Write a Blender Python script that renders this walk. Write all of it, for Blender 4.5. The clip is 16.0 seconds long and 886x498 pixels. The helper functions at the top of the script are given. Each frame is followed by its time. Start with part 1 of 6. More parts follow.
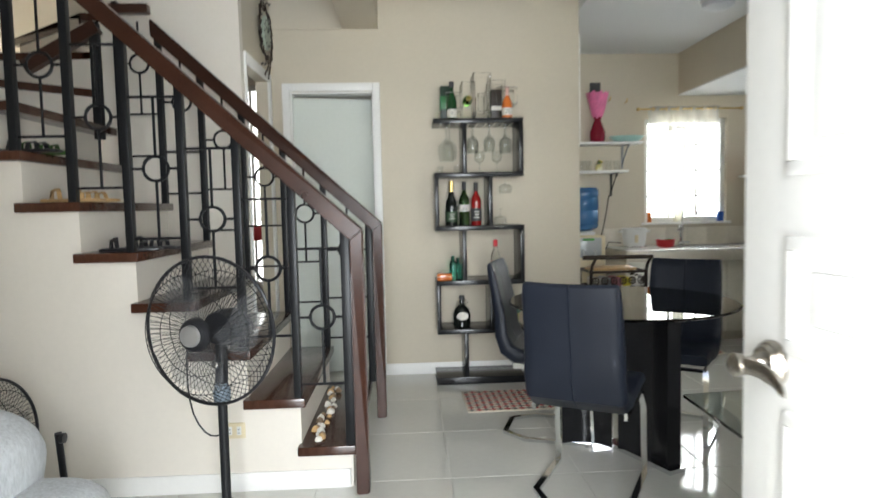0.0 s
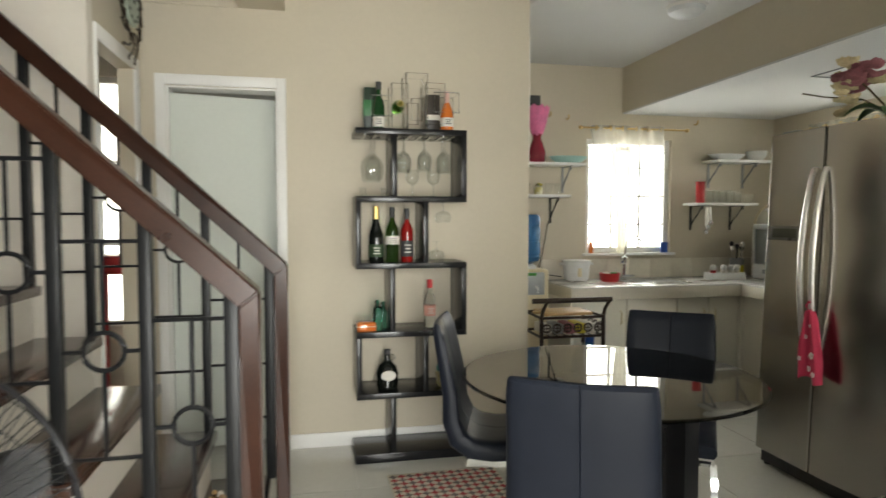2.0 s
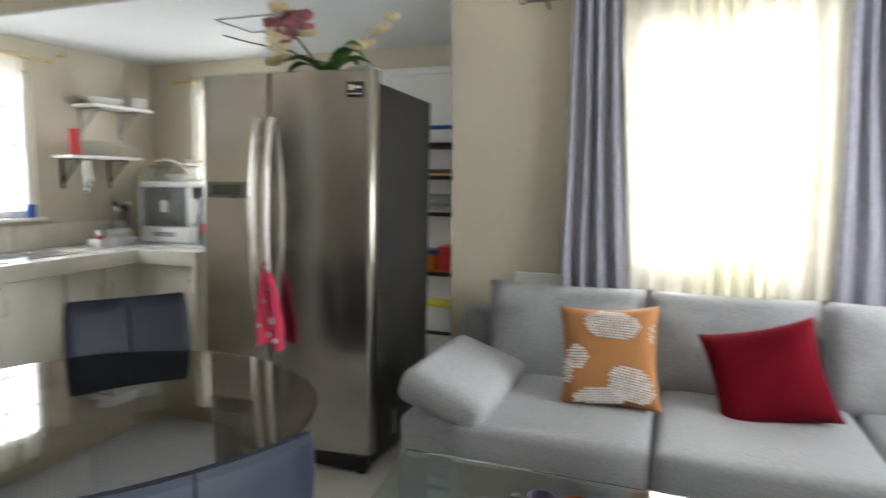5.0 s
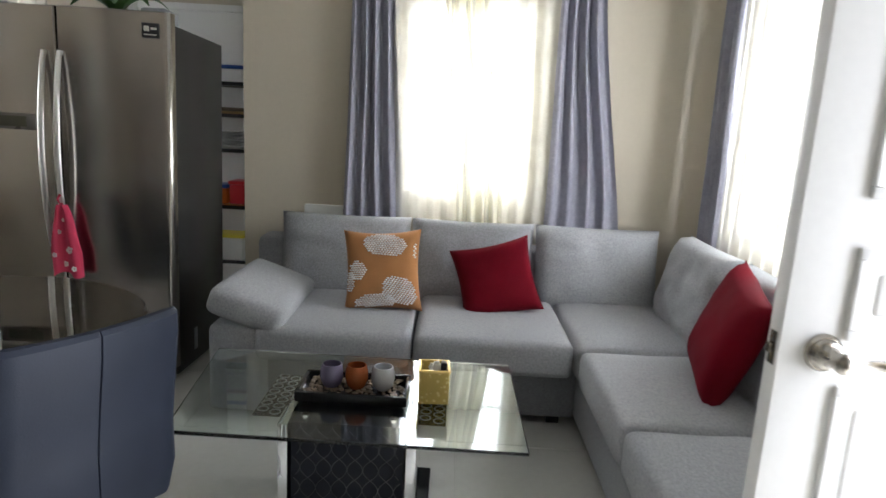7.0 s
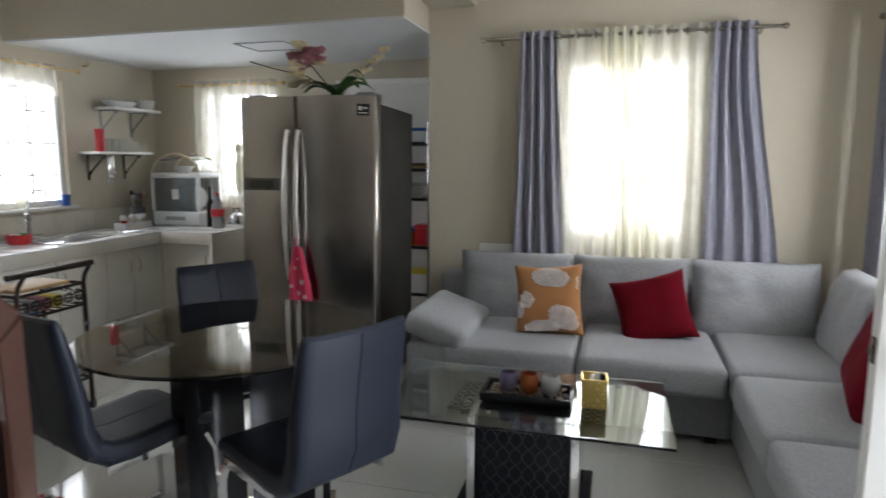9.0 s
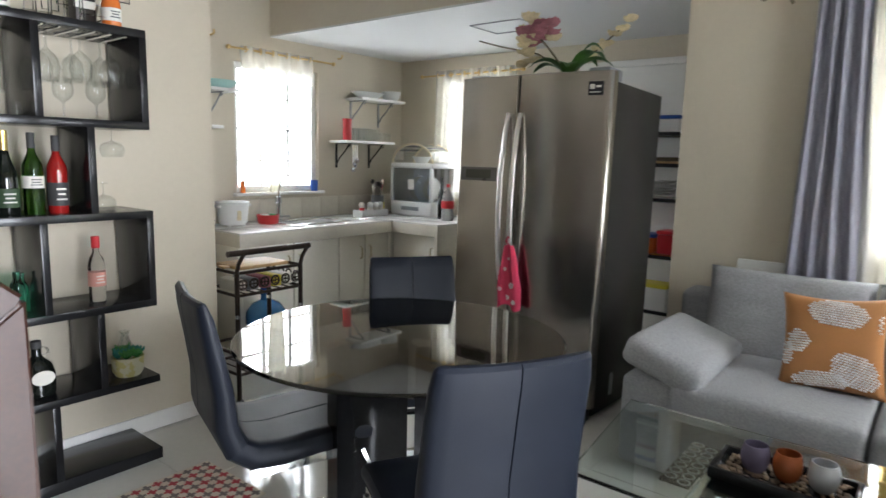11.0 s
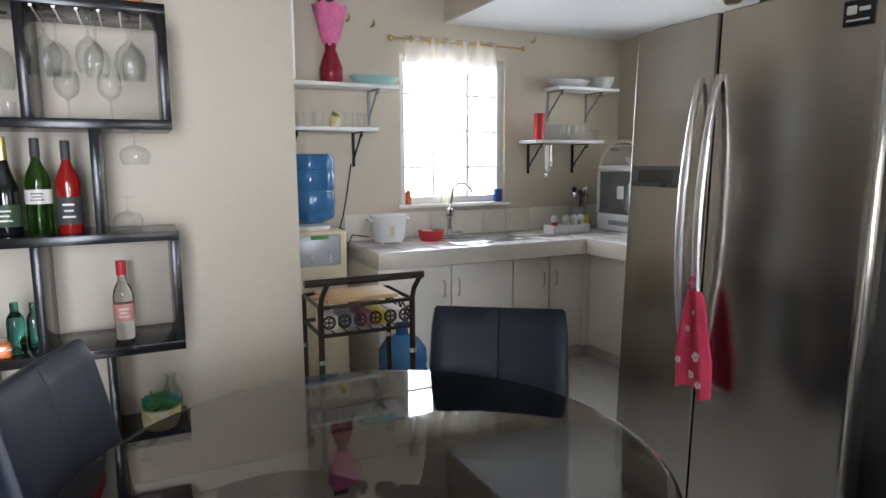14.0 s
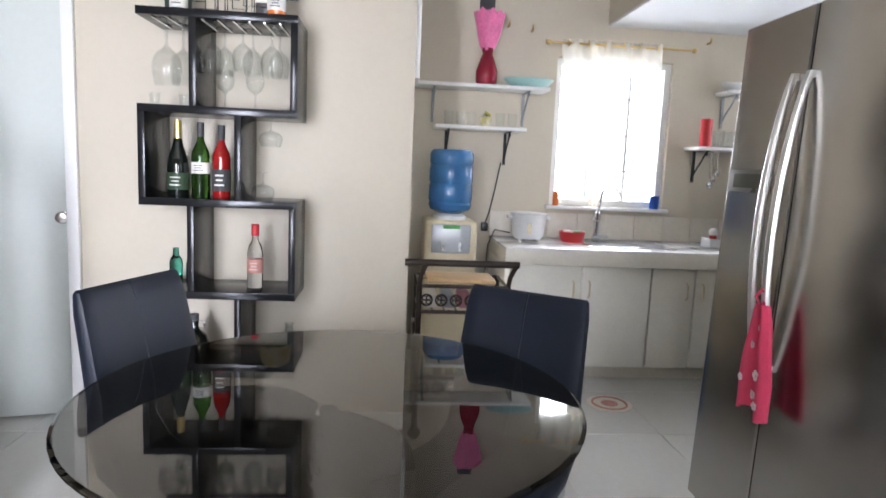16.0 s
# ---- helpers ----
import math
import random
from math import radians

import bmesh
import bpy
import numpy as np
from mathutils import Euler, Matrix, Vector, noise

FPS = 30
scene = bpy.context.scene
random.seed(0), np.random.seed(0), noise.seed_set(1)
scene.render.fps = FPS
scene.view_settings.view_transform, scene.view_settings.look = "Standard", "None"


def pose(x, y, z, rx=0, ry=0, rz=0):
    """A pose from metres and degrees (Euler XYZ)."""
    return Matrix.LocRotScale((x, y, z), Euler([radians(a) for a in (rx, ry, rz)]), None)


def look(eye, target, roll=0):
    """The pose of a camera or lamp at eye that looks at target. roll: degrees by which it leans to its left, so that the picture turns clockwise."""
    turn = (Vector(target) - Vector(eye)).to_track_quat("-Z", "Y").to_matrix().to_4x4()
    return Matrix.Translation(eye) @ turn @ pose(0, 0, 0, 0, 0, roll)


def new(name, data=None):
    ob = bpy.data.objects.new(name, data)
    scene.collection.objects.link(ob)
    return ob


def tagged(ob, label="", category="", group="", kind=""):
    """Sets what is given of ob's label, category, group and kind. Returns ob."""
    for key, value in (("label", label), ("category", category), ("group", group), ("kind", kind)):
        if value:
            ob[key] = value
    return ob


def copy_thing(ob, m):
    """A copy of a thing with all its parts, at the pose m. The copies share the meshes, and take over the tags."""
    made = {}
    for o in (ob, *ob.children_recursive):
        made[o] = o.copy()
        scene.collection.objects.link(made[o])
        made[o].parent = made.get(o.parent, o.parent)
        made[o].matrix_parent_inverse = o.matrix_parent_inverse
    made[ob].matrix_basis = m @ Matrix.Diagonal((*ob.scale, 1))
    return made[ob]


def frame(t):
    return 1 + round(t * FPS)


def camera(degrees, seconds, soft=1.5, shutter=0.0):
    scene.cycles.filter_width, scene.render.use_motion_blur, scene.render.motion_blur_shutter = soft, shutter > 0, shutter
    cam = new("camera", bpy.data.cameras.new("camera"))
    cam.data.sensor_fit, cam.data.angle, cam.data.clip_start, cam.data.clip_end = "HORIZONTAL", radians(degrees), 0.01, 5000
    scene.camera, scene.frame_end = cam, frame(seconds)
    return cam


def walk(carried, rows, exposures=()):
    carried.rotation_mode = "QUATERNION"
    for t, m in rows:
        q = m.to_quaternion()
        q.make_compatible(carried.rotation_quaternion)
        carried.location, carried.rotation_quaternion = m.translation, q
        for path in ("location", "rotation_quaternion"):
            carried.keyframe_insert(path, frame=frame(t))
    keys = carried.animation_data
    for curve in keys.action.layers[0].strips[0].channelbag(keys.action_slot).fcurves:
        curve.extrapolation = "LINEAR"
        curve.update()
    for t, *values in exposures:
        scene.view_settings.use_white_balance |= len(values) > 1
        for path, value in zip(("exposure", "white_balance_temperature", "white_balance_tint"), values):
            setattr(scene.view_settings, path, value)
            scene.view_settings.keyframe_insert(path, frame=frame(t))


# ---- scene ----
cam = camera(70.5, 16.0, 1.5, 0.5)
PATH = [
    (0, (0.481, 0.981, 1.244), (0.584, 2.974, 1.11), -1.2),
    (0.5, (0.504, 1.249, 1.267), (0.508, 3.237, 1.04), -0.0),
    (0.7, (0.486, 1.289, 1.287), (0.47, 3.277, 1.064), 0.4),
    (1, (0.476, 1.397, 1.315), (0.458, 3.385, 1.101), 0.8),
    (1.5, (0.439, 1.647, 1.348), (0.611, 3.634, 1.191), -0.1),
    (2, (0.418, 1.876, 1.356), (0.829, 3.831, 1.258), -0.0),
    (2.5, (0.438, 2.128, 1.346), (1.057, 4.023, 1.187), 1.1),
    (3, (0.427, 2.323, 1.344), (1.308, 4.112, 1.18), 0.9),
    (3.5, (0.364, 2.503, 1.349), (1.663, 4.013, 1.167), 1.1),
    (4, (0.363, 2.625, 1.337), (1.881, 3.91, 1.12), 2.2),
    (4.5, (0.445, 2.726, 1.331), (2.127, 3.789, 1.126), 0.6),
    (5, (0.448, 2.742, 1.327), (2.308, 3.443, 1.11), 0.4),
    (5.2, (0.426, 2.735, 1.325), (2.341, 3.259, 1.083), 0.6),
    (7.3, (-0.173, 2.626, 1.377), (1.792, 2.613, 1.004), 2.3),
    (7.5, (-0.226, 2.604, 1.354), (1.746, 2.591, 1.022), 1.0),
    (8, (-0.376, 2.575, 1.35), (1.599, 2.67, 1.044), 1.2),
    (8.5, (-0.493, 2.573, 1.371), (1.45, 2.9, 1.031), -0.2),
    (9, (-0.584, 2.619, 1.43), (1.323, 3.151, 1.147), 0.1),
    (9.5, (-0.602, 2.667, 1.422), (1.255, 3.368, 1.178), 1.4),
    (10, (-0.457, 2.656, 1.398), (1.325, 3.528, 1.144), -0.5),
    (10.2, (-0.364, 2.647, 1.393), (1.374, 3.601, 1.124), 0.1),
    (12.3, (0.519, 2.816, 1.321), (1.865, 4.274, 1.069), 0.2),
    (12.5, (0.612, 2.852, 1.329), (1.954, 4.313, 1.077), 0.1),
    (13, (0.817, 2.944, 1.36), (2.123, 4.443, 1.136), -0.0),
    (13.5, (1.012, 3.003, 1.347), (2.161, 4.623, 1.116), -0.3),
    (14, (1.163, 3.003, 1.33), (2.021, 4.789, 1.059), -0.4),
    (14.5, (1.249, 2.874, 1.335), (2.101, 4.663, 1.064), 0.6),
    (15, (1.359, 2.774, 1.301), (2.094, 4.609, 0.997), 0.0),
    (15.5, (1.564, 2.698, 1.298), (1.887, 4.641, 0.954), 1.1),
    (16, (1.645, 2.694, 1.277), (1.825, 4.669, 1.02), 2.5),
]
EXPOSURES = [(0, -0.06, 6300, 9), (0.5, -0.13, 6750, 8), (1, -0.09, 6800, 8), (2, -0.13, 7000, 8), (3.5, -0.06, 6600, 10), (4.3, 0.32, 6300, 12), (5, 0.58, 6200, 12), (7.3, -0.0, 6050, 14), (8.5, -0.15, 6000, 14), (9.5, -0.19, 6100, 13), (10, 0.08, 6150, 12), (12.5, 0.36, 5950, 15), (13.5, 0.16, 5950, 16), (14, 0.14, 5900, 17), (14.5, 0.16, 5850, 18), (15, 0.52, 5850, 18), (16, 0.62, 5850, 19)]
walk(cam, [(t, look(eye, target, roll)) for t, eye, target, roll in PATH], EXPOSURES)

# ---------- world, sun, large lights ----------
world = bpy.data.worlds.new("sky")
scene.world = world
world.use_nodes = True
wn = world.node_tree
sky = wn.nodes.new("ShaderNodeTexSky")
sky.sky_type, sky.sun_disc = "NISHITA", False
sky.sun_elevation, sky.sun_rotation = radians(48), radians(200)
wn.links.new(sky.outputs[0], wn.nodes["Background"].inputs[0])
wn.nodes["Background"].inputs[1].default_value = 0.12


def lamp(name, kind, m, energy, color=(1, 1, 1), size=None, angle=None):
    data = bpy.data.lights.new(name, kind)
    data.energy, data.color = energy, color
    if size:
        data.shape, data.size, data.size_y = "RECTANGLE", size[0], size[1]
    if angle:
        data.angle = radians(angle)
    ob = new(name, data)
    ob.matrix_world = m
    return ob


SUN_DIR = Vector((math.sin(radians(200)) * math.cos(radians(48)), math.cos(radians(200)) * math.cos(radians(48)), math.sin(radians(48))))
lamp("sun", "SUN", look(SUN_DIR * 20, (0, 0, 0)), 1.2, (1, 0.95, 0.88), angle=12)
SKYLIGHT = (0.95, 0.98, 1.0)
lamp("daylight_kitchen_window", "AREA", look((3.155, 7.35, 1.55), (3.155, 6.0, 1.45)), 40, SKYLIGHT, (1.3, 1.3))
lamp("daylight_side_window", "AREA", look((5.0, 6.1, 1.6), (4.0, 6.1, 1.5)), 20, SKYLIGHT, (0.9, 1.0))
lamp("daylight_living_window", "AREA", look((4.05, 2.59, 1.5), (3.0, 2.59, 1.4)), 36, SKYLIGHT, (0.8, 1.15))
lamp("daylight_front_window", "AREA", look((2.35, 0.75, 1.5), (2.35, 2.0, 1.4)), 46, SKYLIGHT, (1.2, 1.15))
lamp("daylight_front_door", "AREA", look((0.55, 0.2, 1.25), (0.45, 3.0, 1.2)), 182, SKYLIGHT, (1.0, 2.0))
# added fill to brighten the back room; not placed in its window
lamp("fill_back_room", "AREA", look((-1.9, 6.2, 1.5), (-0.6, 5.1, 1.4)), 90, SKYLIGHT, (0.8, 1.2))
# added fill light high over the stairs; no window or lamp stands there
lamp("fill_stairwell", "AREA", look((-1.6, 5.2, 4.6), (-1.2, 4.3, 1.5)), 3, SKYLIGHT, (1.2, 1.2))

# ---------- materials ----------


def mat(name, color, rough=0.5, metal=0.0, var=0.08, scale=6.0, fine=60.0, bump=0.05, trans=0.0, ior=1.45, stretch=None, coat=0.0, sheen=0.0, dist=0.002):
    m = bpy.data.materials.new(name)
    m.use_nodes = True
    nt = m.node_tree
    b = nt.nodes["Principled BSDF"]
    b.inputs["Roughness"].default_value = rough
    b.inputs["Metallic"].default_value = metal
    b.inputs["Transmission Weight"].default_value = trans
    b.inputs["IOR"].default_value = ior
    b.inputs["Coat Weight"].default_value = coat
    b.inputs["Sheen Weight"].default_value = sheen
    b.inputs["Base Color"].default_value = (*color, 1)
    if var or bump:
        tc = nt.nodes.new("ShaderNodeTexCoord")
        src = tc.outputs["Object"]
        if stretch:
            mp = nt.nodes.new("ShaderNodeMapping")
            mp.inputs["Scale"].default_value = stretch
            nt.links.new(src, mp.inputs["Vector"])
            src = mp.outputs[0]
        big = nt.nodes.new("ShaderNodeTexNoise")
        big.inputs["Scale"].default_value, big.inputs["Detail"].default_value = scale, 4
        small = nt.nodes.new("ShaderNodeTexNoise")
        small.inputs["Scale"].default_value, small.inputs["Detail"].default_value = fine, 3
        nt.links.new(src, big.inputs["Vector"])
        nt.links.new(src, small.inputs["Vector"])
        mix = nt.nodes.new("ShaderNodeMix")
        mix.data_type = "FLOAT"
        mix.inputs[0].default_value = 0.4
        nt.links.new(big.outputs[0], mix.inputs[2])
        nt.links.new(small.outputs[0], mix.inputs[3])
        info = nt.nodes.new("ShaderNodeObjectInfo")
        ramp = nt.nodes.new("ShaderNodeValToRGB")
        ramp.color_ramp.elements[0].position, ramp.color_ramp.elements[1].position = 0.3, 0.7
        ramp.color_ramp.elements[0].color = (*[max(0, c * (1 - var)) for c in color], 1)
        ramp.color_ramp.elements[1].color = (*[min(1, c * (1 + var)) for c in color], 1)
        nt.links.new(mix.outputs[0], ramp.inputs[0])
        hsv = nt.nodes.new("ShaderNodeHueSaturation")
        val = nt.nodes.new("ShaderNodeMapRange")
        val.inputs[3].default_value, val.inputs[4].default_value = 1 - var * 0.4, 1 + var * 0.4
        nt.links.new(info.outputs["Random"], val.inputs[0])
        nt.links.new(val.outputs[0], hsv.inputs["Value"])
        nt.links.new(ramp.outputs[0], hsv.inputs["Color"])
        nt.links.new(hsv.outputs[0], b.inputs["Base Color"])
        rr = nt.nodes.new("ShaderNodeMapRange")
        rr.inputs[3].default_value, rr.inputs[4].default_value = max(0.02, rough * 0.8), min(1, rough * 1.2)
        nt.links.new(big.outputs[0], rr.inputs[0])
        nt.links.new(rr.outputs[0], b.inputs["Roughness"])
        if bump:
            bp = nt.nodes.new("ShaderNodeBump")
            bp.inputs["Strength"].default_value, bp.inputs["Distance"].default_value = bump, dist
            nt.links.new(small.outputs[0], bp.inputs["Height"])
            nt.links.new(bp.outputs[0], b.inputs["Normal"])
    return m


def glass(name, color=(1, 1, 1), rough=0.02, ior=1.45):
    m = mat(name, color, rough, var=0, bump=0, trans=1.0, ior=ior)
    return m


def sheer(name, color, opacity, through_cloth=0.6, spread=0.1):
    m = bpy.data.materials.new(name)
    m.use_nodes = True
    nt = m.node_tree
    nt.nodes.remove(nt.nodes["Principled BSDF"])
    out = nt.nodes["Material Output"]
    tr, di, tl = (nt.nodes.new("ShaderNodeBsdf" + k) for k in ("Transparent", "Diffuse", "Translucent"))
    di.inputs[0].default_value = tl.inputs[0].default_value = (*color, 1)
    a, b = nt.nodes.new("ShaderNodeMixShader"), nt.nodes.new("ShaderNodeMixShader")
    a.inputs[0].default_value = through_cloth
    nt.links.new(di.outputs[0], a.inputs[1])
    nt.links.new(tl.outputs[0], a.inputs[2])
    tc, wv = nt.nodes.new("ShaderNodeTexCoord"), nt.nodes.new("ShaderNodeTexNoise")
    wv.inputs["Scale"].default_value = 9
    nt.links.new(tc.outputs["Object"], wv.inputs["Vector"])
    mr = nt.nodes.new("ShaderNodeMapRange")
    mr.inputs[3].default_value, mr.inputs[4].default_value = opacity - spread, opacity + spread
    nt.links.new(wv.outputs[0], mr.inputs[0])
    nt.links.new(mr.outputs[0], b.inputs[0])
    nt.links.new(tr.outputs[0], b.inputs[1])
    nt.links.new(a.outputs[0], b.inputs[2])
    nt.links.new(b.outputs[0], out.inputs[0])
    return m


def thin_glass(name, tint):
    """Thin-walled glassware: clear, with a gloss that grows at the rims."""
    m = bpy.data.materials.new(name)
    m.use_nodes = True
    nt = m.node_tree
    nt.nodes.remove(nt.nodes["Principled BSDF"])
    clear, gloss = nt.nodes.new("ShaderNodeBsdfTransparent"), nt.nodes.new("ShaderNodeBsdfGlossy")
    clear.inputs[0].default_value = (*tint, 1)
    gloss.inputs["Roughness"].default_value = 0.03
    rim, mix = nt.nodes.new("ShaderNodeLayerWeight"), nt.nodes.new("ShaderNodeMixShader")
    rim.inputs[0].default_value = 0.25
    share = nt.nodes.new("ShaderNodeMapRange")
    share.inputs[3].default_value, share.inputs[4].default_value = 0.035, 0.42
    nt.links.new(rim.outputs["Facing"], share.inputs[0])
    nt.links.new(share.outputs[0], mix.inputs[0])
    nt.links.new(clear.outputs[0], mix.inputs[1])
    nt.links.new(gloss.outputs[0], mix.inputs[2])
    nt.links.new(mix.outputs[0], nt.nodes["Material Output"].inputs[0])
    return m


def glow(name, color, strength):
    m = bpy.data.materials.new(name)
    m.use_nodes = True
    b = m.node_tree.nodes["Principled BSDF"]
    b.inputs["Base Color"].default_value = (*color, 1)
    b.inputs["Emission Color"].default_value = (*color, 1)
    b.inputs["Emission Strength"].default_value = strength
    return m


def two_tone(name, c1, c2, rough, kind="voronoi", scale=20.0, edge=0.5, width=0.05, bump=0.0):
    """A surface of two colours in a pattern: printed cloth, brushed stone."""
    m = mat(name, c1, rough, var=0, bump=0)
    nt = m.node_tree
    b = nt.nodes["Principled BSDF"]
    tc = nt.nodes.new("ShaderNodeTexCoord")
    tx = nt.nodes.new("ShaderNodeTexVoronoi" if kind == "voronoi" else "ShaderNodeTexNoise")
    tx.inputs["Scale"].default_value = scale
    nt.links.new(tc.outputs["Object"], tx.inputs["Vector"])
    ramp = nt.nodes.new("ShaderNodeValToRGB")
    ramp.color_ramp.elements[0].position, ramp.color_ramp.elements[1].position = edge, edge + width
    ramp.color_ramp.elements[0].color, ramp.color_ramp.elements[1].color = (*c2, 1), (*c1, 1)
    nt.links.new(tx.outputs[0], ramp.inputs[0])
    nt.links.new(ramp.outputs[0], b.inputs["Base Color"])
    if bump:
        bp = nt.nodes.new("ShaderNodeBump")
        bp.inputs["Strength"].default_value, bp.inputs["Distance"].default_value = bump, 0.003
        nt.links.new(tx.outputs[0], bp.inputs["Height"])
        nt.links.new(bp.outputs[0], b.inputs["Normal"])
    return m


WALL = mat("beige_wall_paint", (0.57, 0.51, 0.40), 0.6, var=0.035, scale=1.6, fine=45, bump=0.08)
WALL2 = mat("offwhite_wall_paint", (0.74, 0.69, 0.61), 0.6, var=0.03, scale=1.5, fine=45, bump=0.08)
CEIL = mat("ceiling_paint", (0.66, 0.67, 0.665), 0.7, var=0.02, scale=1.5, fine=50, bump=0.05)
WHITE = mat("white_gloss_paint", (0.80, 0.79, 0.76), 0.35, var=0.03, scale=3, fine=60, bump=0.04)
DOORP = mat("greenish_white_door_paint", (0.62, 0.65, 0.60), 0.4, var=0.04, scale=2, fine=40, bump=0.06)
TILE = mat("polished_floor_tile", (0.60, 0.59, 0.54), 0.09, var=0.05, scale=1.2, fine=30, bump=0.01, coat=0.3)
GROUT = mat("tile_grout", (0.53, 0.52, 0.475), 0.8, var=0.1, fine=120)
TREAD = mat("dark_brown_stair_wood", (0.062, 0.024, 0.014), 0.225, var=0.45, scale=5, fine=50, bump=0.1, stretch=(8, 1, 1), coat=0.3)
RAIL = mat("brown_handrail_wood", (0.040, 0.0135, 0.007), 0.30, var=0.35, scale=4, fine=60, bump=0.04, stretch=(2, 2, 2), coat=0.1)
STEEL = mat("black_painted_steel", (0.011, 0.0115, 0.0125), 0.36, var=0.2, fine=90, bump=0.06)
STEEL.node_tree.nodes["Principled BSDF"].inputs["Specular IOR Level"].default_value = 0.3
CHROME = mat("chrome", (0.75, 0.76, 0.77), 0.08, 1.0, var=0.03, bump=0)
NICKEL = mat("brushed_nickel", (0.36, 0.335, 0.295), 0.22, 1.0, var=0.06, fine=80, bump=0.03)
BRASS = mat("gold_curtain_rod", (0.62, 0.45, 0.20), 0.3, 1.0, var=0.06, bump=0.02)
INOX = mat("brushed_stainless_steel", (0.40, 0.378, 0.35), 0.222, 1.0, var=0.045, scale=0.9, fine=60, bump=0.0, stretch=(1, 0.35, 9))
FRSIDE = mat("dark_grey_fridge_side", (0.030, 0.029, 0.028), 0.42, 0.2, var=0.08, scale=3, fine=120, bump=0.05)
DARKP = mat("black_plastic", (0.014, 0.014, 0.016), 0.35, var=0.15, bump=0.03)
LEATHER = mat("blue_black_leatherette", (0.0095, 0.0122, 0.020), 0.46, var=0.15, scale=8, fine=260, bump=0.25, dist=0.001)
LEATHER.node_tree.nodes["Principled BSDF"].inputs["Specular IOR Level"].default_value = 0.3
LACQ = mat("black_lacquer", (0.012, 0.012, 0.013), 0.2, var=0.2, scale=6, fine=80, bump=0.0)
LACQ.node_tree.nodes["Principled BSDF"].inputs["Specular IOR Level"].default_value = 0.35
SOFA = mat("grey_woven_fabric", (0.325, 0.33, 0.34), 0.9, var=0.26, scale=110, fine=300, bump=0.8, sheen=0.1, dist=0.003)
# rope weave paler than the sofa cloth: the door's daylight is in this colour
WOOL_DOORLIT = mat("doorlit_grey_rope_weave", (0.52, 0.54, 0.56), 0.9, var=0.2, scale=60, fine=140, bump=0.9, sheen=0.1, dist=0.004, stretch=(1.5, 1.5, 0.4))
CURT = mat("lavender_grey_curtain_cloth", (0.30, 0.295, 0.345), 0.85, var=0.14, scale=30, fine=70, bump=0.5, sheen=0.1, dist=0.003)
SHEER = sheer("white_sheer_voile", (0.90, 0.88, 0.78), 0.42, 0.3)
DENSE = sheer("gathered_sheer_voile", (0.80, 0.77, 0.62), 0.955, 0.15, 0.03)
RED = mat("crimson_cushion_cloth", (0.135, 0.0035, 0.010), 0.9, var=0.16, scale=7, fine=220, bump=0.2)
RED.node_tree.nodes["Principled BSDF"].inputs["Specular IOR Level"].default_value = 0.12
ORANGE = mat("orange_cushion_cloth", (0.42, 0.19, 0.065), 0.85, var=0.12, scale=8, fine=260, bump=0.25)
SILVERY = mat("silver_embroidery", (0.74, 0.72, 0.70), 0.6, var=0.35, scale=30, fine=160, bump=0.4)
SMOKED = glass("smoked_table_glass", (0.25, 0.228, 0.19), 0.012, 1.5)
CLEAR = glass("clear_glass", (0.97, 0.99, 0.98), 0.02, 1.45)
GLASSWARE = thin_glass("thin_clear_glassware", (0.95, 0.96, 0.955))
PANE = glass("clear_green_table_glass", (0.86, 0.95, 0.92), 0.015, 1.5)
COUNTER = mat("white_counter_tile", (0.74, 0.72, 0.68), 0.18, var=0.05, scale=4, fine=40, bump=0.03)
COUNTERF = mat("cream_counter_tile", (0.68, 0.63, 0.53), 0.34, var=0.08, scale=4, fine=40, bump=0.05)
CABINET = mat("cream_cabinet_paint", (0.82, 0.785, 0.69), 0.4, var=0.05, scale=3, fine=60, bump=0.05)
CREAMPL = mat("cream_plastic", (0.66, 0.57, 0.38), 0.4, var=0.05, bump=0.02)
WHITEPL = mat("white_plastic", (0.72, 0.72, 0.70), 0.35, var=0.04, bump=0.02)
BLUEPL = mat("blue_water_bottle_plastic", (0.06, 0.20, 0.42), 0.18, var=0.1, bump=0.02, trans=0.35)
REDPL = mat("red_plastic", (0.50, 0.03, 0.035), 0.3, var=0.08, bump=0.02)
PINK = mat("pink_towel_cloth", (0.60, 0.05, 0.11), 0.9, var=0.15, scale=14, fine=200, bump=0.4)
PINKW = mat("white_print_on_towel", (0.75, 0.62, 0.62), 0.9, var=0.1, bump=0.3)
GREENB = glass("green_bottle_glass", (0.10, 0.28, 0.04), 0.03)
BLACKB = mat("black_bottle_glass", (0.008, 0.010, 0.008), 0.06, var=0.1, bump=0, coat=0.4)
REDB = mat("red_bottle_glass", (0.27, 0.012, 0.010), 0.08, var=0.1, bump=0, coat=0.3)
ORANGEB = mat("orange_bottle", (0.62, 0.16, 0.03), 0.12, var=0.1, bump=0, coat=0.3)
TEALB = glass("teal_bottle_glass", (0.12, 0.55, 0.42), 0.04)
LABEL = mat("paper_label", (0.72, 0.69, 0.62), 0.7, var=0.06, bump=0.02)
INK = mat("dark_print", (0.05, 0.05, 0.05), 0.6, var=0.1, bump=0)
GOLD = two_tone("gold_foil_pattern", (0.62, 0.45, 0.12), (0.80, 0.66, 0.28), 0.35, scale=60, edge=0.25, width=0.1, bump=0.4)
GOLDM = mat("gold_foil", (0.75, 0.56, 0.2), 0.3, 0.9, var=0.1, bump=0.1)
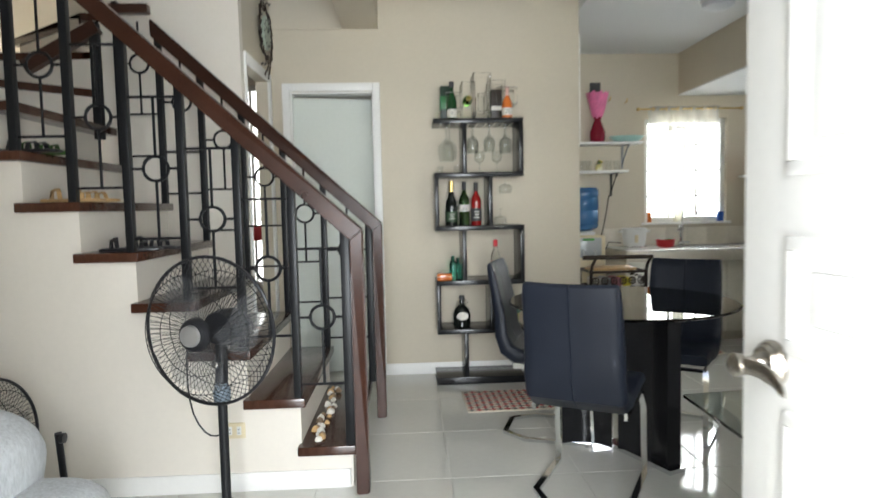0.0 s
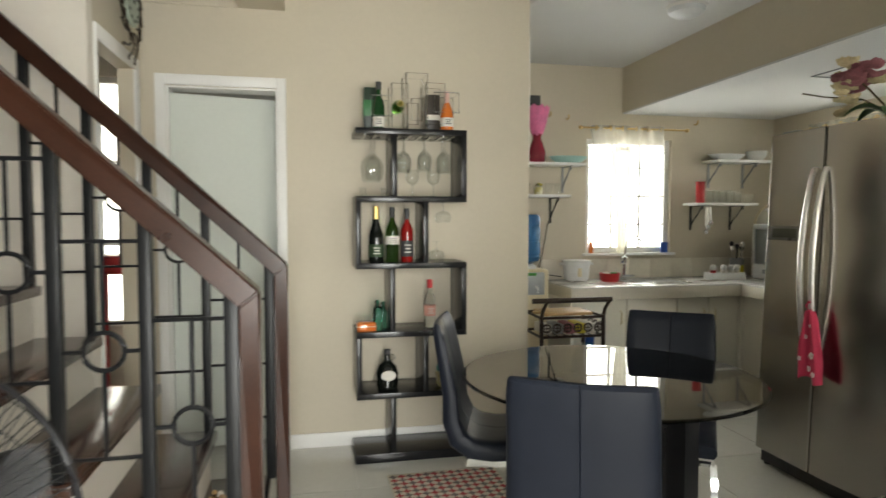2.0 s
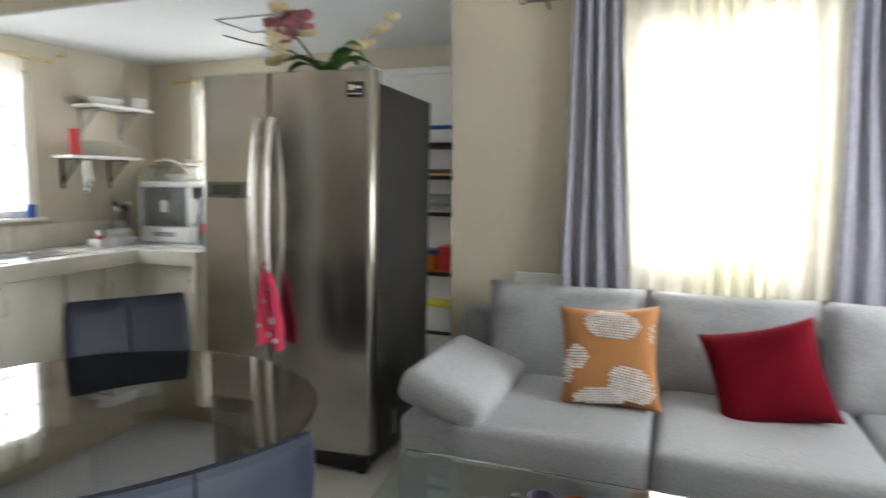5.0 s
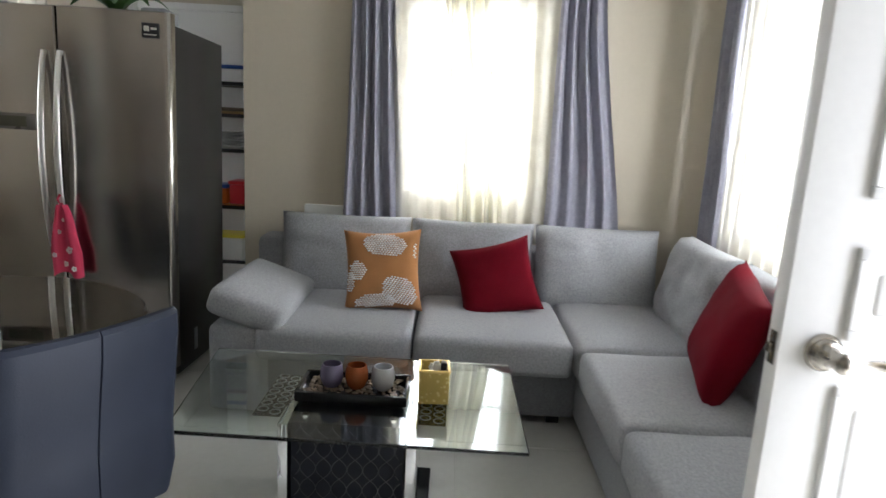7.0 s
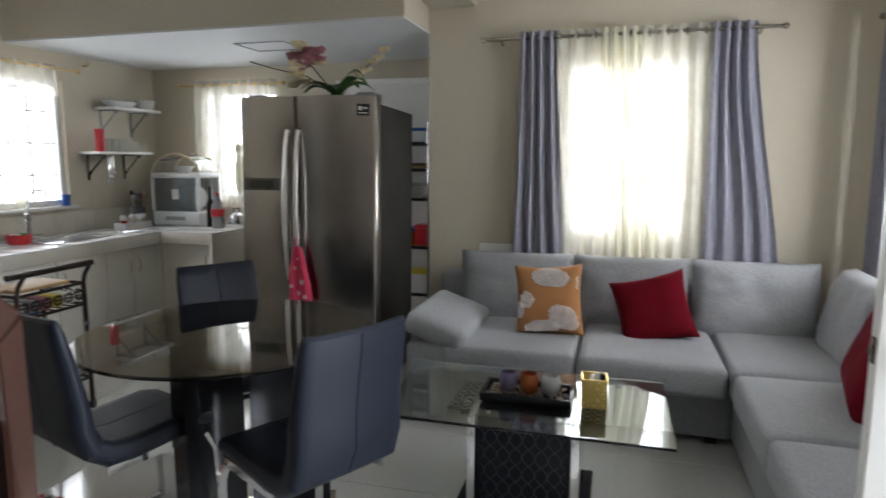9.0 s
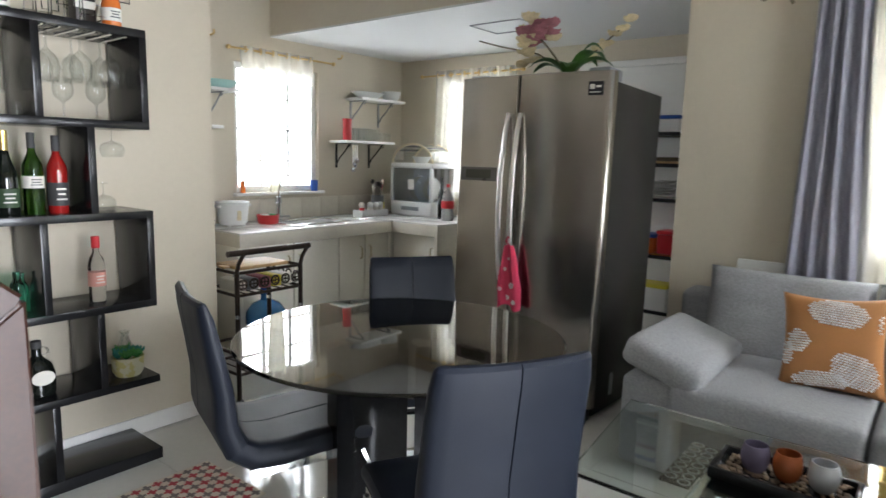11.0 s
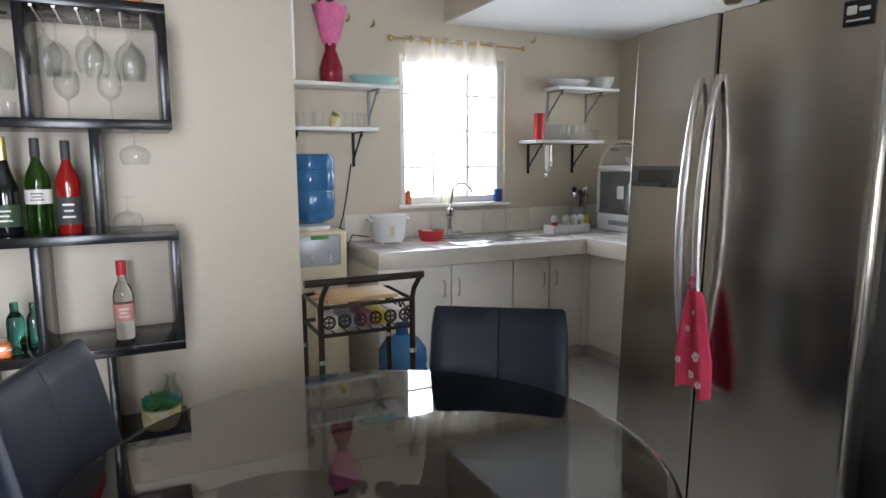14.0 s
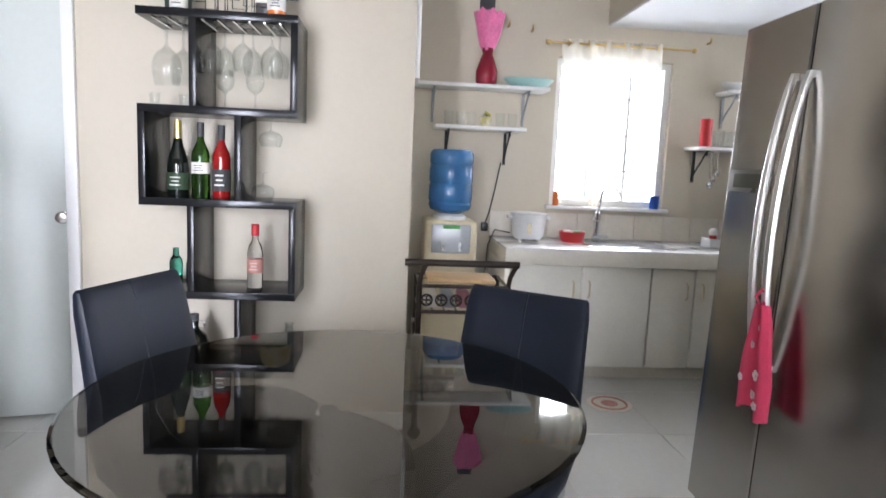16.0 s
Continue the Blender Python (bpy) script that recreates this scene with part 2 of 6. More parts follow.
PURPLEG = mat("purple_frosted_glass", (0.22, 0.19, 0.28), 0.14, var=0.08, bump=0.02, trans=0.3)
AMBERG = mat("copper_frosted_glass", (0.34, 0.095, 0.03), 0.16, 0.3, var=0.1, bump=0.02)
SILVERG = mat("silver_frosted_glass", (0.48, 0.49, 0.50), 0.16, 0.2, var=0.08, bump=0.02)
PEBBLE = mat("brown_pebbles", (0.22, 0.15, 0.09), 0.6, var=0.5, scale=30, fine=120)
LEAF = mat("dark_green_leaf", (0.045, 0.12, 0.02), 0.45, var=0.4, scale=12, fine=60, bump=0.1)
LEAFL = mat("bright_green_leaf", (0.06, 0.26, 0.05), 0.45, var=0.4, scale=14, fine=60, bump=0.1)
PETALP = mat("dusty_pink_petals", (0.40, 0.155, 0.18), 0.7, var=0.35, scale=20, fine=90, bump=0.1)
PETALC = mat("cream_petals", (0.66, 0.56, 0.34), 0.7, var=0.25, scale=20, fine=90, bump=0.1)
STEMM = mat("brown_stem", (0.10, 0.075, 0.035), 0.7, var=0.3)
POT = two_tone("cream_planter", (0.72, 0.68, 0.50), (0.62, 0.55, 0.22), 0.5, "noise", 22, 0.45, 0.08)
MATC = mat("cream_mat_cloth", (0.62, 0.56, 0.45), 0.9, var=0.08, fine=200, bump=0.3)
MATR = mat("red_mat_print", (0.38, 0.05, 0.06), 0.9, var=0.15, fine=200, bump=0.3)
MATP = mat("faded_pink_mat_print", (0.42, 0.20, 0.17), 0.9, var=0.25, scale=25, fine=200, bump=0.3)
MATG = mat("grey_mat_print", (0.16, 0.14, 0.13), 0.9, var=0.15, fine=200, bump=0.3)
BRONZE = mat("dark_bronze_metal", (0.045, 0.032, 0.024), 0.35, 0.6, var=0.2, bump=0.05)
CLOCKF = mat("sage_clock_face", (0.36, 0.42, 0.34), 0.4, var=0.08)
SEAFOAM = mat("pale_turquoise_plastic", (0.36, 0.56, 0.52), 0.4, var=0.08)
TAN = mat("tan_wood_board", (0.50, 0.32, 0.14), 0.5, var=0.25, stretch=(1, 6, 1))
BLUEB = mat("blue_plastic", (0.02, 0.08, 0.34), 0.35, var=0.1)
YELLOW = mat("yellow_label", (0.70, 0.60, 0.06), 0.5, var=0.1)
GREYPL = mat("grey_plastic", (0.28, 0.29, 0.30), 0.35, var=0.1)
BACKDROP = glow("bright_overcast_outdoors", (1.0, 1.0, 0.98), 3.2)
PAVE = mat("outside_concrete", (0.40, 0.39, 0.36), 0.8, var=0.15, scale=3, fine=40)

# ---------- mesh helpers ----------


def cube(x0, x1, y0, y1, z0, z1, bevel=0.0, seg=2, bm=None):
    """An axis-aligned box with rounded edges."""
    own = bmesh.new()
    bmesh.ops.create_cube(own, size=1)
    for v in own.verts:
        v.co = Vector(((x0 + x1) / 2 + v.co.x * (x1 - x0), (y0 + y1) / 2 + v.co.y * (y1 - y0), (z0 + z1) / 2 + v.co.z * (z1 - z0)))
    if bevel:
        bmesh.ops.bevel(own, geom=own.edges[:], offset=bevel, segments=seg, profile=0.5, affect="EDGES")
        for f in own.faces:
            f.normal_update()
            f.smooth = max(abs(c) for c in f.normal) > 0.999
    return merge(bm, own)


def merge(bm, own):
    if bm is None:
        return own
    me = bpy.data.meshes.new("tmp")
    own.to_mesh(me)
    own.free()
    bm.from_mesh(me)
    bpy.data.meshes.remove(me)
    return bm


def lathe(profile, seg=20, at=(0, 0, 0), bm=None):
    """A turned body from (radius, height) pairs."""
    own = bmesh.new()
    rings = []
    for r, z in profile:
        if r < 1e-5:
            rings.append([own.verts.new((at[0], at[1], at[2] + z))])
        else:
            rings.append([own.verts.new((at[0] + r * math.cos(2 * math.pi * i / seg), at[1] + r * math.sin(2 * math.pi * i / seg), at[2] + z)) for i in range(seg)])
    for a, b in zip(rings, rings[1:]):
        for i in range(seg):
            j = (i + 1) % seg
            if len(a) == 1 and len(b) > 1:
                own.faces.new((a[0], b[j], b[i]))
            elif len(b) == 1 and len(a) > 1:
                own.faces.new((a[i], a[j], b[0]))
            elif len(a) > 1:
                own.faces.new((a[i], a[j], b[j], b[i]))
    for ring, flip in ((rings[0], True), (rings[-1], False)):
        if len(ring) > 1:
            own.faces.new(ring[::-1] if flip else ring)
    return merge(bm, own)


def tube(points, r, seg=8, bm=None, closed=False, flat=None):
    """A round bar along a path; flat=(w, h) makes it a rectangular bar."""
    own = bmesh.new()
    pts = [Vector(p) for p in points]
    n = len(pts)
    rings = []
    if flat:
        shape = [(-flat[0] / 2, -flat[1] / 2), (flat[0] / 2, -flat[1] / 2), (flat[0] / 2, flat[1] / 2), (-flat[0] / 2, flat[1] / 2)]
    else:
        shape = [(r * math.cos(2 * math.pi * k / seg), r * math.sin(2 * math.pi * k / seg)) for k in range(seg)]
    for i, p in enumerate(pts):
        a = pts[(i - 1) % n] if closed or i > 0 else p
        b = pts[(i + 1) % n] if closed or i < n - 1 else p
        d = (b - a).normalized()
        up = Vector((0, 0, 1)) if abs(d.z) < 0.95 else Vector((0, 1, 0))
        side = d.cross(up).normalized()
        up = side.cross(d).normalized()
        rings.append([own.verts.new(p + side * u + up * v) for u, v in shape])
    m = len(shape)
    for i in range(n if closed else n - 1):
        a, b = rings[i], rings[(i + 1) % n]
        for k in range(m):
            own.faces.new((a[k], a[(k + 1) % m], b[(k + 1) % m], b[k]))
    if not closed:
        own.faces.new(rings[0][::-1])
        own.faces.new(rings[-1])
    return merge(bm, own)


def ring(center, r, thick, axis="y", seg=24, bm=None):
    pts = []
    for k in range(seg):
        a, b = r * math.cos(2 * math.pi * k / seg), r * math.sin(2 * math.pi * k / seg)
        pts.append({"y": (center[0] + a, center[1], center[2] + b), "x": (center[0], center[1] + a, center[2] + b), "z": (center[0] + a, center[1] + b, center[2])}[axis])
    return tube(pts, thick, 6, bm, closed=True)


def pillow(w, h, t, n=18, rnd=0.08, seed=0.0, bulge=0.5, wrinkle=0.006):
    """A stuffed cushion, lying in x (width) and z (height), thick in y."""
    own = bmesh.new()
    sheets = []
    for s in (-1, 1):
        grid = []
        for j in range(n + 1):
            row = []
            for i in range(n + 1):
                u, v = 2 * i / n - 1, 2 * j / n - 1
                k = (max(0.0, 1 - u ** 4) * max(0.0, 1 - v ** 4)) ** bulge
                x = w / 2 * u * (1 - rnd * (1 - v * v) * abs(u) ** 3)
                z = h / 2 * v * (1 - rnd * (1 - u * u) * abs(v) ** 3)
                wr = wrinkle * noise.noise(Vector((u * 3 + seed, v * 3, s + seed)))
                row.append((x, s * (t / 2 * k) + wr * k, z))
            grid.append(row)
        sheets.append(grid)
    vs = [[[None] * (n + 1) for _ in range(n + 1)] for _ in range(2)]
    for s in (0, 1):
        for j in range(n + 1):
            for i in range(n + 1):
                border = i in (0, n) or j in (0, n)
                vs[s][j][i] = vs[0][j][i] if s == 1 and border else own.verts.new(sheets[s][j][i])
    for s in (0, 1):
        for j in range(n):
            for i in range(n):
                q = (vs[s][j][i], vs[s][j][i + 1], vs[s][j + 1][i + 1], vs[s][j + 1][i])
                own.faces.new(q if s == 0 else q[::-1])
    return own


def soft_box(x0, x1, y0, y1, z0, z1, bevel, puff=0.02, seed=0.0, cuts=7):
    """A padded block: rounded, slightly puffed on top and creased."""
    own = cube(x0, x1, y0, y1, z0, z1, bevel, 3)
    for f in own.faces:
        f.smooth = False
    bmesh.ops.subdivide_edges(own, edges=[e for e in own.edges if e.calc_length() > 0.15], cuts=cuts, use_grid_fill=True)
    for v in own.verts:
        u, w = (v.co.x - x0) / (x1 - x0) * 2 - 1, (v.co.y - y0) / (y1 - y0) * 2 - 1
        k = max(0, 1 - u ** 4) * max(0, 1 - w ** 4)
        top = (v.co.z - z0) / (z1 - z0)
        nz = noise.noise(Vector((v.co.x * 5 + seed, v.co.y * 5, v.co.z * 5)))
        v.co.z += (puff * k + 0.006 * nz) * top
        v.co.x += 0.009 * noise.noise(Vector((v.co.y * 13, v.co.z * 3, seed)))
    return own


def mesh_from(bm, name, material, smooth=True, sharp=38):
    bmesh.ops.recalc_face_normals(bm, faces=bm.faces[:])
    me = bpy.data.meshes.new(name)
    bm.to_mesh(me)
    bm.free()
    me.materials.append(material)
    if not smooth:
        me.polygons.foreach_set("use_smooth", [False] * len(me.polygons))
    if smooth:
        # broad bevelled faces carry a mark and stay flat; all others are shaded smooth
        for p in me.polygons:
            p.use_smooth = not p.use_smooth
        me.set_sharp_from_angle(angle=radians(sharp))
    return me


def part(name, bm, material, parent, label="", smooth=True):
    ob = new(name, mesh_from(bm, name, material, smooth, 85 if "cushion" in name or name in ("cover", "armrest") else 38))
    ob.parent = parent
    if label:
        tagged(ob, label)
    return ob


def thing(name, label, category, m=None, group=""):
    ob = new(name)
    ob.empty_display_size = 0.1
    if m is not None:
        ob.matrix_world = m
    return tagged(ob, label, category, group)


def solid(name, bm, material, label, category, m=None, kind="", group="", smooth=True):
    ob = new(name, mesh_from(bm, name, material, smooth))
    if m is not None:
        ob.matrix_world = m
    return tagged(ob, label, category, group, kind)


def structure(name, bm, material, label, category, smooth=True):
    return solid(name, bm, material, label, category, kind="structure", smooth=smooth)


def wall_x(x0, x1, y0, y1, z0, z1, holes=()):
    """A wall along x, y0 to y1 thick, with openings (a, b, low, high)."""
    bm = bmesh.new()
    cuts = sorted({x0, x1, *[h[0] for h in holes], *[h[1] for h in holes]})
    for a, b in zip(cuts, cuts[1:]):
        spans = sorted((h[2], h[3]) for h in holes if h[0] <= a + 1e-6 and h[1] >= b - 1e-6)
        z = z0
        for lo, hi in spans:
            if lo > z + 1e-4:
                cube(a, b, y0, y1, z, lo, bm=bm)
            z = hi
        if z1 > z:
            cube(a, b, y0, y1, z, z1, bm=bm)
    return bm


def wall_y(y0, y1, x0, x1, z0, z1, holes=()):
    bm = wall_x(y0, y1, x0, x1, z0, z1, holes)
    for v in bm.verts:
        v.co.x, v.co.y = v.co.y, v.co.x
    return bm


def curtain(along, cross, top, bottom, z0, z1, folds, amp, n=90, rows=16, seed=0.0, thick=0.0):
    """A hanging cloth in folds. along: 'x' or 'y'; top and bottom: its span at the rod and at the hem."""
    bm = bmesh.new()
    grid = []
    for j in range(rows + 1):
        v = j / rows
        e = v * v * (3 - 2 * v)
        row = []
        for i in range(n + 1):
            u = i / n
            a = top[0] + (top[1] - top[0]) * u
            b = bottom[0] + (bottom[1] - bottom[0]) * u
            p = a + (b - a) * e + 0.012 * noise.noise(Vector((u * 4, v * 2.2, seed)))
            ph = 2 * math.pi * folds * u + 0.9 * noise.noise(Vector((u * 3, v * 1.4, seed + 5)))
            q = cross + amp * (0.75 + 0.5 * noise.noise(Vector((u * 5, v * 1.5, seed + 9)))) * math.sin(ph)
            z = z1 + (z0 - z1) * v + 0.012 * v * math.sin(ph * 0.5 + seed)
            row.append(bm.verts.new((p, q, z) if along == "x" else (q, p, z)))
        grid.append(row)
    for j in range(rows):
        for i in range(n):
            bm.faces.new((grid[j][i], grid[j][i + 1], grid[j + 1][i + 1], grid[j + 1][i]))
    return bm

# ---------- the large structure ----------
TOP = 2.92
structure("wall_back", wall_x(-0.49, 1.75, 5.61, 5.75, 0, 5.0, [(-0.36, 0.235, 0, 2.09)]), WALL, "plain beige painted wall behind the bar shelf", "wall")
structure("wall_divider", wall_y(5.75, 6.95, 1.61, 1.75, 0, TOP), WALL, "beige painted wall end beside the kitchen", "wall")
structure("wall_kitchen_back", wall_x(1.61, 4.74, 6.95, 7.10, 0, TOP, [(2.75, 3.56, 1.055, 2.047)]), WALL, "beige kitchen wall with a bright window", "wall")
structure("wall_kitchen_side", wall_y(3.88, 6.95, 4.60, 4.74, 0, TOP, [(5.62, 6.42, 1.05, 2.06)]), WALL, "beige kitchen wall with a curtained window", "wall")
structure("wall_living_window", wall_y(1.05, 3.88, 3.59, 3.74, 0, TOP, [(2.22, 2.96, 0.93, 2.04)]), WALL, "beige living room wall with a tall window", "wall")
structure("wall_nook", wall_x(3.74, 4.74, 3.74, 3.88, 0, TOP), WALL, "plain beige wall beside the wire rack", "wall")
structure("wall_front", wall_x(-3.0, 3.74, 1.05, 1.20, 0, TOP, [(0.12, 1.10, 0, 2.12), (1.85, 3.20, 0.85, 2.1)]), WALL, "beige front wall with doorway and window", "wall")
structure("wall_west", wall_y(1.05, 8.0, -3.14, -3.0, 0, 5.0), WALL2, "plain off-white outer wall", "wall")
structure("wall_hall", wall_y(4.85, 5.61, -0.57, -0.49, 0, 5.0, [(4.865, 5.48, 0, 2.14)]), WALL, "beige wall with a narrow doorway and clock", "wall")
structure("wall_stair", wall_x(-1.35, -0.49, 4.78, 4.85, 0, 5.0), WALL2, "off-white wall beside the stairs", "wall")
structure("wall_back_room_side", wall_x(-3.0, -0.63, 7.2, 7.34, 0, 5.0, [(-1.34, -0.75, 0.5, 2.45)]), WALL2, "off-white far wall of the back room", "wall")
structure("wall_back_room_east", wall_y(5.75, 7.2, -0.63, -0.49, 0, 5.0), WALL2, "off-white side wall of the back room", "wall")
structure("wall_back_room_west", wall_y(4.85, 7.2, -1.49, -1.35, 0, 5.0), WALL, "plain beige wall behind the stair turn", "wall")
structure("wall_bath", wall_x(-0.49, 0.5, 6.6, 6.7, 0, 3.0), WALL2, "plain wall behind the inner door", "wall")
structure("wall_upper", wall_x(-3.0, 0.03, 3.60, 3.70, 2.92, 5.0), WALL2, "upper stairwell wall", "wall")
structure("ceiling", cube(0.285, 3.74, 1.05, 5.61, TOP, TOP + 0.12), CEIL, "white painted living room ceiling", "ceiling")
structure("ceiling_entry", cube(-3.0, 0.285, 1.05, 3.70, TOP, TOP + 0.12), CEIL, "white painted ceiling", "ceiling")
structure("ceiling_kitchen", cube(1.75, 3.08, 4.6, 6.95, 2.66, TOP - 0.004), CEIL, "white painted kitchen ceiling", "ceiling")
structure("ceiling_roof", cube(-3.14, 0.285, 3.70, 8.0, 5.0, 5.1), CEIL, "white stairwell ceiling", "ceiling")
structure("ceiling_nook", cube(3.74, 4.74, 3.74, 6.95, TOP, TOP + 0.12), CEIL, "white kitchen ceiling above the soffit", "ceiling")
structure("ceiling_beam", cube(0.03, 0.285, 3.70, 5.61, 2.533, TOP), WALL, "beige ceiling beam over the hall", "beam")
structure("ceiling_beam_cross", cube(0.287, 3.588, 3.56, 3.86, 2.42, TOP), WALL, "beige beam between dining and living room", "beam")
soffit = structure("soffit", cube(3.08, 4.60, 3.88, 6.95, 2.275, TOP - 0.004), WALL, "beige bulkhead of the lowered kitchen ceiling", "soffit")
structure("soffit_ceiling", cube(3.083, 4.597, 3.883, 6.947, 2.262, 2.2745), CEIL, "white lowered kitchen ceiling", "ceiling")
structure("ceiling_hatch", tube([(3.55, 5.35, 2.258), (3.55, 4.95, 2.258), (3.88, 4.95, 2.258), (3.88, 5.35, 2.258)], 0.0035, closed=True), GREYPL, "thin dark joint of a ceiling hatch", "hatch")
structure("upper_wall_joint", cube(-0.49, 0.03, 5.598, 5.612, 2.53, 2.545), WALL, "thin ledge on the wall above the door", "trim")
structure("floor", cube(-3.14, 4.74, -0.4, 8.0, -0.12, -0.004), GROUT, "pale polished tile floor", "floor")
structure("ground", cube(-60, 60, -60, 60, -0.3, -0.125), PAVE, "concrete ground outside", "ground")
for i, (x0, x1, y) in enumerate([(0.285, 1.75, 5.61)]):
    structure("baseboard", cube(x0, x1, y - 0.014, y, 0, 0.085, 0.004), WHITE, "white painted baseboard", "baseboard")
structure("baseboard_stair", cube(-2.6, 0.19, 3.728, 3.742, 0, 0.085, 0.004), WHITE, "white painted baseboard under the stairs", "baseboard")
structure("backdrop_kitchen", cube(2.2, 4.2, 7.9, 7.95, 0.3, 2.8), BACKDROP, "bright hazy daylight outside", "backdrop")
structure("backdrop_side", cube(5.4, 5.45, 5.0, 7.0, 0.3, 2.8), BACKDROP, "bright hazy daylight outside", "backdrop")
structure("backdrop_living", cube(4.5, 4.55, 1.5, 3.6, 0.3, 2.8), BACKDROP, "bright hazy daylight outside", "backdrop")
structure("backdrop_front", cube(1.4, 3.7, 0.2, 0.25, 0.3, 2.8), BACKDROP, "bright hazy daylight outside", "backdrop")
structure("backdrop_back_room", cube(-2.6, -0.7, 7.8, 7.85, 0.3, 2.8), BACKDROP, "bright hazy daylight outside", "backdrop")


def window(name, along, a0, a1, z0, z1, near, far, muntins, label):
    """A white framed window in a wall's opening; near and far: the wall's faces."""
    win = tagged(new(name), label, "window", kind="structure")
    mid = (near + far) / 2

    def bar(n, u0, u1, w0, w1, d=0.05, material=WHITE, parent=win):
        lo, hi = mid - d / 2, mid + d / 2
        bm = cube(u0, u1, lo, hi, w0, w1, 0.004) if along == "x" else cube(lo, hi, u0, u1, w0, w1, 0.004)
        return part(n, bm, material, parent)
    for u0, u1, w0, w1 in ((a0, a0 + 0.045, z0, z1), (a1 - 0.045, a1, z0, z1), (a0 + 0.045, a1 - 0.045, z0, z0 + 0.045), (a0 + 0.045, a1 - 0.045, z1 - 0.045, z1)):
        bar("window_frame", u0, u1, w0, w1, 0.08)
    n = muntins[0]
    for k in range(1, n):
        u = a0 + (a1 - a0) * k / n
        bar("mullion", u - 0.012, u + 0.012, z0 + 0.045, z1 - 0.045, 0.03)
    for k in range(1, muntins[1]):
        w = z0 + (z1 - z0) * k / muntins[1]
        bar("glazing_bar", a0 + 0.045, a1 - 0.045, w - 0.008, w + 0.008, 0.024)
    pane = bar("pane", a0 + 0.045, a1 - 0.045, z0 + 0.045, z1 - 0.045, 0.006, CLEAR)
    pane.visible_shadow = False
    return win


window("window_1", "x", 2.75, 3.56, 1.055, 2.047, 6.95, 7.10, (3, 4), "white framed kitchen window with thin bars")
window("window_2", "y", 5.62, 6.42, 1.05, 2.06, 4.60, 4.74, (2, 3), "white framed side window of the kitchen")
window("window_3", "y", 2.22, 2.96, 0.93, 2.04, 3.59, 3.74, (2, 3), "tall white framed living room window")
window("window_4", "x", 1.85, 3.20, 0.85, 2.1, 1.05, 1.20, (3, 3), "white framed front window")
window("window_5", "x", -1.34, -0.75, 0.5, 2.45, 7.2, 7.34, (4, 3), "white framed back room window")
structure("window_sill", cube(2.72, 3.59, 6.90, 6.952, 1.03, 1.054, 0.005), WHITE, "white kitchen window sill", "window sill")

# inner door, ajar, with its white casing
door = tagged(new("door_1"), "pale greenish-white panel door standing slightly ajar", "door", kind="structure")
door.matrix_world = pose(-0.35, 5.66, 0, 0, 0, 13)
part("leaf", cube(0, 0.58, 0, 0.04, 0.012, 2.06, 0.004), DOORP, door)
part("door_knob", lathe([(0.0, 0), (0.024, 0.004), (0.028, 0.02), (0.024, 0.04), (0.012, 0.046), (0.012, 0.07), (0.026, 0.072), (0.026, 0.078)], 16), NICKEL, door, "round brushed nickel knob").matrix_local = pose(0.52, -0.078, 0.98, 90, 0, 0) @ pose(0, 0, 0, 180, 0, 0) @ pose(0, 0, -0.078)
casing = tagged(new("door_casing"), "white painted door casing", "door frame", kind="structure")
for b in ((-0.414, -0.36, 5.585, 5.612, 0, 2.15), (0.235, 0.285, 5.585, 5.612, 0, 2.15), (-0.36, 0.235, 5.585, 5.612, 2.092, 2.15)):
    part("casing_board", cube(*b, 0.005), WHITE, casing)
for b in ((-0.36, -0.35, 5.612, 5.75, 0, 2.09), (0.235, 0.225, 5.612, 5.75, 0, 2.09), (-0.35, 0.225, 5.612, 5.75, 2.08, 2.09)):
    part("jamb", cube(min(b[0], b[1]), max(b[0], b[1]), *b[2:]), WHITE, casing)
casing2 = tagged(new("hall_door_casing"), "white painted casing of the narrow hall doorway", "door frame", kind="structure")
for b in ((-0.49, -0.474, 4.852, 4.87, 0, 2.20), (-0.49, -0.474, 5.475, 5.545, 0, 2.20), (-0.49, -0.474, 4.87, 5.475, 2.135, 2.20)):
    part("casing_board", cube(*b, 0.004), WHITE, casing2)

# front door, open into the room
fd = tagged(new("door_2"), "white six-panel front door standing open", "door", kind="structure")
fd.matrix_world = pose(1.135, 1.205, 0, 0, 0, 93)
part("leaf", cube(0, 0.82, 0, 0.042, 0.012, 2.09, 0.003), WHITE, fd)
for u0, u1 in ((0.12, 0.36), (0.47, 0.70)):
    for z0, z1 in ((0.16, 0.92), (1.01, 1.19), (1.28, 1.96)):
        bm = bmesh.new()
        for a, b, c, d in ((u0, u1, z0, z0 + 0.022), (u0, u1, z1 - 0.022, z1), (u0, u0 + 0.022, z0 + 0.022, z1 - 0.022), (u1 - 0.022, u1, z0 + 0.022, z1 - 0.022)):
            cube(a, b, 0.038, 0.052, c, d, 0.004, bm=bm)
        cube(u0 + 0.05, u1 - 0.05, 0.038, 0.047, z0 + 0.05, z1 - 0.05, 0.006, bm=bm)
        part("raised_panel", bm, WHITE, fd)
lever = part("door_lever", lathe([(0.037, 0), (0.037, 0.006), (0.033, 0.012), (0.031, 0.012), (0.027, 0.02), (0.022, 0.022), (0.017, 0.03), (0.0125, 0.04), (0.0125, 0.052), (0.018, 0.054), (0.019, 0.068), (0.012, 0.074), (0.0, 0.075)], 28), NICKEL, fd, "brushed nickel lever handle")
lever.matrix_local = pose(0.735, 0.042, 0.985, -90, 0, 0)
bm = bmesh.new()
stations = []
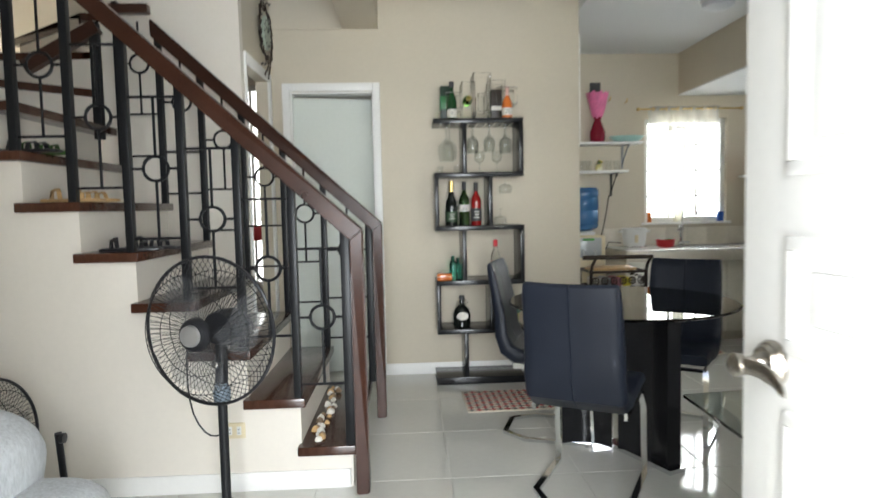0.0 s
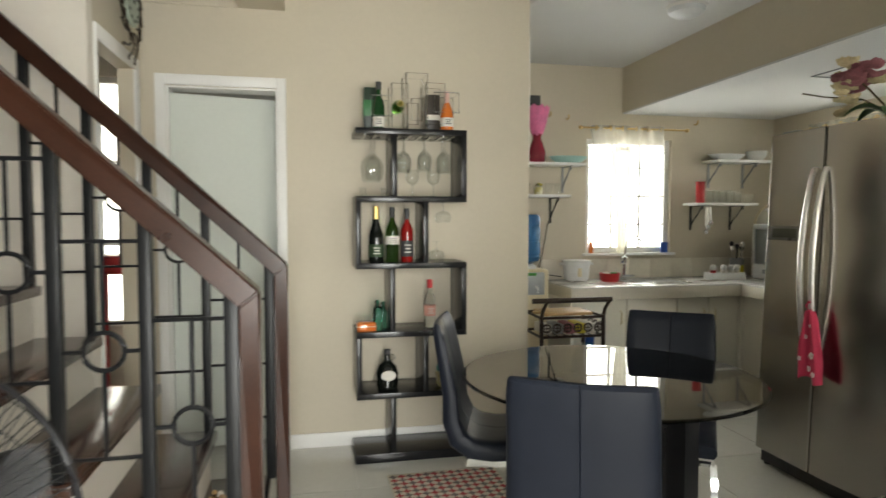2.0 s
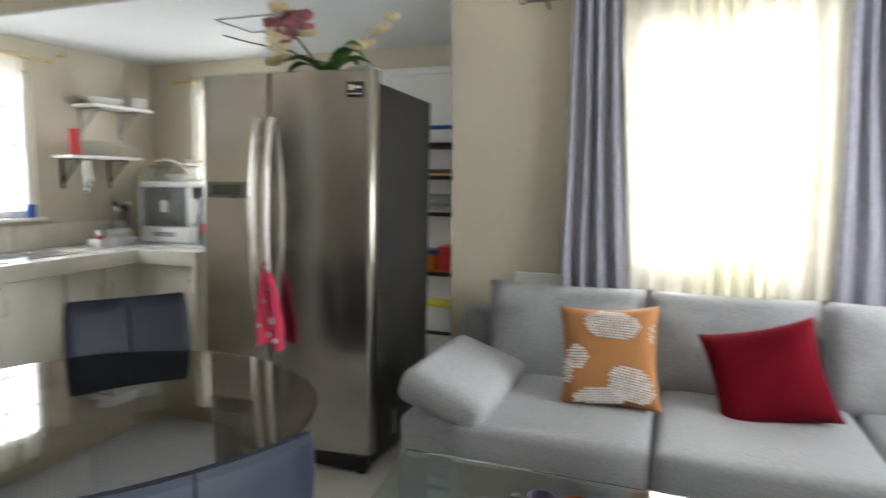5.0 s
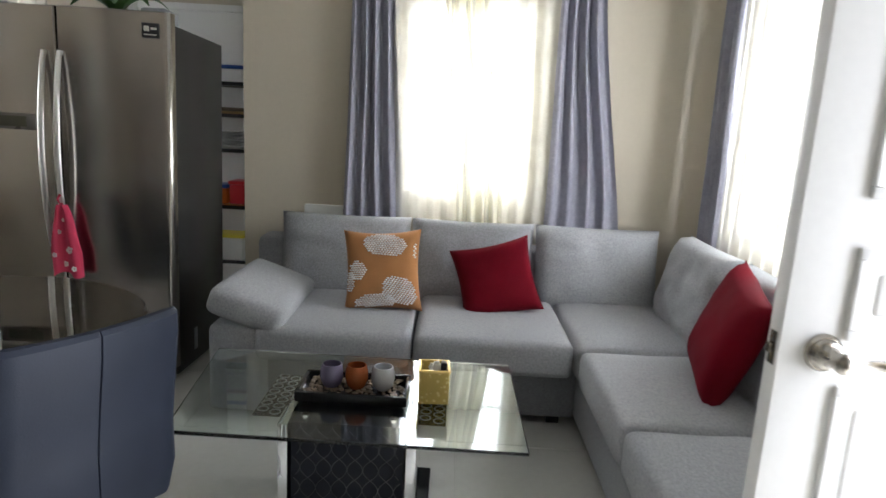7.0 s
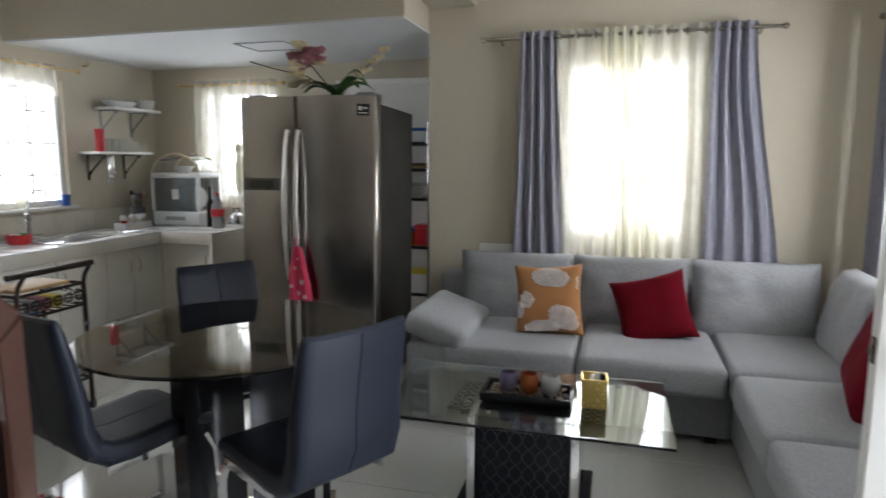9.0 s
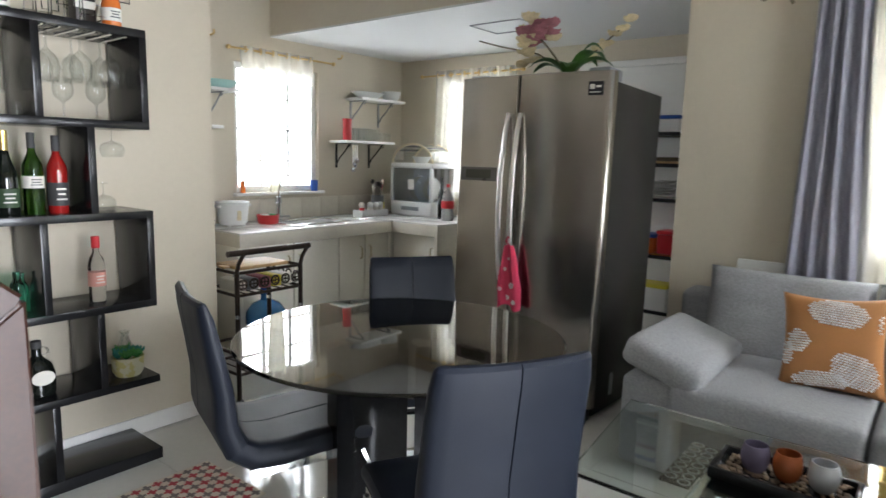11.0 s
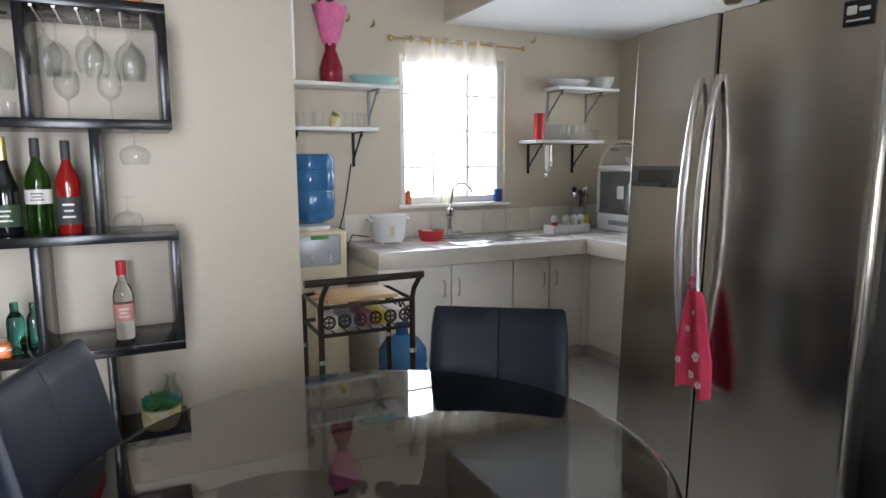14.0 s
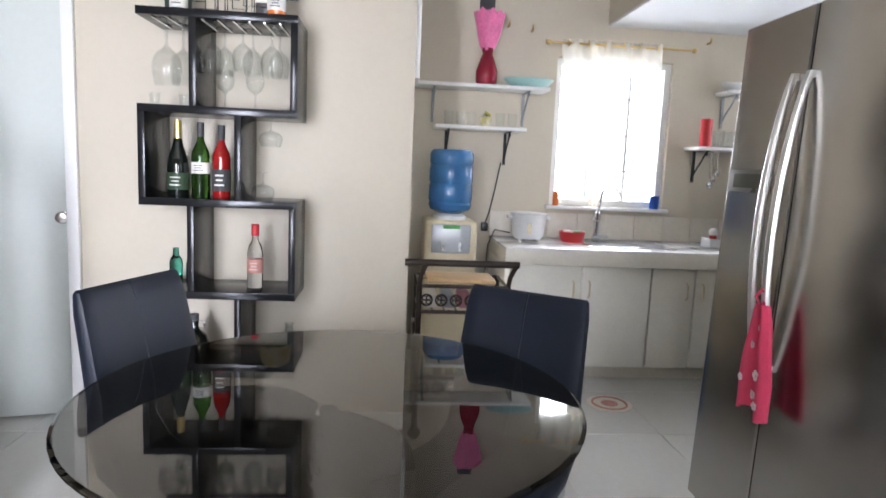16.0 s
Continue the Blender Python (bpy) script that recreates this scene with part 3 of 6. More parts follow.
for k in range(13):
    u = k / 12
    c = Vector((0.742 - 0.125 * u, 0.105 - 0.012 * math.sin(math.pi * u), 0.985 - 0.014 * u * u + 0.004 * math.sin(math.pi * u)))
    tall, deep = 0.0125 - 0.004 * u + 0.002 * math.sin(math.pi * u), 0.0085 - 0.0035 * u
    if k == 12:
        tall, deep = tall * 0.5, deep * 0.5
    stations.append([bm.verts.new((c.x, c.y + deep * math.cos(q * math.pi / 5), c.z + tall * math.sin(q * math.pi / 5))) for q in range(10)])
for p, q in zip(stations, stations[1:]):
    for k in range(10):
        bm.faces.new((p[k], p[(k + 1) % 10], q[(k + 1) % 10], q[k]))
bm.faces.new(stations[0][::-1]), bm.faces.new(stations[-1])
part("lever_arm", bm, NICKEL, fd)
part("latch_plate", cube(0.8195, 0.822, 0.01, 0.032, 0.952, 1.018, 0.001), NICKEL, fd, "worn nickel latch plate")
part("latch_bolt", cube(0.822, 0.832, 0.014, 0.028, 0.975, 0.995, 0.003), NICKEL, fd)

# ---------- stairs ----------
RISE, RUN, YN, YF = 0.2185, 0.2265, 3.69, 4.745
stairs = tagged(new("staircase"), "white masonry staircase with dark brown wooden treads", "stairs", kind="structure")


def nose(k):
    return 0.232 - (k - 1) * RUN


def tread_z(k):
    return 0.205 + (k - 1) * RISE


for k in range(1, 8):
    x1 = nose(k) - 0.03
    x0 = nose(k + 1) - 0.03 if k < 7 else -2.6
    part("step_block", cube(x0, x1, 3.742, YF - 0.02, 0, tread_z(k) - 0.042), WALL2, stairs, smooth=False)
for k in range(1, 8):
    bm = cube(nose(k) - 0.268, nose(k), YN, YF, tread_z(k) - 0.042, tread_z(k), 0.006)
    part("tread", bm, TREAD, stairs)
# winders round the inner post
PIV = Vector((-1.27, 4.74, 0))
EDGE = {8: 270, 9: 224, 10: 180, 11: 146, 12: 112}
for k in (8, 9, 10, 11):
    a0, a1 = radians(EDGE[k]), radians(EDGE[k + 1] - 5)
    bm = bmesh.new()
    low, high = [], []
    shift = Vector((0.07 if k == 8 else 0.0, 0, 0))
    for p in (PIV + shift, PIV + shift + Vector((math.cos(a0), math.sin(a0), 0)) * 0.98, PIV + Vector((math.cos(a1), math.sin(a1), 0)) * 1.15, PIV + Vector((-0.1, 0, 0))):
        low.append(bm.verts.new((p.x, p.y, tread_z(k) - 0.042)))
        high.append(bm.verts.new((p.x, p.y, tread_z(k))))
    bm.faces.new(low[::-1]), bm.faces.new(high)
    for i in range(4):
        bm.faces.new((low[i], low[(i + 1) % 4], high[(i + 1) % 4], high[i]))
    part("winder_tread", bm, TREAD, stairs, smooth=False)
    bm = bmesh.new()
    ring_low, ring_high = [], []
    for a, far in ((a0 - 0.04, 0.96), (a1, 1.13)):
        p = PIV + Vector((math.cos(a), math.sin(a), 0)) * far
        ring_low.append(bm.verts.new((p.x, p.y, tread_z(k - 1) - 0.06)))
        ring_high.append(bm.verts.new((p.x, p.y, tread_z(k) - 0.042)))
    p = PIV + Vector((-0.03, -0.01, 0))
    ring_low.append(bm.verts.new((p.x, p.y, tread_z(k - 1) - 0.06)))
    ring_high.append(bm.verts.new((p.x, p.y, tread_z(k) - 0.042)))
    bm.faces.new(ring_low[::-1]), bm.faces.new(ring_high)
    for i in range(3):
        bm.faces.new((ring_low[i], ring_low[(i + 1) % 3], ring_high[(i + 1) % 3], ring_high[i]))
    part("winder_riser", bm, WALL2, stairs, smooth=False)
part("landing_block", cube(-2.6, -1.35, 3.742, 4.65, 0, tread_z(7) - 0.05), WALL2, stairs)

# ---------- balustrades ----------


def balustrade(y, label, top, x_new, posts, ring_up, bars_up, drop):
    """A railing of square posts, one ring to a bay, under a sloping wooden rail.
    ring_up, bars_up: heights over the bay's upper tread; drop: the bar that the ring's upright runs to."""
    rail = thing("stair_railing", label, "railing", group="railings of the stairs")
    slope, x_end, w, h = 0.927, -0.95, 0.082, 0.07
    d = Vector((-1, 0, slope)).normalized()
    n = Vector((d.z, 0, -d.x))
    if n.z < 0:
        n = -n
    front, x_in = y - 0.067, x_new - 0.056

    def z_rail(x):
        return top - h / n.z + (x_new - x) * slope

    # rail and newel meet in a mitre
    for name, outline, lab in (("handrail", [(x_new, top), (x_in, z_rail(x_in)), (x_end, z_rail(x_end)), (x_end, z_rail(x_end) + h / n.z)], "brown varnished sloping handrail"),
                               ("newel_post", [(x_new, 0), (x_in, 0), (x_in, z_rail(x_in) - 0.001), (x_new, top - 0.001)], "brown varnished newel board")):
        bm = bmesh.new()
        bmesh.ops.convex_hull(bm, input=[bm.verts.new((x, front + q * w, z)) for x, z in outline for q in (0, 1)])
        bmesh.ops.bevel(bm, geom=bm.edges[:], offset=0.005, segments=3, affect="EDGES")
        part(name, bm, RAIL, rail, lab)
    xs = [x_new - 0.081] + [nose(k) - 0.032 for k in posts]
    for k, x in zip([1] + list(posts), xs):
        half = 0.0205 if k == 1 else 0.0165
        part("post", cube(x - half, x + half, y - 0.018, y + 0.018, tread_z(k), z_rail(x) + 0.012, 0.003), STEEL, rail)
    for i, k in enumerate(posts):
        xa, xb = xs[i + 1] + 0.016, xs[i] - 0.016
        c, floor_z, r = (xa + xb) / 2 + 0.004, tread_z(k), 0.052

        def rod(x0, z0, x1, z1, thick=0.0062):
            part("bar", tube([(x0, y, z0), (x1, y, z1)], thick, 6), STEEL, rail)
        hub = floor_z + ring_up
        part("ring", ring((c, y, hub), r, 0.0072, seg=28), STEEL, rail)
        rod(xa, hub, c - r, hub)
        rod(c + r, hub, xb, hub)
        for up_by in bars_up:
            if floor_z + up_by < z_rail(xb) - 0.01:
                rod(xa, floor_z + up_by, xb, floor_z + up_by)
        for lo, hi in drop:
            rod(c, floor_z + lo, c, min(floor_z + hi, z_rail(c) + 0.01))
    return rail


balustrade(3.715, "black steel stair railing with rings and brown handrail", 1.156, 0.278, [2, 3, 4, 5, 6, 7], 0.352, (0.056, 0.652), ((0.056, 0.30), (0.404, 0.652)))
balustrade(4.71, "black steel railing with rings on the hall side", 1.158, 0.316, [2, 3, 4, 5, 6, 7], 0.58, (0.056, 0.295, 0.85), ((0.295, 0.528), (0.632, 1.6)))
up = thing("stair_railing", "upper railing post and brown rail at the turn", "railing", group="railings of the stairs")
part("post", cube(-1.262, -1.215, 4.60, 4.64, 1.66, 2.30, 0.003), STEEL, up)
part("handrail", tube([(-1.22, 4.62, 2.28), (-1.62, 4.62, 2.06)], 0, flat=(0.05, 0.075)), RAIL, up)
part("cap_rail", cube(-1.25, -0.94, 4.602, 4.658, 2.35, 2.40, 0.006), RAIL, up)

# ---------- dining ----------
TC = (1.54, 4.10)
table = thing("dining_table", "round smoked glass dining table on black lacquered panels", "table", pose(TC[0], TC[1], 0))
part("tabletop", lathe([(0.0, 0.738), (0.556, 0.738), (0.566, 0.743), (0.566, 0.747), (0.558, 0.752), (0.0, 0.752)], 72), SMOKED, table, "round smoked glass top with ground edge", smooth=False)
for (a, b) in (((-0.29, 0.03), (-0.06, -0.06)), ((-0.01, -0.09), (0.13, -0.36))):
    d = Vector((b[0] - a[0], b[1] - a[1], 0))
    n = Vector((-d.y, d.x, 0)).normalized() * 0.045
    bm = bmesh.new()
    low, high = [], []
    for s in range(9):
        u = s / 8
        p = Vector((a[0], a[1], 0)) + d * u + n * (1.1 * math.sin(math.pi * u))
        low.append(p)
    for q in low:
        high.append(q)
    outline = [p + n for p in low] + [p - n for p in reversed(low)]
    va = [bm.verts.new((p.x, p.y, 0.022)) for p in outline]
    vb = [bm.verts.new((p.x, p.y, 0.728)) for p in outline]
    bm.faces.new(va[::-1]), bm.faces.new(vb)
    for i in range(len(va)):
        bm.faces.new((va[i], va[(i + 1) % len(va)], vb[(i + 1) % len(va)], vb[i]))
    part("leg_panel", bm, LACQ, table, "curved black lacquered panel")
    for p in (a, b):
        part("top_disc", lathe([(0.0, 0.728), (0.02, 0.728), (0.02, 0.738), (0.0, 0.738)], 14, (p[0] * 0.9, p[1] * 0.9, 0)), CHROME, table)
part("floor_rim", tube([(-0.30, 0.07, 0.012), (-0.02, -0.02, 0.012), (0.14, -0.38, 0.012)], 0, flat=(0.10, 0.02)), CHROME, table)


def chair_mesh():
    """A cantilever chair that faces +y; the origin lies under the back's top."""
    ch = thing("dining_chair", "blue-black leatherette cantilever chair with chrome frame", "chair", group="chairs round the table")
    W = 0.205
    # side profile of the padded shell, back top to seat front: centre line and half thickness
    prof = [(-0.002, 0.941, 0.005), (0.0, 0.933, 0.014), (0.012, 0.885, 0.022), (0.035, 0.77, 0.026), (0.055, 0.66, 0.03), (0.06, 0.56, 0.034), (0.085, 0.485, 0.04), (0.14, 0.448, 0.042), (0.22, 0.44, 0.04), (0.34, 0.45, 0.038), (0.46, 0.462, 0.034), (0.52, 0.455, 0.026)]
    def shell(i0, i1):
        bm = bmesh.new()
        rows = []
        for i in range(i0, i1 + 1):
            y, z, t = prof[i]
            a, b = prof[max(0, i - 1)], prof[min(len(prof) - 1, i + 1)]
            d = Vector((0, b[0] - a[0], b[1] - a[1])).normalized()
            n = Vector((0, -d.z, d.y))
            wide = W * ((0.89, 0.925)[i] if i < 2 else 0.94 + 0.06 * min(1, (i - 1) / 4))
            loop = []
            us = [-1, -0.97, -0.9, -0.75, -0.5, -0.25, -0.012, 0, 0.012, 0.25, 0.5, 0.75, 0.9, 0.97, 1]
            for s in (1, -1):
                for u in (us if s == 1 else us[::-1]):
                    edge = 0.25 if abs(u) == 1 else 0.75 if abs(u) > 0.95 else 1.0
                    crease = 0.0035 if abs(u) < 0.01 else 0.0
                    bowed = -0.016 * (1 - u * u) if i < 6 else 0.0
                    off = s * (t * edge - crease) + bowed
                    loop.append(bm.verts.new((u * wide, y + n.y * off, z + n.z * off)))
            rows.append(loop)
        for a, b in zip(rows, rows[1:]):
            for k in range(len(a)):
                bm.faces.new((a[k], a[(k + 1) % len(a)], b[(k + 1) % len(a)], b[k]))
        bm.faces.new(rows[0][::-1]), bm.faces.new(rows[-1])
        return bm
    part("backrest", shell(0, 6), LEATHER, ch, "padded back with a centre seam")
    part("seat", shell(6, 11), LEATHER, ch, "padded seat with a centre seam")
    for s in (-1, 1):
        part("seat_rail", tube([(s * 0.19, 0.12, 0.40), (s * 0.19, 0.50, 0.408)], 0, flat=(0.012, 0.03)), CHROME, ch)
        part("leg", tube([(s * 0.19, 0.49, 0.40), (s * 0.198, 0.515, 0.33), (s * 0.20, 0.53, 0.05), (s * 0.20, 0.525, 0.016)], 0, flat=(0.026, 0.014)), CHROME, ch)
        part("floor_runner", tube([(s * 0.20, 0.53, 0.011), (s * 0.20, 0.18, 0.011), (s * 0.11, 0.06, 0.011)], 0, flat=(0.028, 0.016)), CHROME, ch)
        part("glide", cube(s * 0.20 - 0.012, s * 0.20 + 0.012, 0.49, 0.515, 0, 0.006), DARKP, ch)
    part("rear_bar", tube([(-0.11, 0.06, 0.011), (0.11, 0.06, 0.011)], 0, flat=(0.028, 0.016)), CHROME, ch)
    part("cross_bar", tube([(-0.19, 0.48, 0.395), (0.19, 0.48, 0.395)], 0, flat=(0.03, 0.012)), CHROME, ch)
    return ch


chair = chair_mesh()
chair.matrix_world = pose(1.088, 3.352, 0, 0, 0, -29.3)
copy_thing(chair, pose(0.955, 4.44, 0, 0, 0, -109))
copy_thing(chair, pose(2.078, 4.535, 0, 0, 0, 145) @ Matrix.Diagonal((1, 1, 0.972, 1)))

mat_ob = thing("floor_mat", "cream woven mat with red and grey flower print", "mat", pose(1.09, 4.89, 0, 0, 0, 1))
part("cloth", cube(-0.29, 0.29, -0.21, 0.21, 0, 0.007, 0.002), MATC, mat_ob)
for name, m, par in (("red_print", MATR, 0), ("grey_print", MATG, 1)):
    bm = bmesh.new()
    for i in range(13):
        for j in range(9):
            if (i + j) % 2 == par:
                continue
            x, y = -0.264 + i * 0.044, -0.18 + j * 0.045
            for dx, dy in ((0, 0), (0.013, 0), (-0.013, 0), (0, 0.013), (0, -0.013)):
                cube(x + dx - 0.0065, x + dx + 0.0065, y + dy - 0.0065, y + dy + 0.0065, 0.0055, 0.0085, bm=bm)
    tagged(part(name, bm, m, mat_ob, smooth=False), kind="stuff")

# ---------- refrigerator ----------
fr = thing("refrigerator", "brushed stainless side-by-side refrigerator with dark sides", "refrigerator", pose(2.824, 4.0, 0.002, 0, 1.9, 0))
# local: x depth (0 = door face), y width 0..0.89
part("body", cube(0.105, 0.737, 0.012, 0.878, 0.03, 1.762, 0.008), FRSIDE, fr, "dark grey painted cabinet")


def fridge_door(outer, inner, r, bow):
    """A door with a bowed face and a rounded outer upright edge, from its outer to its inner side."""
    s = 1 if inner > outer else -1
    flat_end = outer + s * r
    plan = [(0.006, inner), (0.0, inner - s * 0.006)]
    plan += [(bow * (q / 8) ** 2, inner + (flat_end - inner) * q / 8) for q in range(1, 9)]
    plan += [(bow + r - r * math.cos(q * math.pi / 12), outer + s * (r - r * math.sin(q * math.pi / 12))) for q in range(1, 7)]
    plan += [(0.10, outer), (0.10, inner)]
    bm = bmesh.new()
    rings = [[bm.verts.new((x + dx, y, z)) for x, y in plan] for z, dx in ((0.085, 0.004), (0.089, 0.0), (1.801, 0.0), (1.805, 0.004))]
    m = len(plan)
    for lo, hi in zip(rings, rings[1:]):
        for k in range(m):
            bm.faces.new((lo[k], lo[(k + 1) % m], hi[(k + 1) % m], hi[k]))
    bm.faces.new(rings[0][::-1]), bm.faces.new(rings[-1])
    return bm


part("door", fridge_door(0.0, 0.503, 0.032, 0.042), INOX, fr, "wide stainless refrigerator door")
part("door", fridge_door(0.89, 0.511, 0.014, 0.004), INOX, fr, "narrow stainless freezer door")
part("door_gasket", cube(0.098, 0.108, 0.012, 0.878, 0.09, 1.757), DARKP, fr)
part("kick_plate", cube(0.03, 0.10, 0.02, 0.87, 0.012, 0.082, 0.006), DARKP, fr, "black plastic kick plate")
for y in (0.045, 0.845):
    part("foot", lathe([(0.022, 0.0), (0.022, 0.03), (0.014, 0.032)], 12, (0.06, y, 0)), DARKP, fr)
part("hinge_cover", cube(0.05, 0.20, 0.02, 0.14, 1.763, 1.825, 0.012), GREYPL, fr)
part("hinge_cover", cube(0.05, 0.20, 0.75, 0.87, 1.763, 1.825, 0.012), GREYPL, fr)
SATIN = mat("satin_handle_steel", (0.88, 0.87, 0.85), 0.36, 1.0, var=0.05, bump=0.02)
for y in (0.560, 0.486):
    bm = bmesh.new()
    bands = []
    for k in range(21):
        u = k / 20
        out = 0.010 + 0.052 * math.sin(math.pi * u) ** 0.75
        half = 0.0145 * (0.75 + 0.25 * math.sin(math.pi * u))
        z = 1.605 - 0.915 * u
        bands.append([bm.verts.new((-out + dx, y + half * q, z)) for q, dx in ((-1, 0.004), (-0.8, -0.006), (0, -0.011), (0.8, -0.006), (1, 0.004), (0.8, 0.010), (-0.8, 0.010))])
    for p, q in zip(bands, bands[1:]):
        for k in range(7):
            bm.faces.new((p[k], p[(k + 1) % 7], q[(k + 1) % 7], q[k]))
    bm.faces.new(bands[0][::-1]), bm.faces.new(bands[-1])
    for z in (1.594, 0.701):
        cube(-0.014, 0.003, y - 0.010, y + 0.010, z - 0.010, z + 0.010, 0.003, bm=bm)
    part("handle", bm, SATIN, fr, "bowed satin steel handle")
part("control_panel", cube(-0.004, 0.004, 0.618, 0.868, 1.238, 1.314, 0.002), mat("grey_control_panel", (0.16, 0.15, 0.135), 0.3, 0.4), fr, "grey control panel")
part("display", cube(-0.006, -0.002, 0.66, 0.83, 1.252, 1.30, 0.001), mat("dim_display", (0.10, 0.10, 0.075), 0.2), fr)
plate = part("nameplate", cube(-0.003, 0.004, 0.0, 0.075, 1.685, 1.752, 0.001), DARKP, fr, "small dark nameplate")
plate.matrix_local = pose(0.036, 0.046, 0, 0, 0, 9)
bm = cube(-0.0045, -0.002, 0.042, 0.066, 1.715, 1.738, 0.003)
cube(-0.0045, -0.002, 0.01, 0.036, 1.722, 1.732, bm=bm)
cube(-0.0045, -0.002, 0.01, 0.066, 1.697, 1.702, bm=bm)
part("nameplate_marks", bm, LABEL, plate)
part("side_vent", cube(0.30, 0.34, 0.008, 0.013, 0.10, 0.22, 0.002), GREYPL, fr)

towel = thing("hand_towel", "pink cotton towel with white flowers hanging from the fridge handle", "towel", pose(2.79, 4.478, 0))
bm = bmesh.new()


def towel_at(u, v, off=0.0):
    """A point of the gathered cloth; u across, v down."""
    half = 0.020 + 0.048 * min(1.0, v * 1.5) ** 0.8
    fold = 0.016 * (0.45 + 0.55 * v) * math.sin(u * 4.6 + 0.7 * v + 0.6)
    hem = 0.014 * math.sin(u * 3.2 + 0.5) * v
    return (fold - 0.012 * v + off, -0.022 * v + half * u + 0.006 * noise.noise(Vector((u, v * 3, 1.0))), 0.905 - 0.335 * v + hem)


sides = []
for off in (0.0, 0.011):
    sides.append([[bm.verts.new(towel_at(i / 9 - 1, j / 18, off)) for i in range(19)] for j in range(19)])
for j in range(18):
    for i in range(18):
        for sheet, flip in ((sides[0], 1), (sides[1], -1)):
            bm.faces.new((sheet[j][i], sheet[j][i + 1], sheet[j + 1][i + 1], sheet[j + 1][i])[::flip])
for j in range(18):
    for i in (0, 18):
        bm.faces.new((sides[0][j][i], sides[0][j + 1][i], sides[1][j + 1][i], sides[1][j][i]))
        bm.faces.new((sides[0][i][j], sides[1][i][j], sides[1][i][j + 1], sides[0][i][j + 1]))
part("cloth", bm, PINK, towel)
part("hanging_loop", tube([(0.0, 0.0, 0.90), (-0.018, 0.004, 0.93), (0.002, 0.006, 0.95), (0.016, 0.004, 0.93), (0.006, 0.0, 0.90)], 0.006, 6), PINK, towel)
for u, v, r in ((-0.35, 0.62, 0.017), (0.45, 0.40, 0.011), (-0.6, 0.86, 0.013), (0.2, 0.88, 0.014), (0.0, 0.22, 0.008), (0.7, 0.72, 0.012)):
    p = Vector(towel_at(u, v, -0.0035))
    bm = bmesh.new()
    for k in range(5):
        ang = k * math.tau / 5
        own = bmesh.new()
        bmesh.ops.create_uvsphere(own, u_segments=8, v_segments=5, radius=1)
        for w in own.verts:
            w.co = Vector((w.co.x * 0.0022, w.co.y * r * 0.48, w.co.z * r * 0.48)) + p + Vector((0, math.cos(ang), math.sin(ang))) * r * 0.6
        merge(bm, own)
    part("flower_print", bm, PINKW, towel)

# ---------- sofa ----------
sofa = thing("corner_sofa", "light grey woven corner sofa with loose back cushions", "sofa")
part("base", cube(2.66, 3.55, 2.03, 3.50, 0.04, 0.30, 0.015), SOFA, sofa, "upholstered sofa base")
part("base", cube(1.16, 3.55, 1.24, 2.028, 0.04, 0.30, 0.015), SOFA, sofa, "upholstered base of the short leg")
part("backrest", cube(3.35, 3.555, 2.10, 3.735, 0.04, 0.70, 0.04, 3), SOFA, sofa)
part("backrest", cube(1.16, 3.55, 1.215, 1.33, 0.04, 0.70, 0.03, 3), SOFA, sofa)
part("armrest", soft_box(2.525, 3.36, 3.47, 3.70, 0.04, 0.45, 0.03, 0.01, 3.0), SOFA, sofa)
for s, (x0, x1, y0, y1) in enumerate(((2.50, 3.38, 2.80, 3.49), (2.50, 3.38, 2.085, 2.79), (2.47, 3.38, 1.36, 2.075), (1.775, 2.465, 1.34, 2.075), (1.16, 1.765, 1.34, 2.075))):
    part("seat_cushion", soft_box(x0, x1, y0, y1, 0.295, 0.455, 0.034, 0.012, s * 7.3), SOFA, sofa)
for s, (y0, y1) in enumerate(((2.87, 3.585), (2.19, 2.865), (1.50, 2.185))):
    ob = part("back_cushion", pillow(y1 - y0, 0.47, 0.24, 20, 0.03, s * 3.1, 0.28, 0.02), SOFA, sofa)
    ob.matrix_world = pose(3.30, (y0 + y1) / 2, 0.62, 0, 0, 90) @ pose(0, 0, 0, 12, 0, 0)
for s, (x0, x1) in enumerate(((2.55, 3.20), (1.85, 2.52))):
    ob = part("back_cushion", pillow(x1 - x0, 0.47, 0.24, 20, 0.03, 11 + s * 3.1, 0.28, 0.02), SOFA, sofa)
    ob.matrix_world = pose((x0 + x1) / 2, 1.43, 0.63, 0, 0, 0) @ pose(0, 0, 0, 12, 0, 0)
ob = part("arm_cushion", soft_box(-0.325, 0.325, -0.175, 0.175, -0.075, 0.055, 0.042, 0.012, 21.0), SOFA, sofa, "padded cushion sloping over the armrest")
ob.matrix_world = pose(2.835, 3.53, 0.525, 19, 0, 0)
for x, y in ((2.72, 3.4), (2.72, 2.12), (3.45, 3.4), (1.25, 1.95), (1.25, 1.3), (3.45, 1.3)):
    part("foot", cube(x - 0.03, x + 0.03, y - 0.03, y + 0.03, 0, 0.05), DARKP, sofa)
solid("folded_board", cube(3.558, 3.586, 3.22, 3.52, 0, 0.865, 0.01), WHITEPL, "white folded board standing behind the sofa", "board")

cush = thing("cushion", "orange cushion embroidered with silver shells on the sofa", "cushion", pose(2.915, 2.975, 0.645, 0, 0, -90) @ pose(0, 0, 0, -16, -4, 0))
part("cover", pillow(0.385, 0.405, 0.13, 20, 0.10, 2.0, 0.5), ORANGE, cush)
bm = bmesh.new()


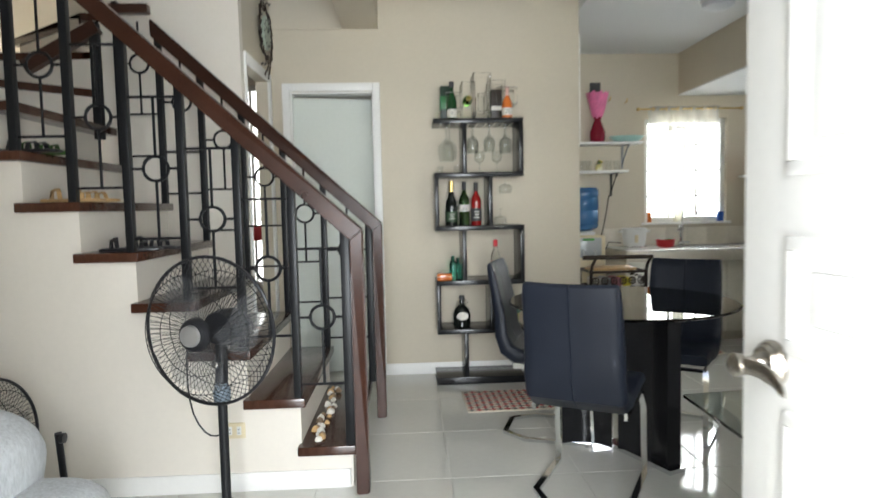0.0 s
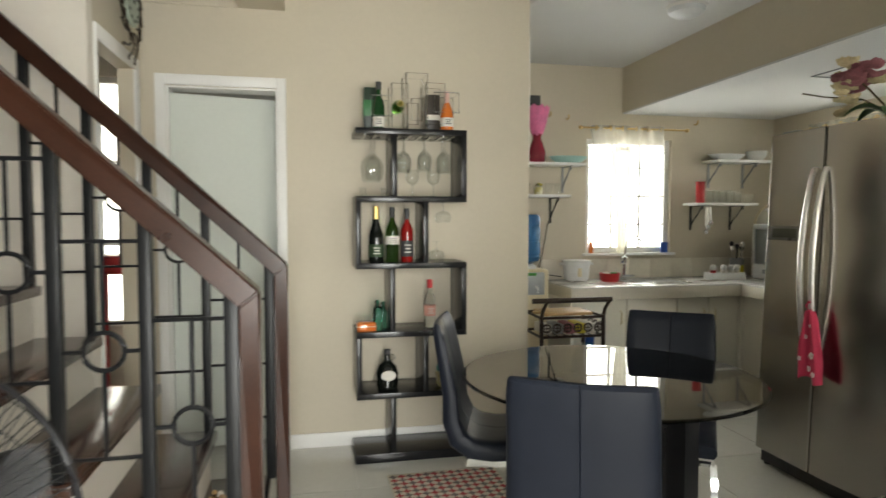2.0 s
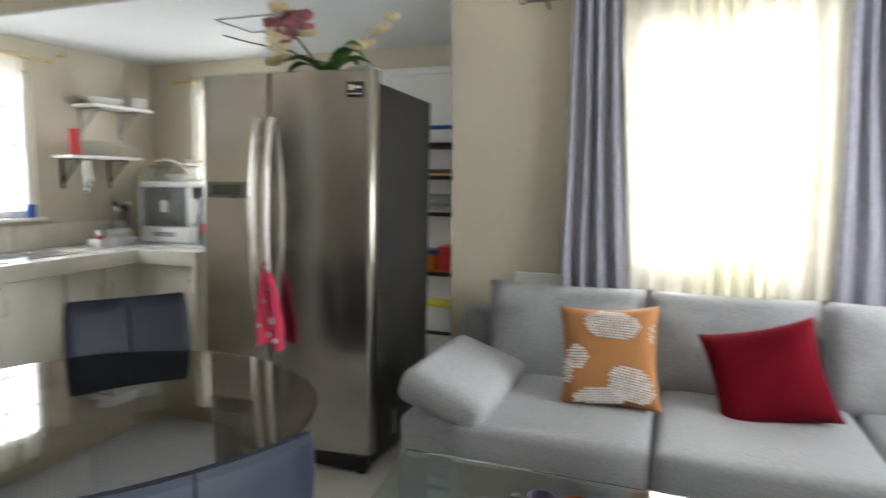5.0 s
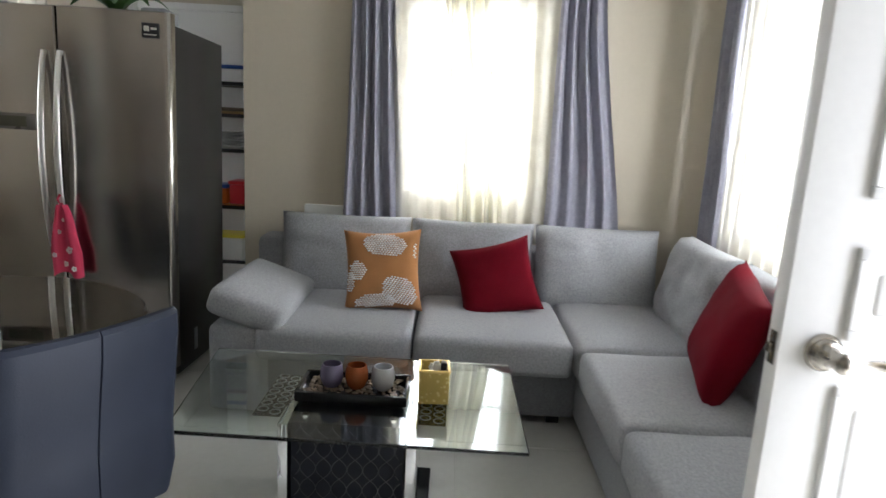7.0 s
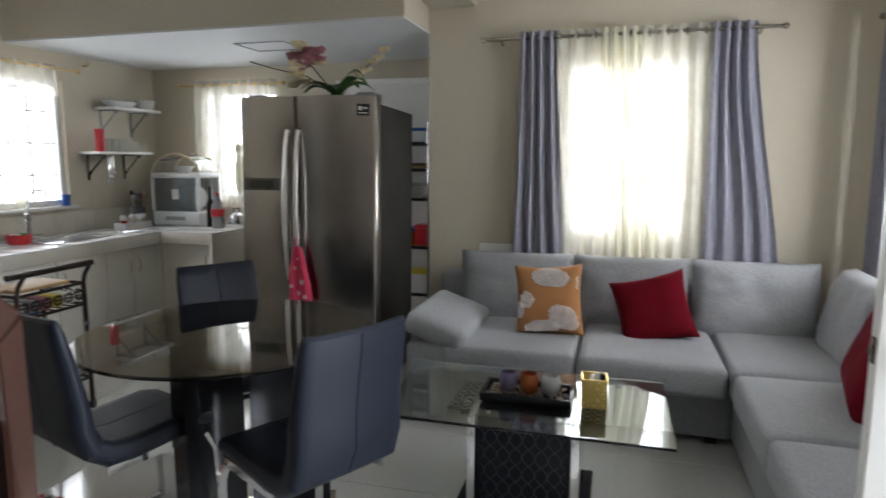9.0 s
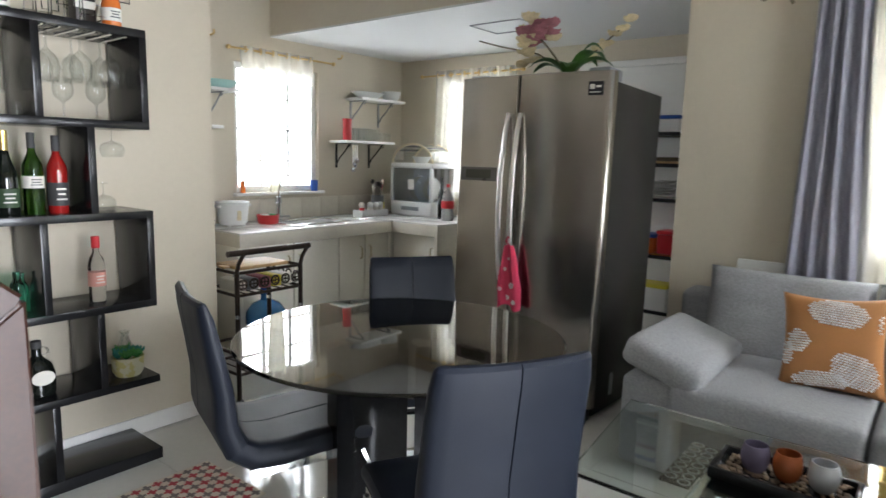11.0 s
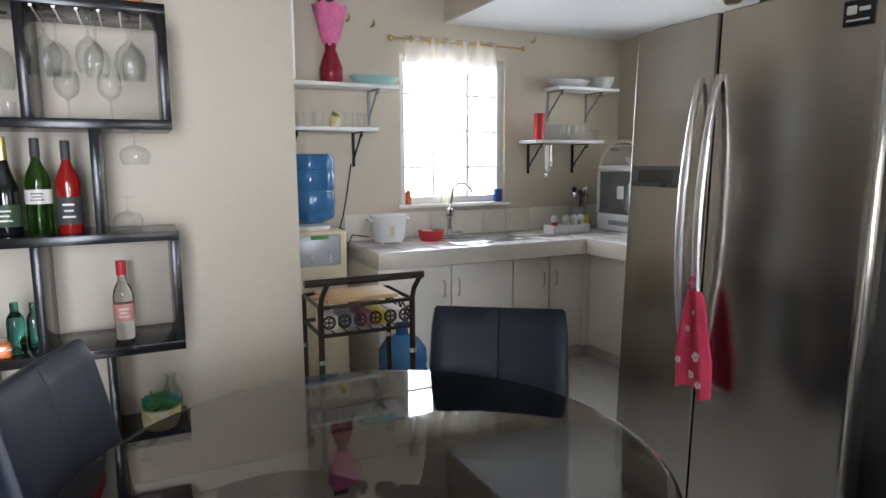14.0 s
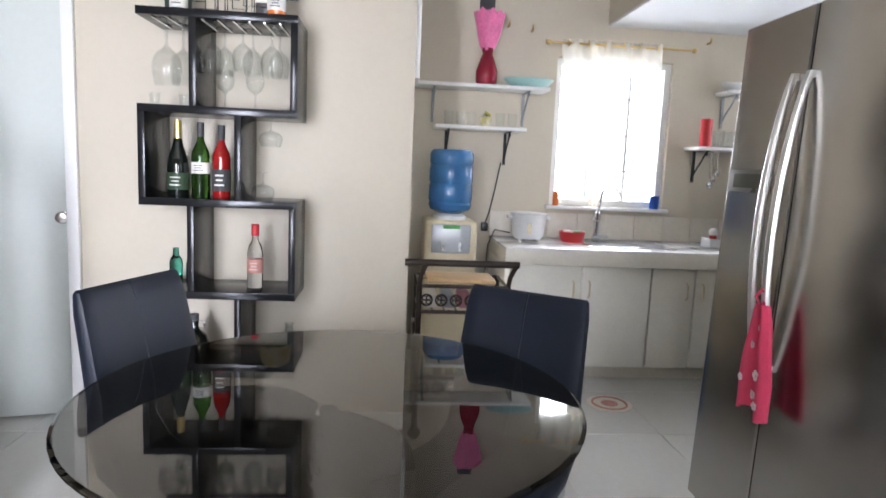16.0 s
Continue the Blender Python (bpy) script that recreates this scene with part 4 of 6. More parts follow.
def on_cover(u, v, w=0.385, h=0.405, t=0.13):
    k = (max(0.0, 1 - u ** 4) * max(0.0, 1 - v ** 4)) ** 0.5
    return Vector((w / 2 * u * (1 - 0.1 * (1 - v * v) * abs(u) ** 3), -t / 2 * k - 0.003, h / 2 * v * (1 - 0.1 * (1 - u * u) * abs(v) ** 3)))


# each shell is an oval filled with rows of small scale stitches
for cu, cv, ru, rv, lean in ((0.10, 0.62, 0.56, 0.30, -0.10), (0.97, 0.45, 0.14, 0.26, 0.0), (-0.62, -0.02, 0.24, 0.24, 0.0), (-0.88, -0.28, 0.18, 0.26, 0.0), (0.46, -0.52, 0.44, 0.36, -0.2), (-0.18, -0.80, 0.52, 0.22, 0.05)):
    row = 0
    v = cv - rv
    while v < cv + rv:
        u = cu - ru + (0.0365 if row % 2 else 0.0)
        while u < cu + ru:
            q = ((u - cu) / ru) ** 2 + ((v - cv) / rv) ** 2
            vv = v + lean * (u - cu)
            if q < 1 and abs(u) < 0.93 and abs(vv) < 0.93:
                p = on_cover(u, vv)
                wd = 0.0068 + 0.0012 * noise.noise(Vector((u * 9, vv * 9, 0)))
                lathe([(0, -0.002), (1, -0.001), (0.6, 0.0015), (0, 0.002)], 6, bm=bm)
                bm.verts.ensure_lookup_table()
                for q in bm.verts[-14:]:
                    c = q.co.copy()
                    q.co = Vector((p.x + c.x * wd, p.y - c.z, p.z + c.y * 0.0050))
            u += 0.073
        v += 0.052
        row += 1
tagged(part("shell_embroidery", bm, SILVERY, cush, "silver shell stitching", smooth=False), kind="stuff")
red = thing("cushion", "crimson cushion leaning on the sofa back", "cushion", pose(3.0, 2.41, 0.61, 0, 0, -90) @ pose(0, 0, 0, -24, -15, 0))
part("cover", pillow(0.41, 0.39, 0.14, 20, 0.10, 6.0, 0.5), RED, red)
red2 = thing("cushion", "crimson cushion lying against the short leg of the sofa", "cushion", pose(2.10, 1.63, 0.68, 0, 0, 168) @ pose(0, 0, 0, -18, 10, 0))
part("cover", pillow(0.44, 0.44, 0.15, 20, 0.10, 9.0, 0.5), RED, red2)

# armchair by the door; the daylight on it is put into its paler cloth
arm = thing("armchair", "grey woven armchair with rounded cushions, cloth paled for door light", "armchair")


def lump(c, half, m, power=0.62, seed=0.0):
    """A stuffed, rounded block."""
    bm = bmesh.new()
    bmesh.ops.create_uvsphere(bm, u_segments=40, v_segments=24, radius=1)
    for v in bm.verts:
        n = noise.noise(v.co * 2.2 + Vector((seed, 0, 0))) * 0.035
        q = [math.copysign(abs(w) ** power, w) * h * (1 + n) for w, h in zip(v.co, half)]
        v.co = m @ Vector(q) + Vector(c)
    return bm


part("seat", lump((-1.17, 2.99, 0.16), (0.34, 0.17, 0.16), Matrix.Identity(3), 0.45, 5.0), WOOL_DOORLIT, arm)
part("armrest", lump((-0.70, 2.98, 0.195), (0.185, 0.14, 0.195), Matrix.Identity(3), 0.62, 9.0), WOOL_DOORLIT, arm)
part("back_cushion", lump((-0.95, 3.0, 0.33), (0.19, 0.13, 0.30), pose(0, 0, 0, 0, 18, 0).to_3x3(), 0.66, 2.0), WOOL_DOORLIT, arm)

# ---------- coffee table ----------
ct = thing("coffee_table", "rectangular clear glass coffee table on a black quilted pedestal", "coffee table")
bm = bmesh.new()
vs = [bm.verts.new((x, y, z)) for z in (0.441, 0.453) for x, y in ((1.585, 3.46), (1.575, 2.39), (2.245, 2.395), (2.255, 3.545))]
bmesh.ops.convex_hull(bm, input=vs)
bmesh.ops.bevel(bm, geom=bm.edges[:], offset=0.002, segments=1, affect="EDGES")
part("tabletop", bm, PANE, ct, "clear greenish glass top", smooth=False)
part("pedestal", cube(1.72, 2.12, 2.76, 3.12, 0.03, 0.425, 0.004), LEATHER, ct, "black quilted leatherette pedestal")
bm = bmesh.new()
LOW, HIGH, NEAR, FAR = 0.036, 0.422, 2.765, 3.115
for x in (1.7185, 2.1215):
    for lean in (-1, 1):
        for k in range(-8, 16):
            pts = []
            for q in range(33):
                z = LOW + (HIGH - LOW) * q / 32
                # stitched in gently waved diagonals, so that each field has a leaf shape
                y = NEAR + 0.05 * k + lean * (0.72 * (z - LOW) + 0.006 * math.sin((z - LOW) * math.tau / 0.0695))
                if NEAR < y < FAR:
                    pts.append((x, y, z))
            if len(pts) > 3:
                tube(pts, 0.0015, 5, bm)
tagged(part("quilt_stitching", bm, mat("dark_grey_thread", (0.07, 0.07, 0.075), 0.5), ct, "raised diamond stitching"), kind="stuff")
for y in (2.738, 3.142):
    part("side_board", cube(1.70, 2.14, y - 0.016, y + 0.016, 0.03, 0.425, 0.003), CHROME, ct, "mirror-bright metal side board")
part("base", cube(1.66, 2.18, 2.68, 3.22, 0.012, 0.032, 0.005), LACQ, ct)
for x in (1.69, 2.15):
    for y in (2.71, 3.19):
        part("foot", lathe([(0.018, 0), (0.022, 0.006), (0.022, 0.012)], 12, (x, y, 0)), CHROME, ct)
        part("glass_support", lathe([(0.016, 0.425), (0.016, 0.441)], 12, (1.75 if x < 2 else 2.09, 2.80 if y < 3 else 3.08, 0)), CHROME, ct)
for y0 in (3.16, 2.635):
    part("trim_plate", cube(1.74, 2.06, y0, y0 + 0.088, 0.428, 0.432), LACQ, ct, "black trim plate under the glass")
    for i in range(7):
        for j in range(2):
            part("trim_ring", ring((1.765 + i * 0.044 + j * 0.018, y0 + 0.022 + j * 0.044, 0.4325), 0.017, 0.0022, "z", 14), GREYPL, ct)

tray = thing("tray", "black tray of pebbles with candle holders on the table", "tray")
bm = cube(1.83, 2.0, 2.775, 3.125, 0.4535, 0.462)
for b in ((1.818, 1.832, 2.765, 3.135), (1.998, 2.012, 2.765, 3.135), (1.832, 1.998, 2.765, 2.779), (1.832, 1.998, 3.121, 3.135)):
    cube(*b, 0.4535, 0.488, 0.003, bm=bm)
part("tray_body", bm, LACQ, tray)
bm = bmesh.new()
rnd = random.Random(4)
for i in range(210):
    x, y, r = rnd.uniform(1.838, 1.992), rnd.uniform(2.785, 3.115), rnd.uniform(0.005, 0.009)
    lathe([(0, -r * 0.7), (r, -r * 0.2), (r * 0.9, r * 0.35), (0, r * 0.7)], 6, (x, y, 0.468 + rnd.random() * 0.006), bm)
part("pebbles", bm, PEBBLE, tray, smooth=False)
for y, m, lab in ((3.03, PURPLEG, "smoky purple glass candle holder"), (2.945, AMBERG, "copper coloured glass candle holder"), (2.855, SILVERG, "silver glass candle holder")):
    solid("candle_holder", lathe([(0.0, 0), (0.022, 0), (0.034, 0.014), (0.041, 0.04), (0.039, 0.065), (0.033, 0.082), (0.030, 0.082), (0.035, 0.062), (0.037, 0.04), (0.03, 0.016), (0, 0.008)], 20), m, lab, "candle holder", pose(1.915, y, 0.472), group="candle holders on the tray")
box = thing("tissue_box", "gold foil square box with stationery on the glass table", "box", pose(1.905, 2.682, 0.454, 0, 0, 3))
bm = bmesh.new()
for b in ((-0.05, 0.05, -0.05, -0.046), (-0.05, 0.05, 0.046, 0.05), (-0.05, -0.046, -0.046, 0.046), (0.046, 0.05, -0.046, 0.046)):
    cube(*b, 0, 0.115, 0.001, bm=bm)
cube(-0.046, 0.046, -0.046, 0.046, 0.0, 0.006, bm=bm)
part("box_body", bm, GOLD, box)
bm = bmesh.new()
for b in ((-0.053, 0.053, -0.053, -0.044), (-0.053, 0.053, 0.044, 0.053), (-0.053, -0.044, -0.044, 0.044), (0.044, 0.053, -0.044, 0.044)):
    cube(*b, 0.109, 0.119, 0.002, bm=bm)
part("rim", bm, GOLDM, box)
part("tissue", pillow(0.07, 0.08, 0.02, 10, 0.2, 3.3, 0.5, 0.02), WHITEPL, box).matrix_local = pose(0.0, 0.0, 0.10, 25, 15, 0)
part("remote", cube(-0.04, 0.0, -0.02, 0.0, 0.03, 0.135, 0.004), DARKP, box).matrix_local = pose(0, 0, 0, 10, 8, 0)

# ---------- bar shelf ----------
bar = thing("bar_shelf", "black lacquered zigzag bar shelf with bottles and glasses", "shelf")
Y0, Y1 = 5.29, 5.585
BOARD, PANEL = 0.031, 0.028
for n, z in (("top_board", 1.845), ("board", 1.477), ("board", 1.110), ("board", 0.730), ("board", 0.388)):
    part(n, cube(0.655, 1.272, Y0, Y1, z - BOARD, z, 0.0015), LACQ, bar)
part("base_board", cube(0.645, 1.27, Y0, Y1, 0.0, 0.05, 0.002), LACQ, bar)
for n, x, z0, z1 in (("side_panel", 1.272 - PANEL, 1.477, 1.845 - BOARD), ("divider", 0.853, 1.477, 1.845 - BOARD), ("side_panel", 0.655, 1.110, 1.477 - BOARD), ("divider", 1.027, 1.110, 1.477 - BOARD),
                     ("divider", 0.841, 0.730, 1.110 - BOARD), ("side_panel", 1.272 - PANEL, 0.730, 1.110 - BOARD), ("side_panel", 0.655, 0.388, 0.730 - BOARD), ("divider", 1.027, 0.388, 0.730 - BOARD), ("stem", 0.843, 0.05, 0.388 - BOARD)):
    part(n, cube(x, x + PANEL, Y0, Y1, z0, z1, 0.0015), LACQ, bar)
for x in (0.74, 0.93, 1.05, 1.17):
    part("glass_hanger", tube([(x - 0.03, Y0 + 0.02, 1.81), (x - 0.03, Y1 - 0.05, 1.81)], 0.004), CHROME, bar)
    part("glass_hanger", tube([(x + 0.03, Y0 + 0.02, 1.81), (x + 0.03, Y1 - 0.05, 1.81)], 0.004), CHROME, bar)

# ---------- kitchen counter ----------
CT = 0.83
wt = structure("worktop", cube(2.344, 4.595, 6.30, 6.945, CT - 0.10, CT - 0.012, 0.003), COUNTERF, "cream tiled edge of the kitchen worktop", "worktop")
ws = structure("worktop_side", cube(3.80, 4.595, 5.83, 6.298, CT - 0.10, CT - 0.012, 0.003), COUNTERF, "cream tiled edge of the side worktop", "worktop")
structure("worktop_end", cube(3.80, 4.595, 5.80, 5.829, 0.0, CT - 0.012, 0.003), COUNTERF, "cream tiled end of the side counter", "counter end")
structure("counter_end", cube(2.35, 2.38, 6.33, 6.945, 0.0, CT - 0.101, 0.002), CABINET, "cream painted end of the counter", "counter end")
structure("counter_plinth", cube(2.38, 4.0, 6.44, 6.94, 0, 0.085), COUNTERF, "cream tiled plinth under the cabinets", "plinth")
structure("counter_plinth_side", cube(3.92, 4.59, 5.83, 6.438, 0, 0.085), COUNTERF, "cream tiled plinth under the side cabinets", "plinth")


def cabinet(x0, x1, face, handle_at, along="x"):
    """A cabinet unit with one painted door. face: the door's front."""
    c = thing("kitchen_cabinet", "cream painted base cabinet with a flat door", "cabinet", group="cabinets under the worktop")
    def bx(a0, a1, d0, d1, z0, z1, bv=0.003):
        return cube(a0, a1, face + d0, face + d1, z0, z1, bv) if along == "x" else cube(face + d0, face + d1, a0, a1, z0, z1, bv)
    part("body", bx(x0, x1, 0.02, 0.48, 0.086, CT - 0.102), CABINET, c)
    d = part("door", bx(x0 + 0.006, x1 - 0.006, 0, 0.018, 0.10, CT - 0.112), CABINET, c)
    h = handle_at
    pts = [(h, face - 0.001, 0.53), (h, face - 0.022, 0.54), (h, face - 0.022, 0.62), (h, face - 0.001, 0.63)]
    if along == "y":
        pts = [(p[1], p[0], p[2]) for p in pts]
    part("handle", tube(pts, 0.006), CREAMPL, d, "cream bow handle")


for k, (a, b) in enumerate(((2.385, 2.83), (2.83, 3.27), (3.27, 3.55), (3.55, 3.83))):
    cabinet(a, b, 6.36, b - 0.05 if k % 2 == 0 else a + 0.05)
cabinet(5.84, 6.34, 3.86, 5.90, "y")

structure("counter_filler", cube(3.832, 3.90, 6.343, 6.41, 0.086, CT - 0.102, 0.002), CABINET, "cream painted filler between the cabinets", "filler panel")
# tiled splashback
for k in range(11):
    part("splashback_tile", cube(2.346 + k * 0.2045, 2.346 + k * 0.2045 + 0.202, 6.938, 6.951, CT, CT + 0.17, 0.002), COUNTERF, wt, "cream glazed splashback tile")
# white glazed tiles on top of the worktop
for k in range(11):
    for y0, y1 in ((6.30, 6.619), (6.621, 6.936)):
        part("tile", cube(2.346 + k * 0.2045, 2.346 + k * 0.2045 + 0.2025, y0, y1, CT - 0.012, CT, 0.002), COUNTER, wt, "white glazed tile")
for k in range(3):
    part("tile", cube(3.80 + k * 0.265, 3.80 + k * 0.265 + 0.263, 5.80, 6.298, CT - 0.012, CT, 0.002), COUNTER, ws, "white glazed tile")

# ---------- curtains ----------


def curtain_set(rod_pts, rod_mat, label, r=0.011):
    c = thing("curtain_rod", label, "curtain rod")
    part("rod", tube(rod_pts, r, 10), rod_mat, c)
    for p in rod_pts:
        part("finial", lathe([(0, -0.02), (0.016, -0.012), (0.02, 0), (0.016, 0.012), (0, 0.02)], 12, p), rod_mat, c)
    return c


rod = curtain_set([(3.50, 1.74, 2.185), (3.50, 3.49, 2.185)], NICKEL, "brushed nickel curtain rod above the living window")
for y in (1.86, 3.38):
    part("bracket", tube([(3.50, y, 2.185), (3.588, y, 2.165)], 0.009), NICKEL, rod)
solid("curtain", curtain("y", 3.50, (3.02, 3.25), (2.93, 3.28), 0.60, 2.225, 4, 0.036, seed=1), CURT, "lavender-grey lined curtain drawn aside", "curtain", group="grey curtains")
solid("curtain", curtain("y", 3.50, (1.885, 2.12), (1.68, 2.12), 0.60, 2.225, 4, 0.036, seed=2), CURT, "lavender-grey lined curtain drawn aside", "curtain", group="grey curtains")
solid("sheer_curtain", curtain("y", 3.505, (2.12, 3.03), (2.10, 2.98), 0.72, 2.225, 9, 0.026, n=160, seed=3), SHEER, "cream-white sheer curtain over the window", "sheer curtain")
solid("sheer_curtain", curtain("y", 3.49, (2.52, 2.75), (2.36, 2.62), 0.70, 2.225, 4, 0.022, n=70, seed=4), DENSE, "cream-white sheer gathered in the middle", "sheer curtain")
rings = thing("curtain_eyelets", "nickel eyelets of the sheer curtain", "eyelets")
for k in range(9):
    part("eyelet", ring((3.50, 2.16 + k * 0.105, 2.185), 0.021, 0.006, "y", 16), NICKEL, rings)
rod2 = curtain_set([(2.66, 6.87, 2.125), (3.66, 6.87, 2.125)], BRASS, "thin gold curtain rod above the kitchen window", 0.008)
solid("sheer_curtain", curtain("x", 6.87, (2.76, 3.44), (2.76, 3.44), 1.93, 2.15, 6, 0.022, n=110, seed=6), SHEER, "short white sheer valance over the kitchen window", "sheer curtain")
solid("sheer_curtain", curtain("x", 6.88, (2.96, 3.14), (3.01, 3.10), 1.06, 1.98, 3, 0.012, n=40, seed=8), DENSE, "narrow twisted sheer hanging in the kitchen window", "sheer curtain")
rod3 = curtain_set([(4.53, 5.52, 2.10), (4.53, 6.62, 2.10)], BRASS, "thin gold curtain rod above the side window", 0.008)
solid("sheer_curtain", curtain("y", 4.53, (5.58, 6.45), (5.65, 6.47), 1.0, 2.14, 9, 0.022, n=130, seed=7), SHEER, "cream sheer curtain over the side window", "sheer curtain")
rod4 = curtain_set([(1.6, 1.28, 2.2), (3.45, 1.28, 2.2)], NICKEL, "brushed nickel rod above the front window")
solid("curtain", curtain("x", 1.29, (3.12, 3.36), (3.10, 3.34), 0.72, 2.24, 4, 0.03, seed=11), CURT, "lavender-grey curtain beside the front window", "curtain", group="grey curtains")
solid("sheer_curtain", curtain("x", 1.28, (1.75, 3.14), (1.75, 3.14), 0.75, 2.24, 12, 0.022, n=150, seed=12), SHEER, "white sheer curtain over the front window", "sheer curtain")

for owner, pts in ((rod2, [(x, 6.87, 2.125) for x in (2.80, 2.93, 3.04, 3.17, 3.28, 3.40)]), (rod3, [(4.53, y, 2.10) for y in (5.64, 5.80, 5.96, 6.12, 6.28, 6.42)])):
    for p in pts:
        part("eyelet", ring(p, 0.019, 0.005, "x" if owner is rod2 else "y", 16), BRASS, owner, "brass curtain eyelet")
solid("sheer_curtain", lathe([(0.0, -0.02), (0.018, -0.015), (0.034, 0.04), (0.046, 0.12), (0.040, 0.22), (0.030, 0.30), (0.024, 0.36), (0.034, 0.385), (0.038, 0.41), (0.026, 0.44), (0.010, 0.455), (0.0, 0.458)], 18), DENSE, "cream sheer tied in a knot in the side window", "sheer curtain", pose(4.50, 5.98, 1.12))

# ---------- bottles and glasses on the bar shelf ----------


def bottle(x, y, z, prof, m, label, cap=None, labels=(), name="bottle", group="bottles on the bar shelf"):
    """A turned bottle; cap: (radius, low, high, material); labels: (low, high, radius, material)."""
    b = thing(name, label, name, pose(x, y, z), group)
    part("glass_body", lathe(prof, 20), m, b)
    if cap:
        part("cap", lathe([(cap[0], cap[1]), (cap[0], cap[2]), (cap[0] * 0.8, cap[2] + 0.002), (0, cap[2] + 0.002)], 14), cap[3], b)
    for lo, hi, r, lm in labels:
        part("paper_label", lathe([(r, lo), (r + 0.001, lo + 0.002), (r + 0.001, hi - 0.002), (r, hi)], 20), lm, b)
        bm = bmesh.new()
        for k in range(3):
            w = (0.5, 0.35, 0.45)[k] * r
            zz = lo + (hi - lo) * (0.25 + 0.22 * k)
            cube(-w, w, -r - 0.003, -r * 0.85, zz, zz + (hi - lo) * 0.07, bm=bm)
        part("print_bars", bm, INK if lm is LABEL else LABEL, b)
    return b


WINE = [(0, 0.0), (0.034, 0.0), (0.037, 0.006), (0.037, 0.17), (0.034, 0.19), (0.018, 0.225), (0.0135, 0.24), (0.0135, 0.305), (0, 0.305)]
CHAMP = [(0, 0.0), (0.039, 0.0), (0.042, 0.006), (0.042, 0.12), (0.038, 0.16), (0.022, 0.21), (0.0145, 0.25), (0.0145, 0.31), (0, 0.31)]
YB = 5.40
bottle(0.775, YB, 1.110, CHAMP, BLACKB, "dark sparkling wine bottle with gold foil neck", (0.0165, 0.20, 0.312, GOLDM), [(0.03, 0.10, 0.0425, mat("dark_green_label", (0.04, 0.07, 0.035), 0.5))])
bottle(0.866, YB, 1.110, WINE, GREENB, "green wine bottle with a white label", (0.0145, 0.25, 0.307, INK), [(0.10, 0.145, 0.0375, LABEL)])
bottle(0.950, YB, 1.110, [(r * 0.98, z * 0.98) for r, z in WINE], REDB, "red wine cooler bottle with a dark label", (0.0145, 0.24, 0.30, INK), [(0.03, 0.12, 0.037, INK)])
bottle(1.085, 5.42, 0.730, [(0, 0), (0.03, 0), (0.033, 0.005), (0.033, 0.15), (0.027, 0.18), (0.013, 0.205), (0.013, 0.265), (0, 0.265)], CLEAR, "clear spirit bottle with red cap and pink label", (0.0165, 0.225, 0.272, REDPL), [(0.065, 0.125, 0.0335, mat("pink_label", (0.62, 0.30, 0.24), 0.6))])
bottle(0.775, 5.36, 0.730, [(0, 0), (0.024, 0), (0.026, 0.005), (0.026, 0.11), (0.022, 0.125), (0.012, 0.14), (0.012, 0.17), (0, 0.17)], TEALB, "small teal glass bottle")
bottle(0.815, 5.44, 0.730, [(0, 0), (0.022, 0), (0.024, 0.005), (0.024, 0.09), (0.02, 0.105), (0.011, 0.12), (0.011, 0.15), (0, 0.15)], TEALB, "small teal glass bottle")
jug = bottle(0.835, 5.40, 0.388, [(0, 0), (0.05, 0), (0.06, 0.01), (0.062, 0.09), (0.05, 0.13), (0.024, 0.155), (0.018, 0.165), (0.018, 0.205), (0, 0.205)], BLACKB, "round black liqueur bottle with an oval white label", (0.0195, 0.195, 0.222, INK))
lb = part("oval_label", lathe([(0, 0.0), (0.036, 0.0), (0.036, 0.003), (0, 0.003)], 24), LABEL, jug, "oval white label")
lb.matrix_local = pose(0, -0.0595, 0.085, 90, 0, 0) @ Matrix.Diagonal((1.15, 0.8, 1, 1))
part("loop_handle", ring((0.026, 0, 0.175), 0.016, 0.004, "y", 14), CLEAR, jug)
bx = thing("box", "orange plastic box on the bar shelf", "box")
part("box_body", cube(0.66, 0.765, 5.31, 5.42, 0.730, 0.78, 0.012, 3), ORANGEB, bx)
part("lid_line", cube(0.659, 0.766, 5.309, 5.421, 0.757, 0.761, 0.001), CREAMPL, bx)
# top of the shelf
bx = thing("box", "tall dark green gift box on top of the shelf", "box")
part("box_body", cube(0.715, 0.80, 5.44, 5.52, 1.845, 2.09, 0.002), mat("dark_green_card", (0.012, 0.03, 0.018), 0.4), bx)
part("label_band", cube(0.713, 0.802, 5.438, 5.522, 1.93, 2.02, 0.001), mat("green_card", (0.03, 0.16, 0.05), 0.4), bx)
bottle(0.79, 5.38, 1.845, [(0, 0), (0.031, 0), (0.033, 0.006), (0.033, 0.12), (0.03, 0.15), (0.014, 0.19), (0.013, 0.245), (0, 0.245)], mat("dark_green_bottle", (0.01, 0.05, 0.015), 0.08, coat=0.3), "dark green liqueur bottle with white label", (0.016, 0.22, 0.262, INK), [(0.015, 0.07, 0.0335, LABEL)])
bottle(1.175, 5.37, 1.845, [(0, 0), (0.033, 0), (0.036, 0.006), (0.036, 0.085), (0.03, 0.12), (0.014, 0.16), (0.012, 0.215), (0, 0.215)], ORANGEB, "orange sparkling wine bottle with a round label", (0.0145, 0.15, 0.222, mat("pink_foil", (0.66, 0.42, 0.36), 0.4, 0.3)), [(0.025, 0.075, 0.0365, LABEL)])
bx = thing("box", "dark gift box on top of the shelf", "box")
part("box_body", cube(1.075, 1.15, 5.45, 5.53, 1.845, 2.065, 0.002), mat("dark_brown_card", (0.03, 0.022, 0.016), 0.4), bx)
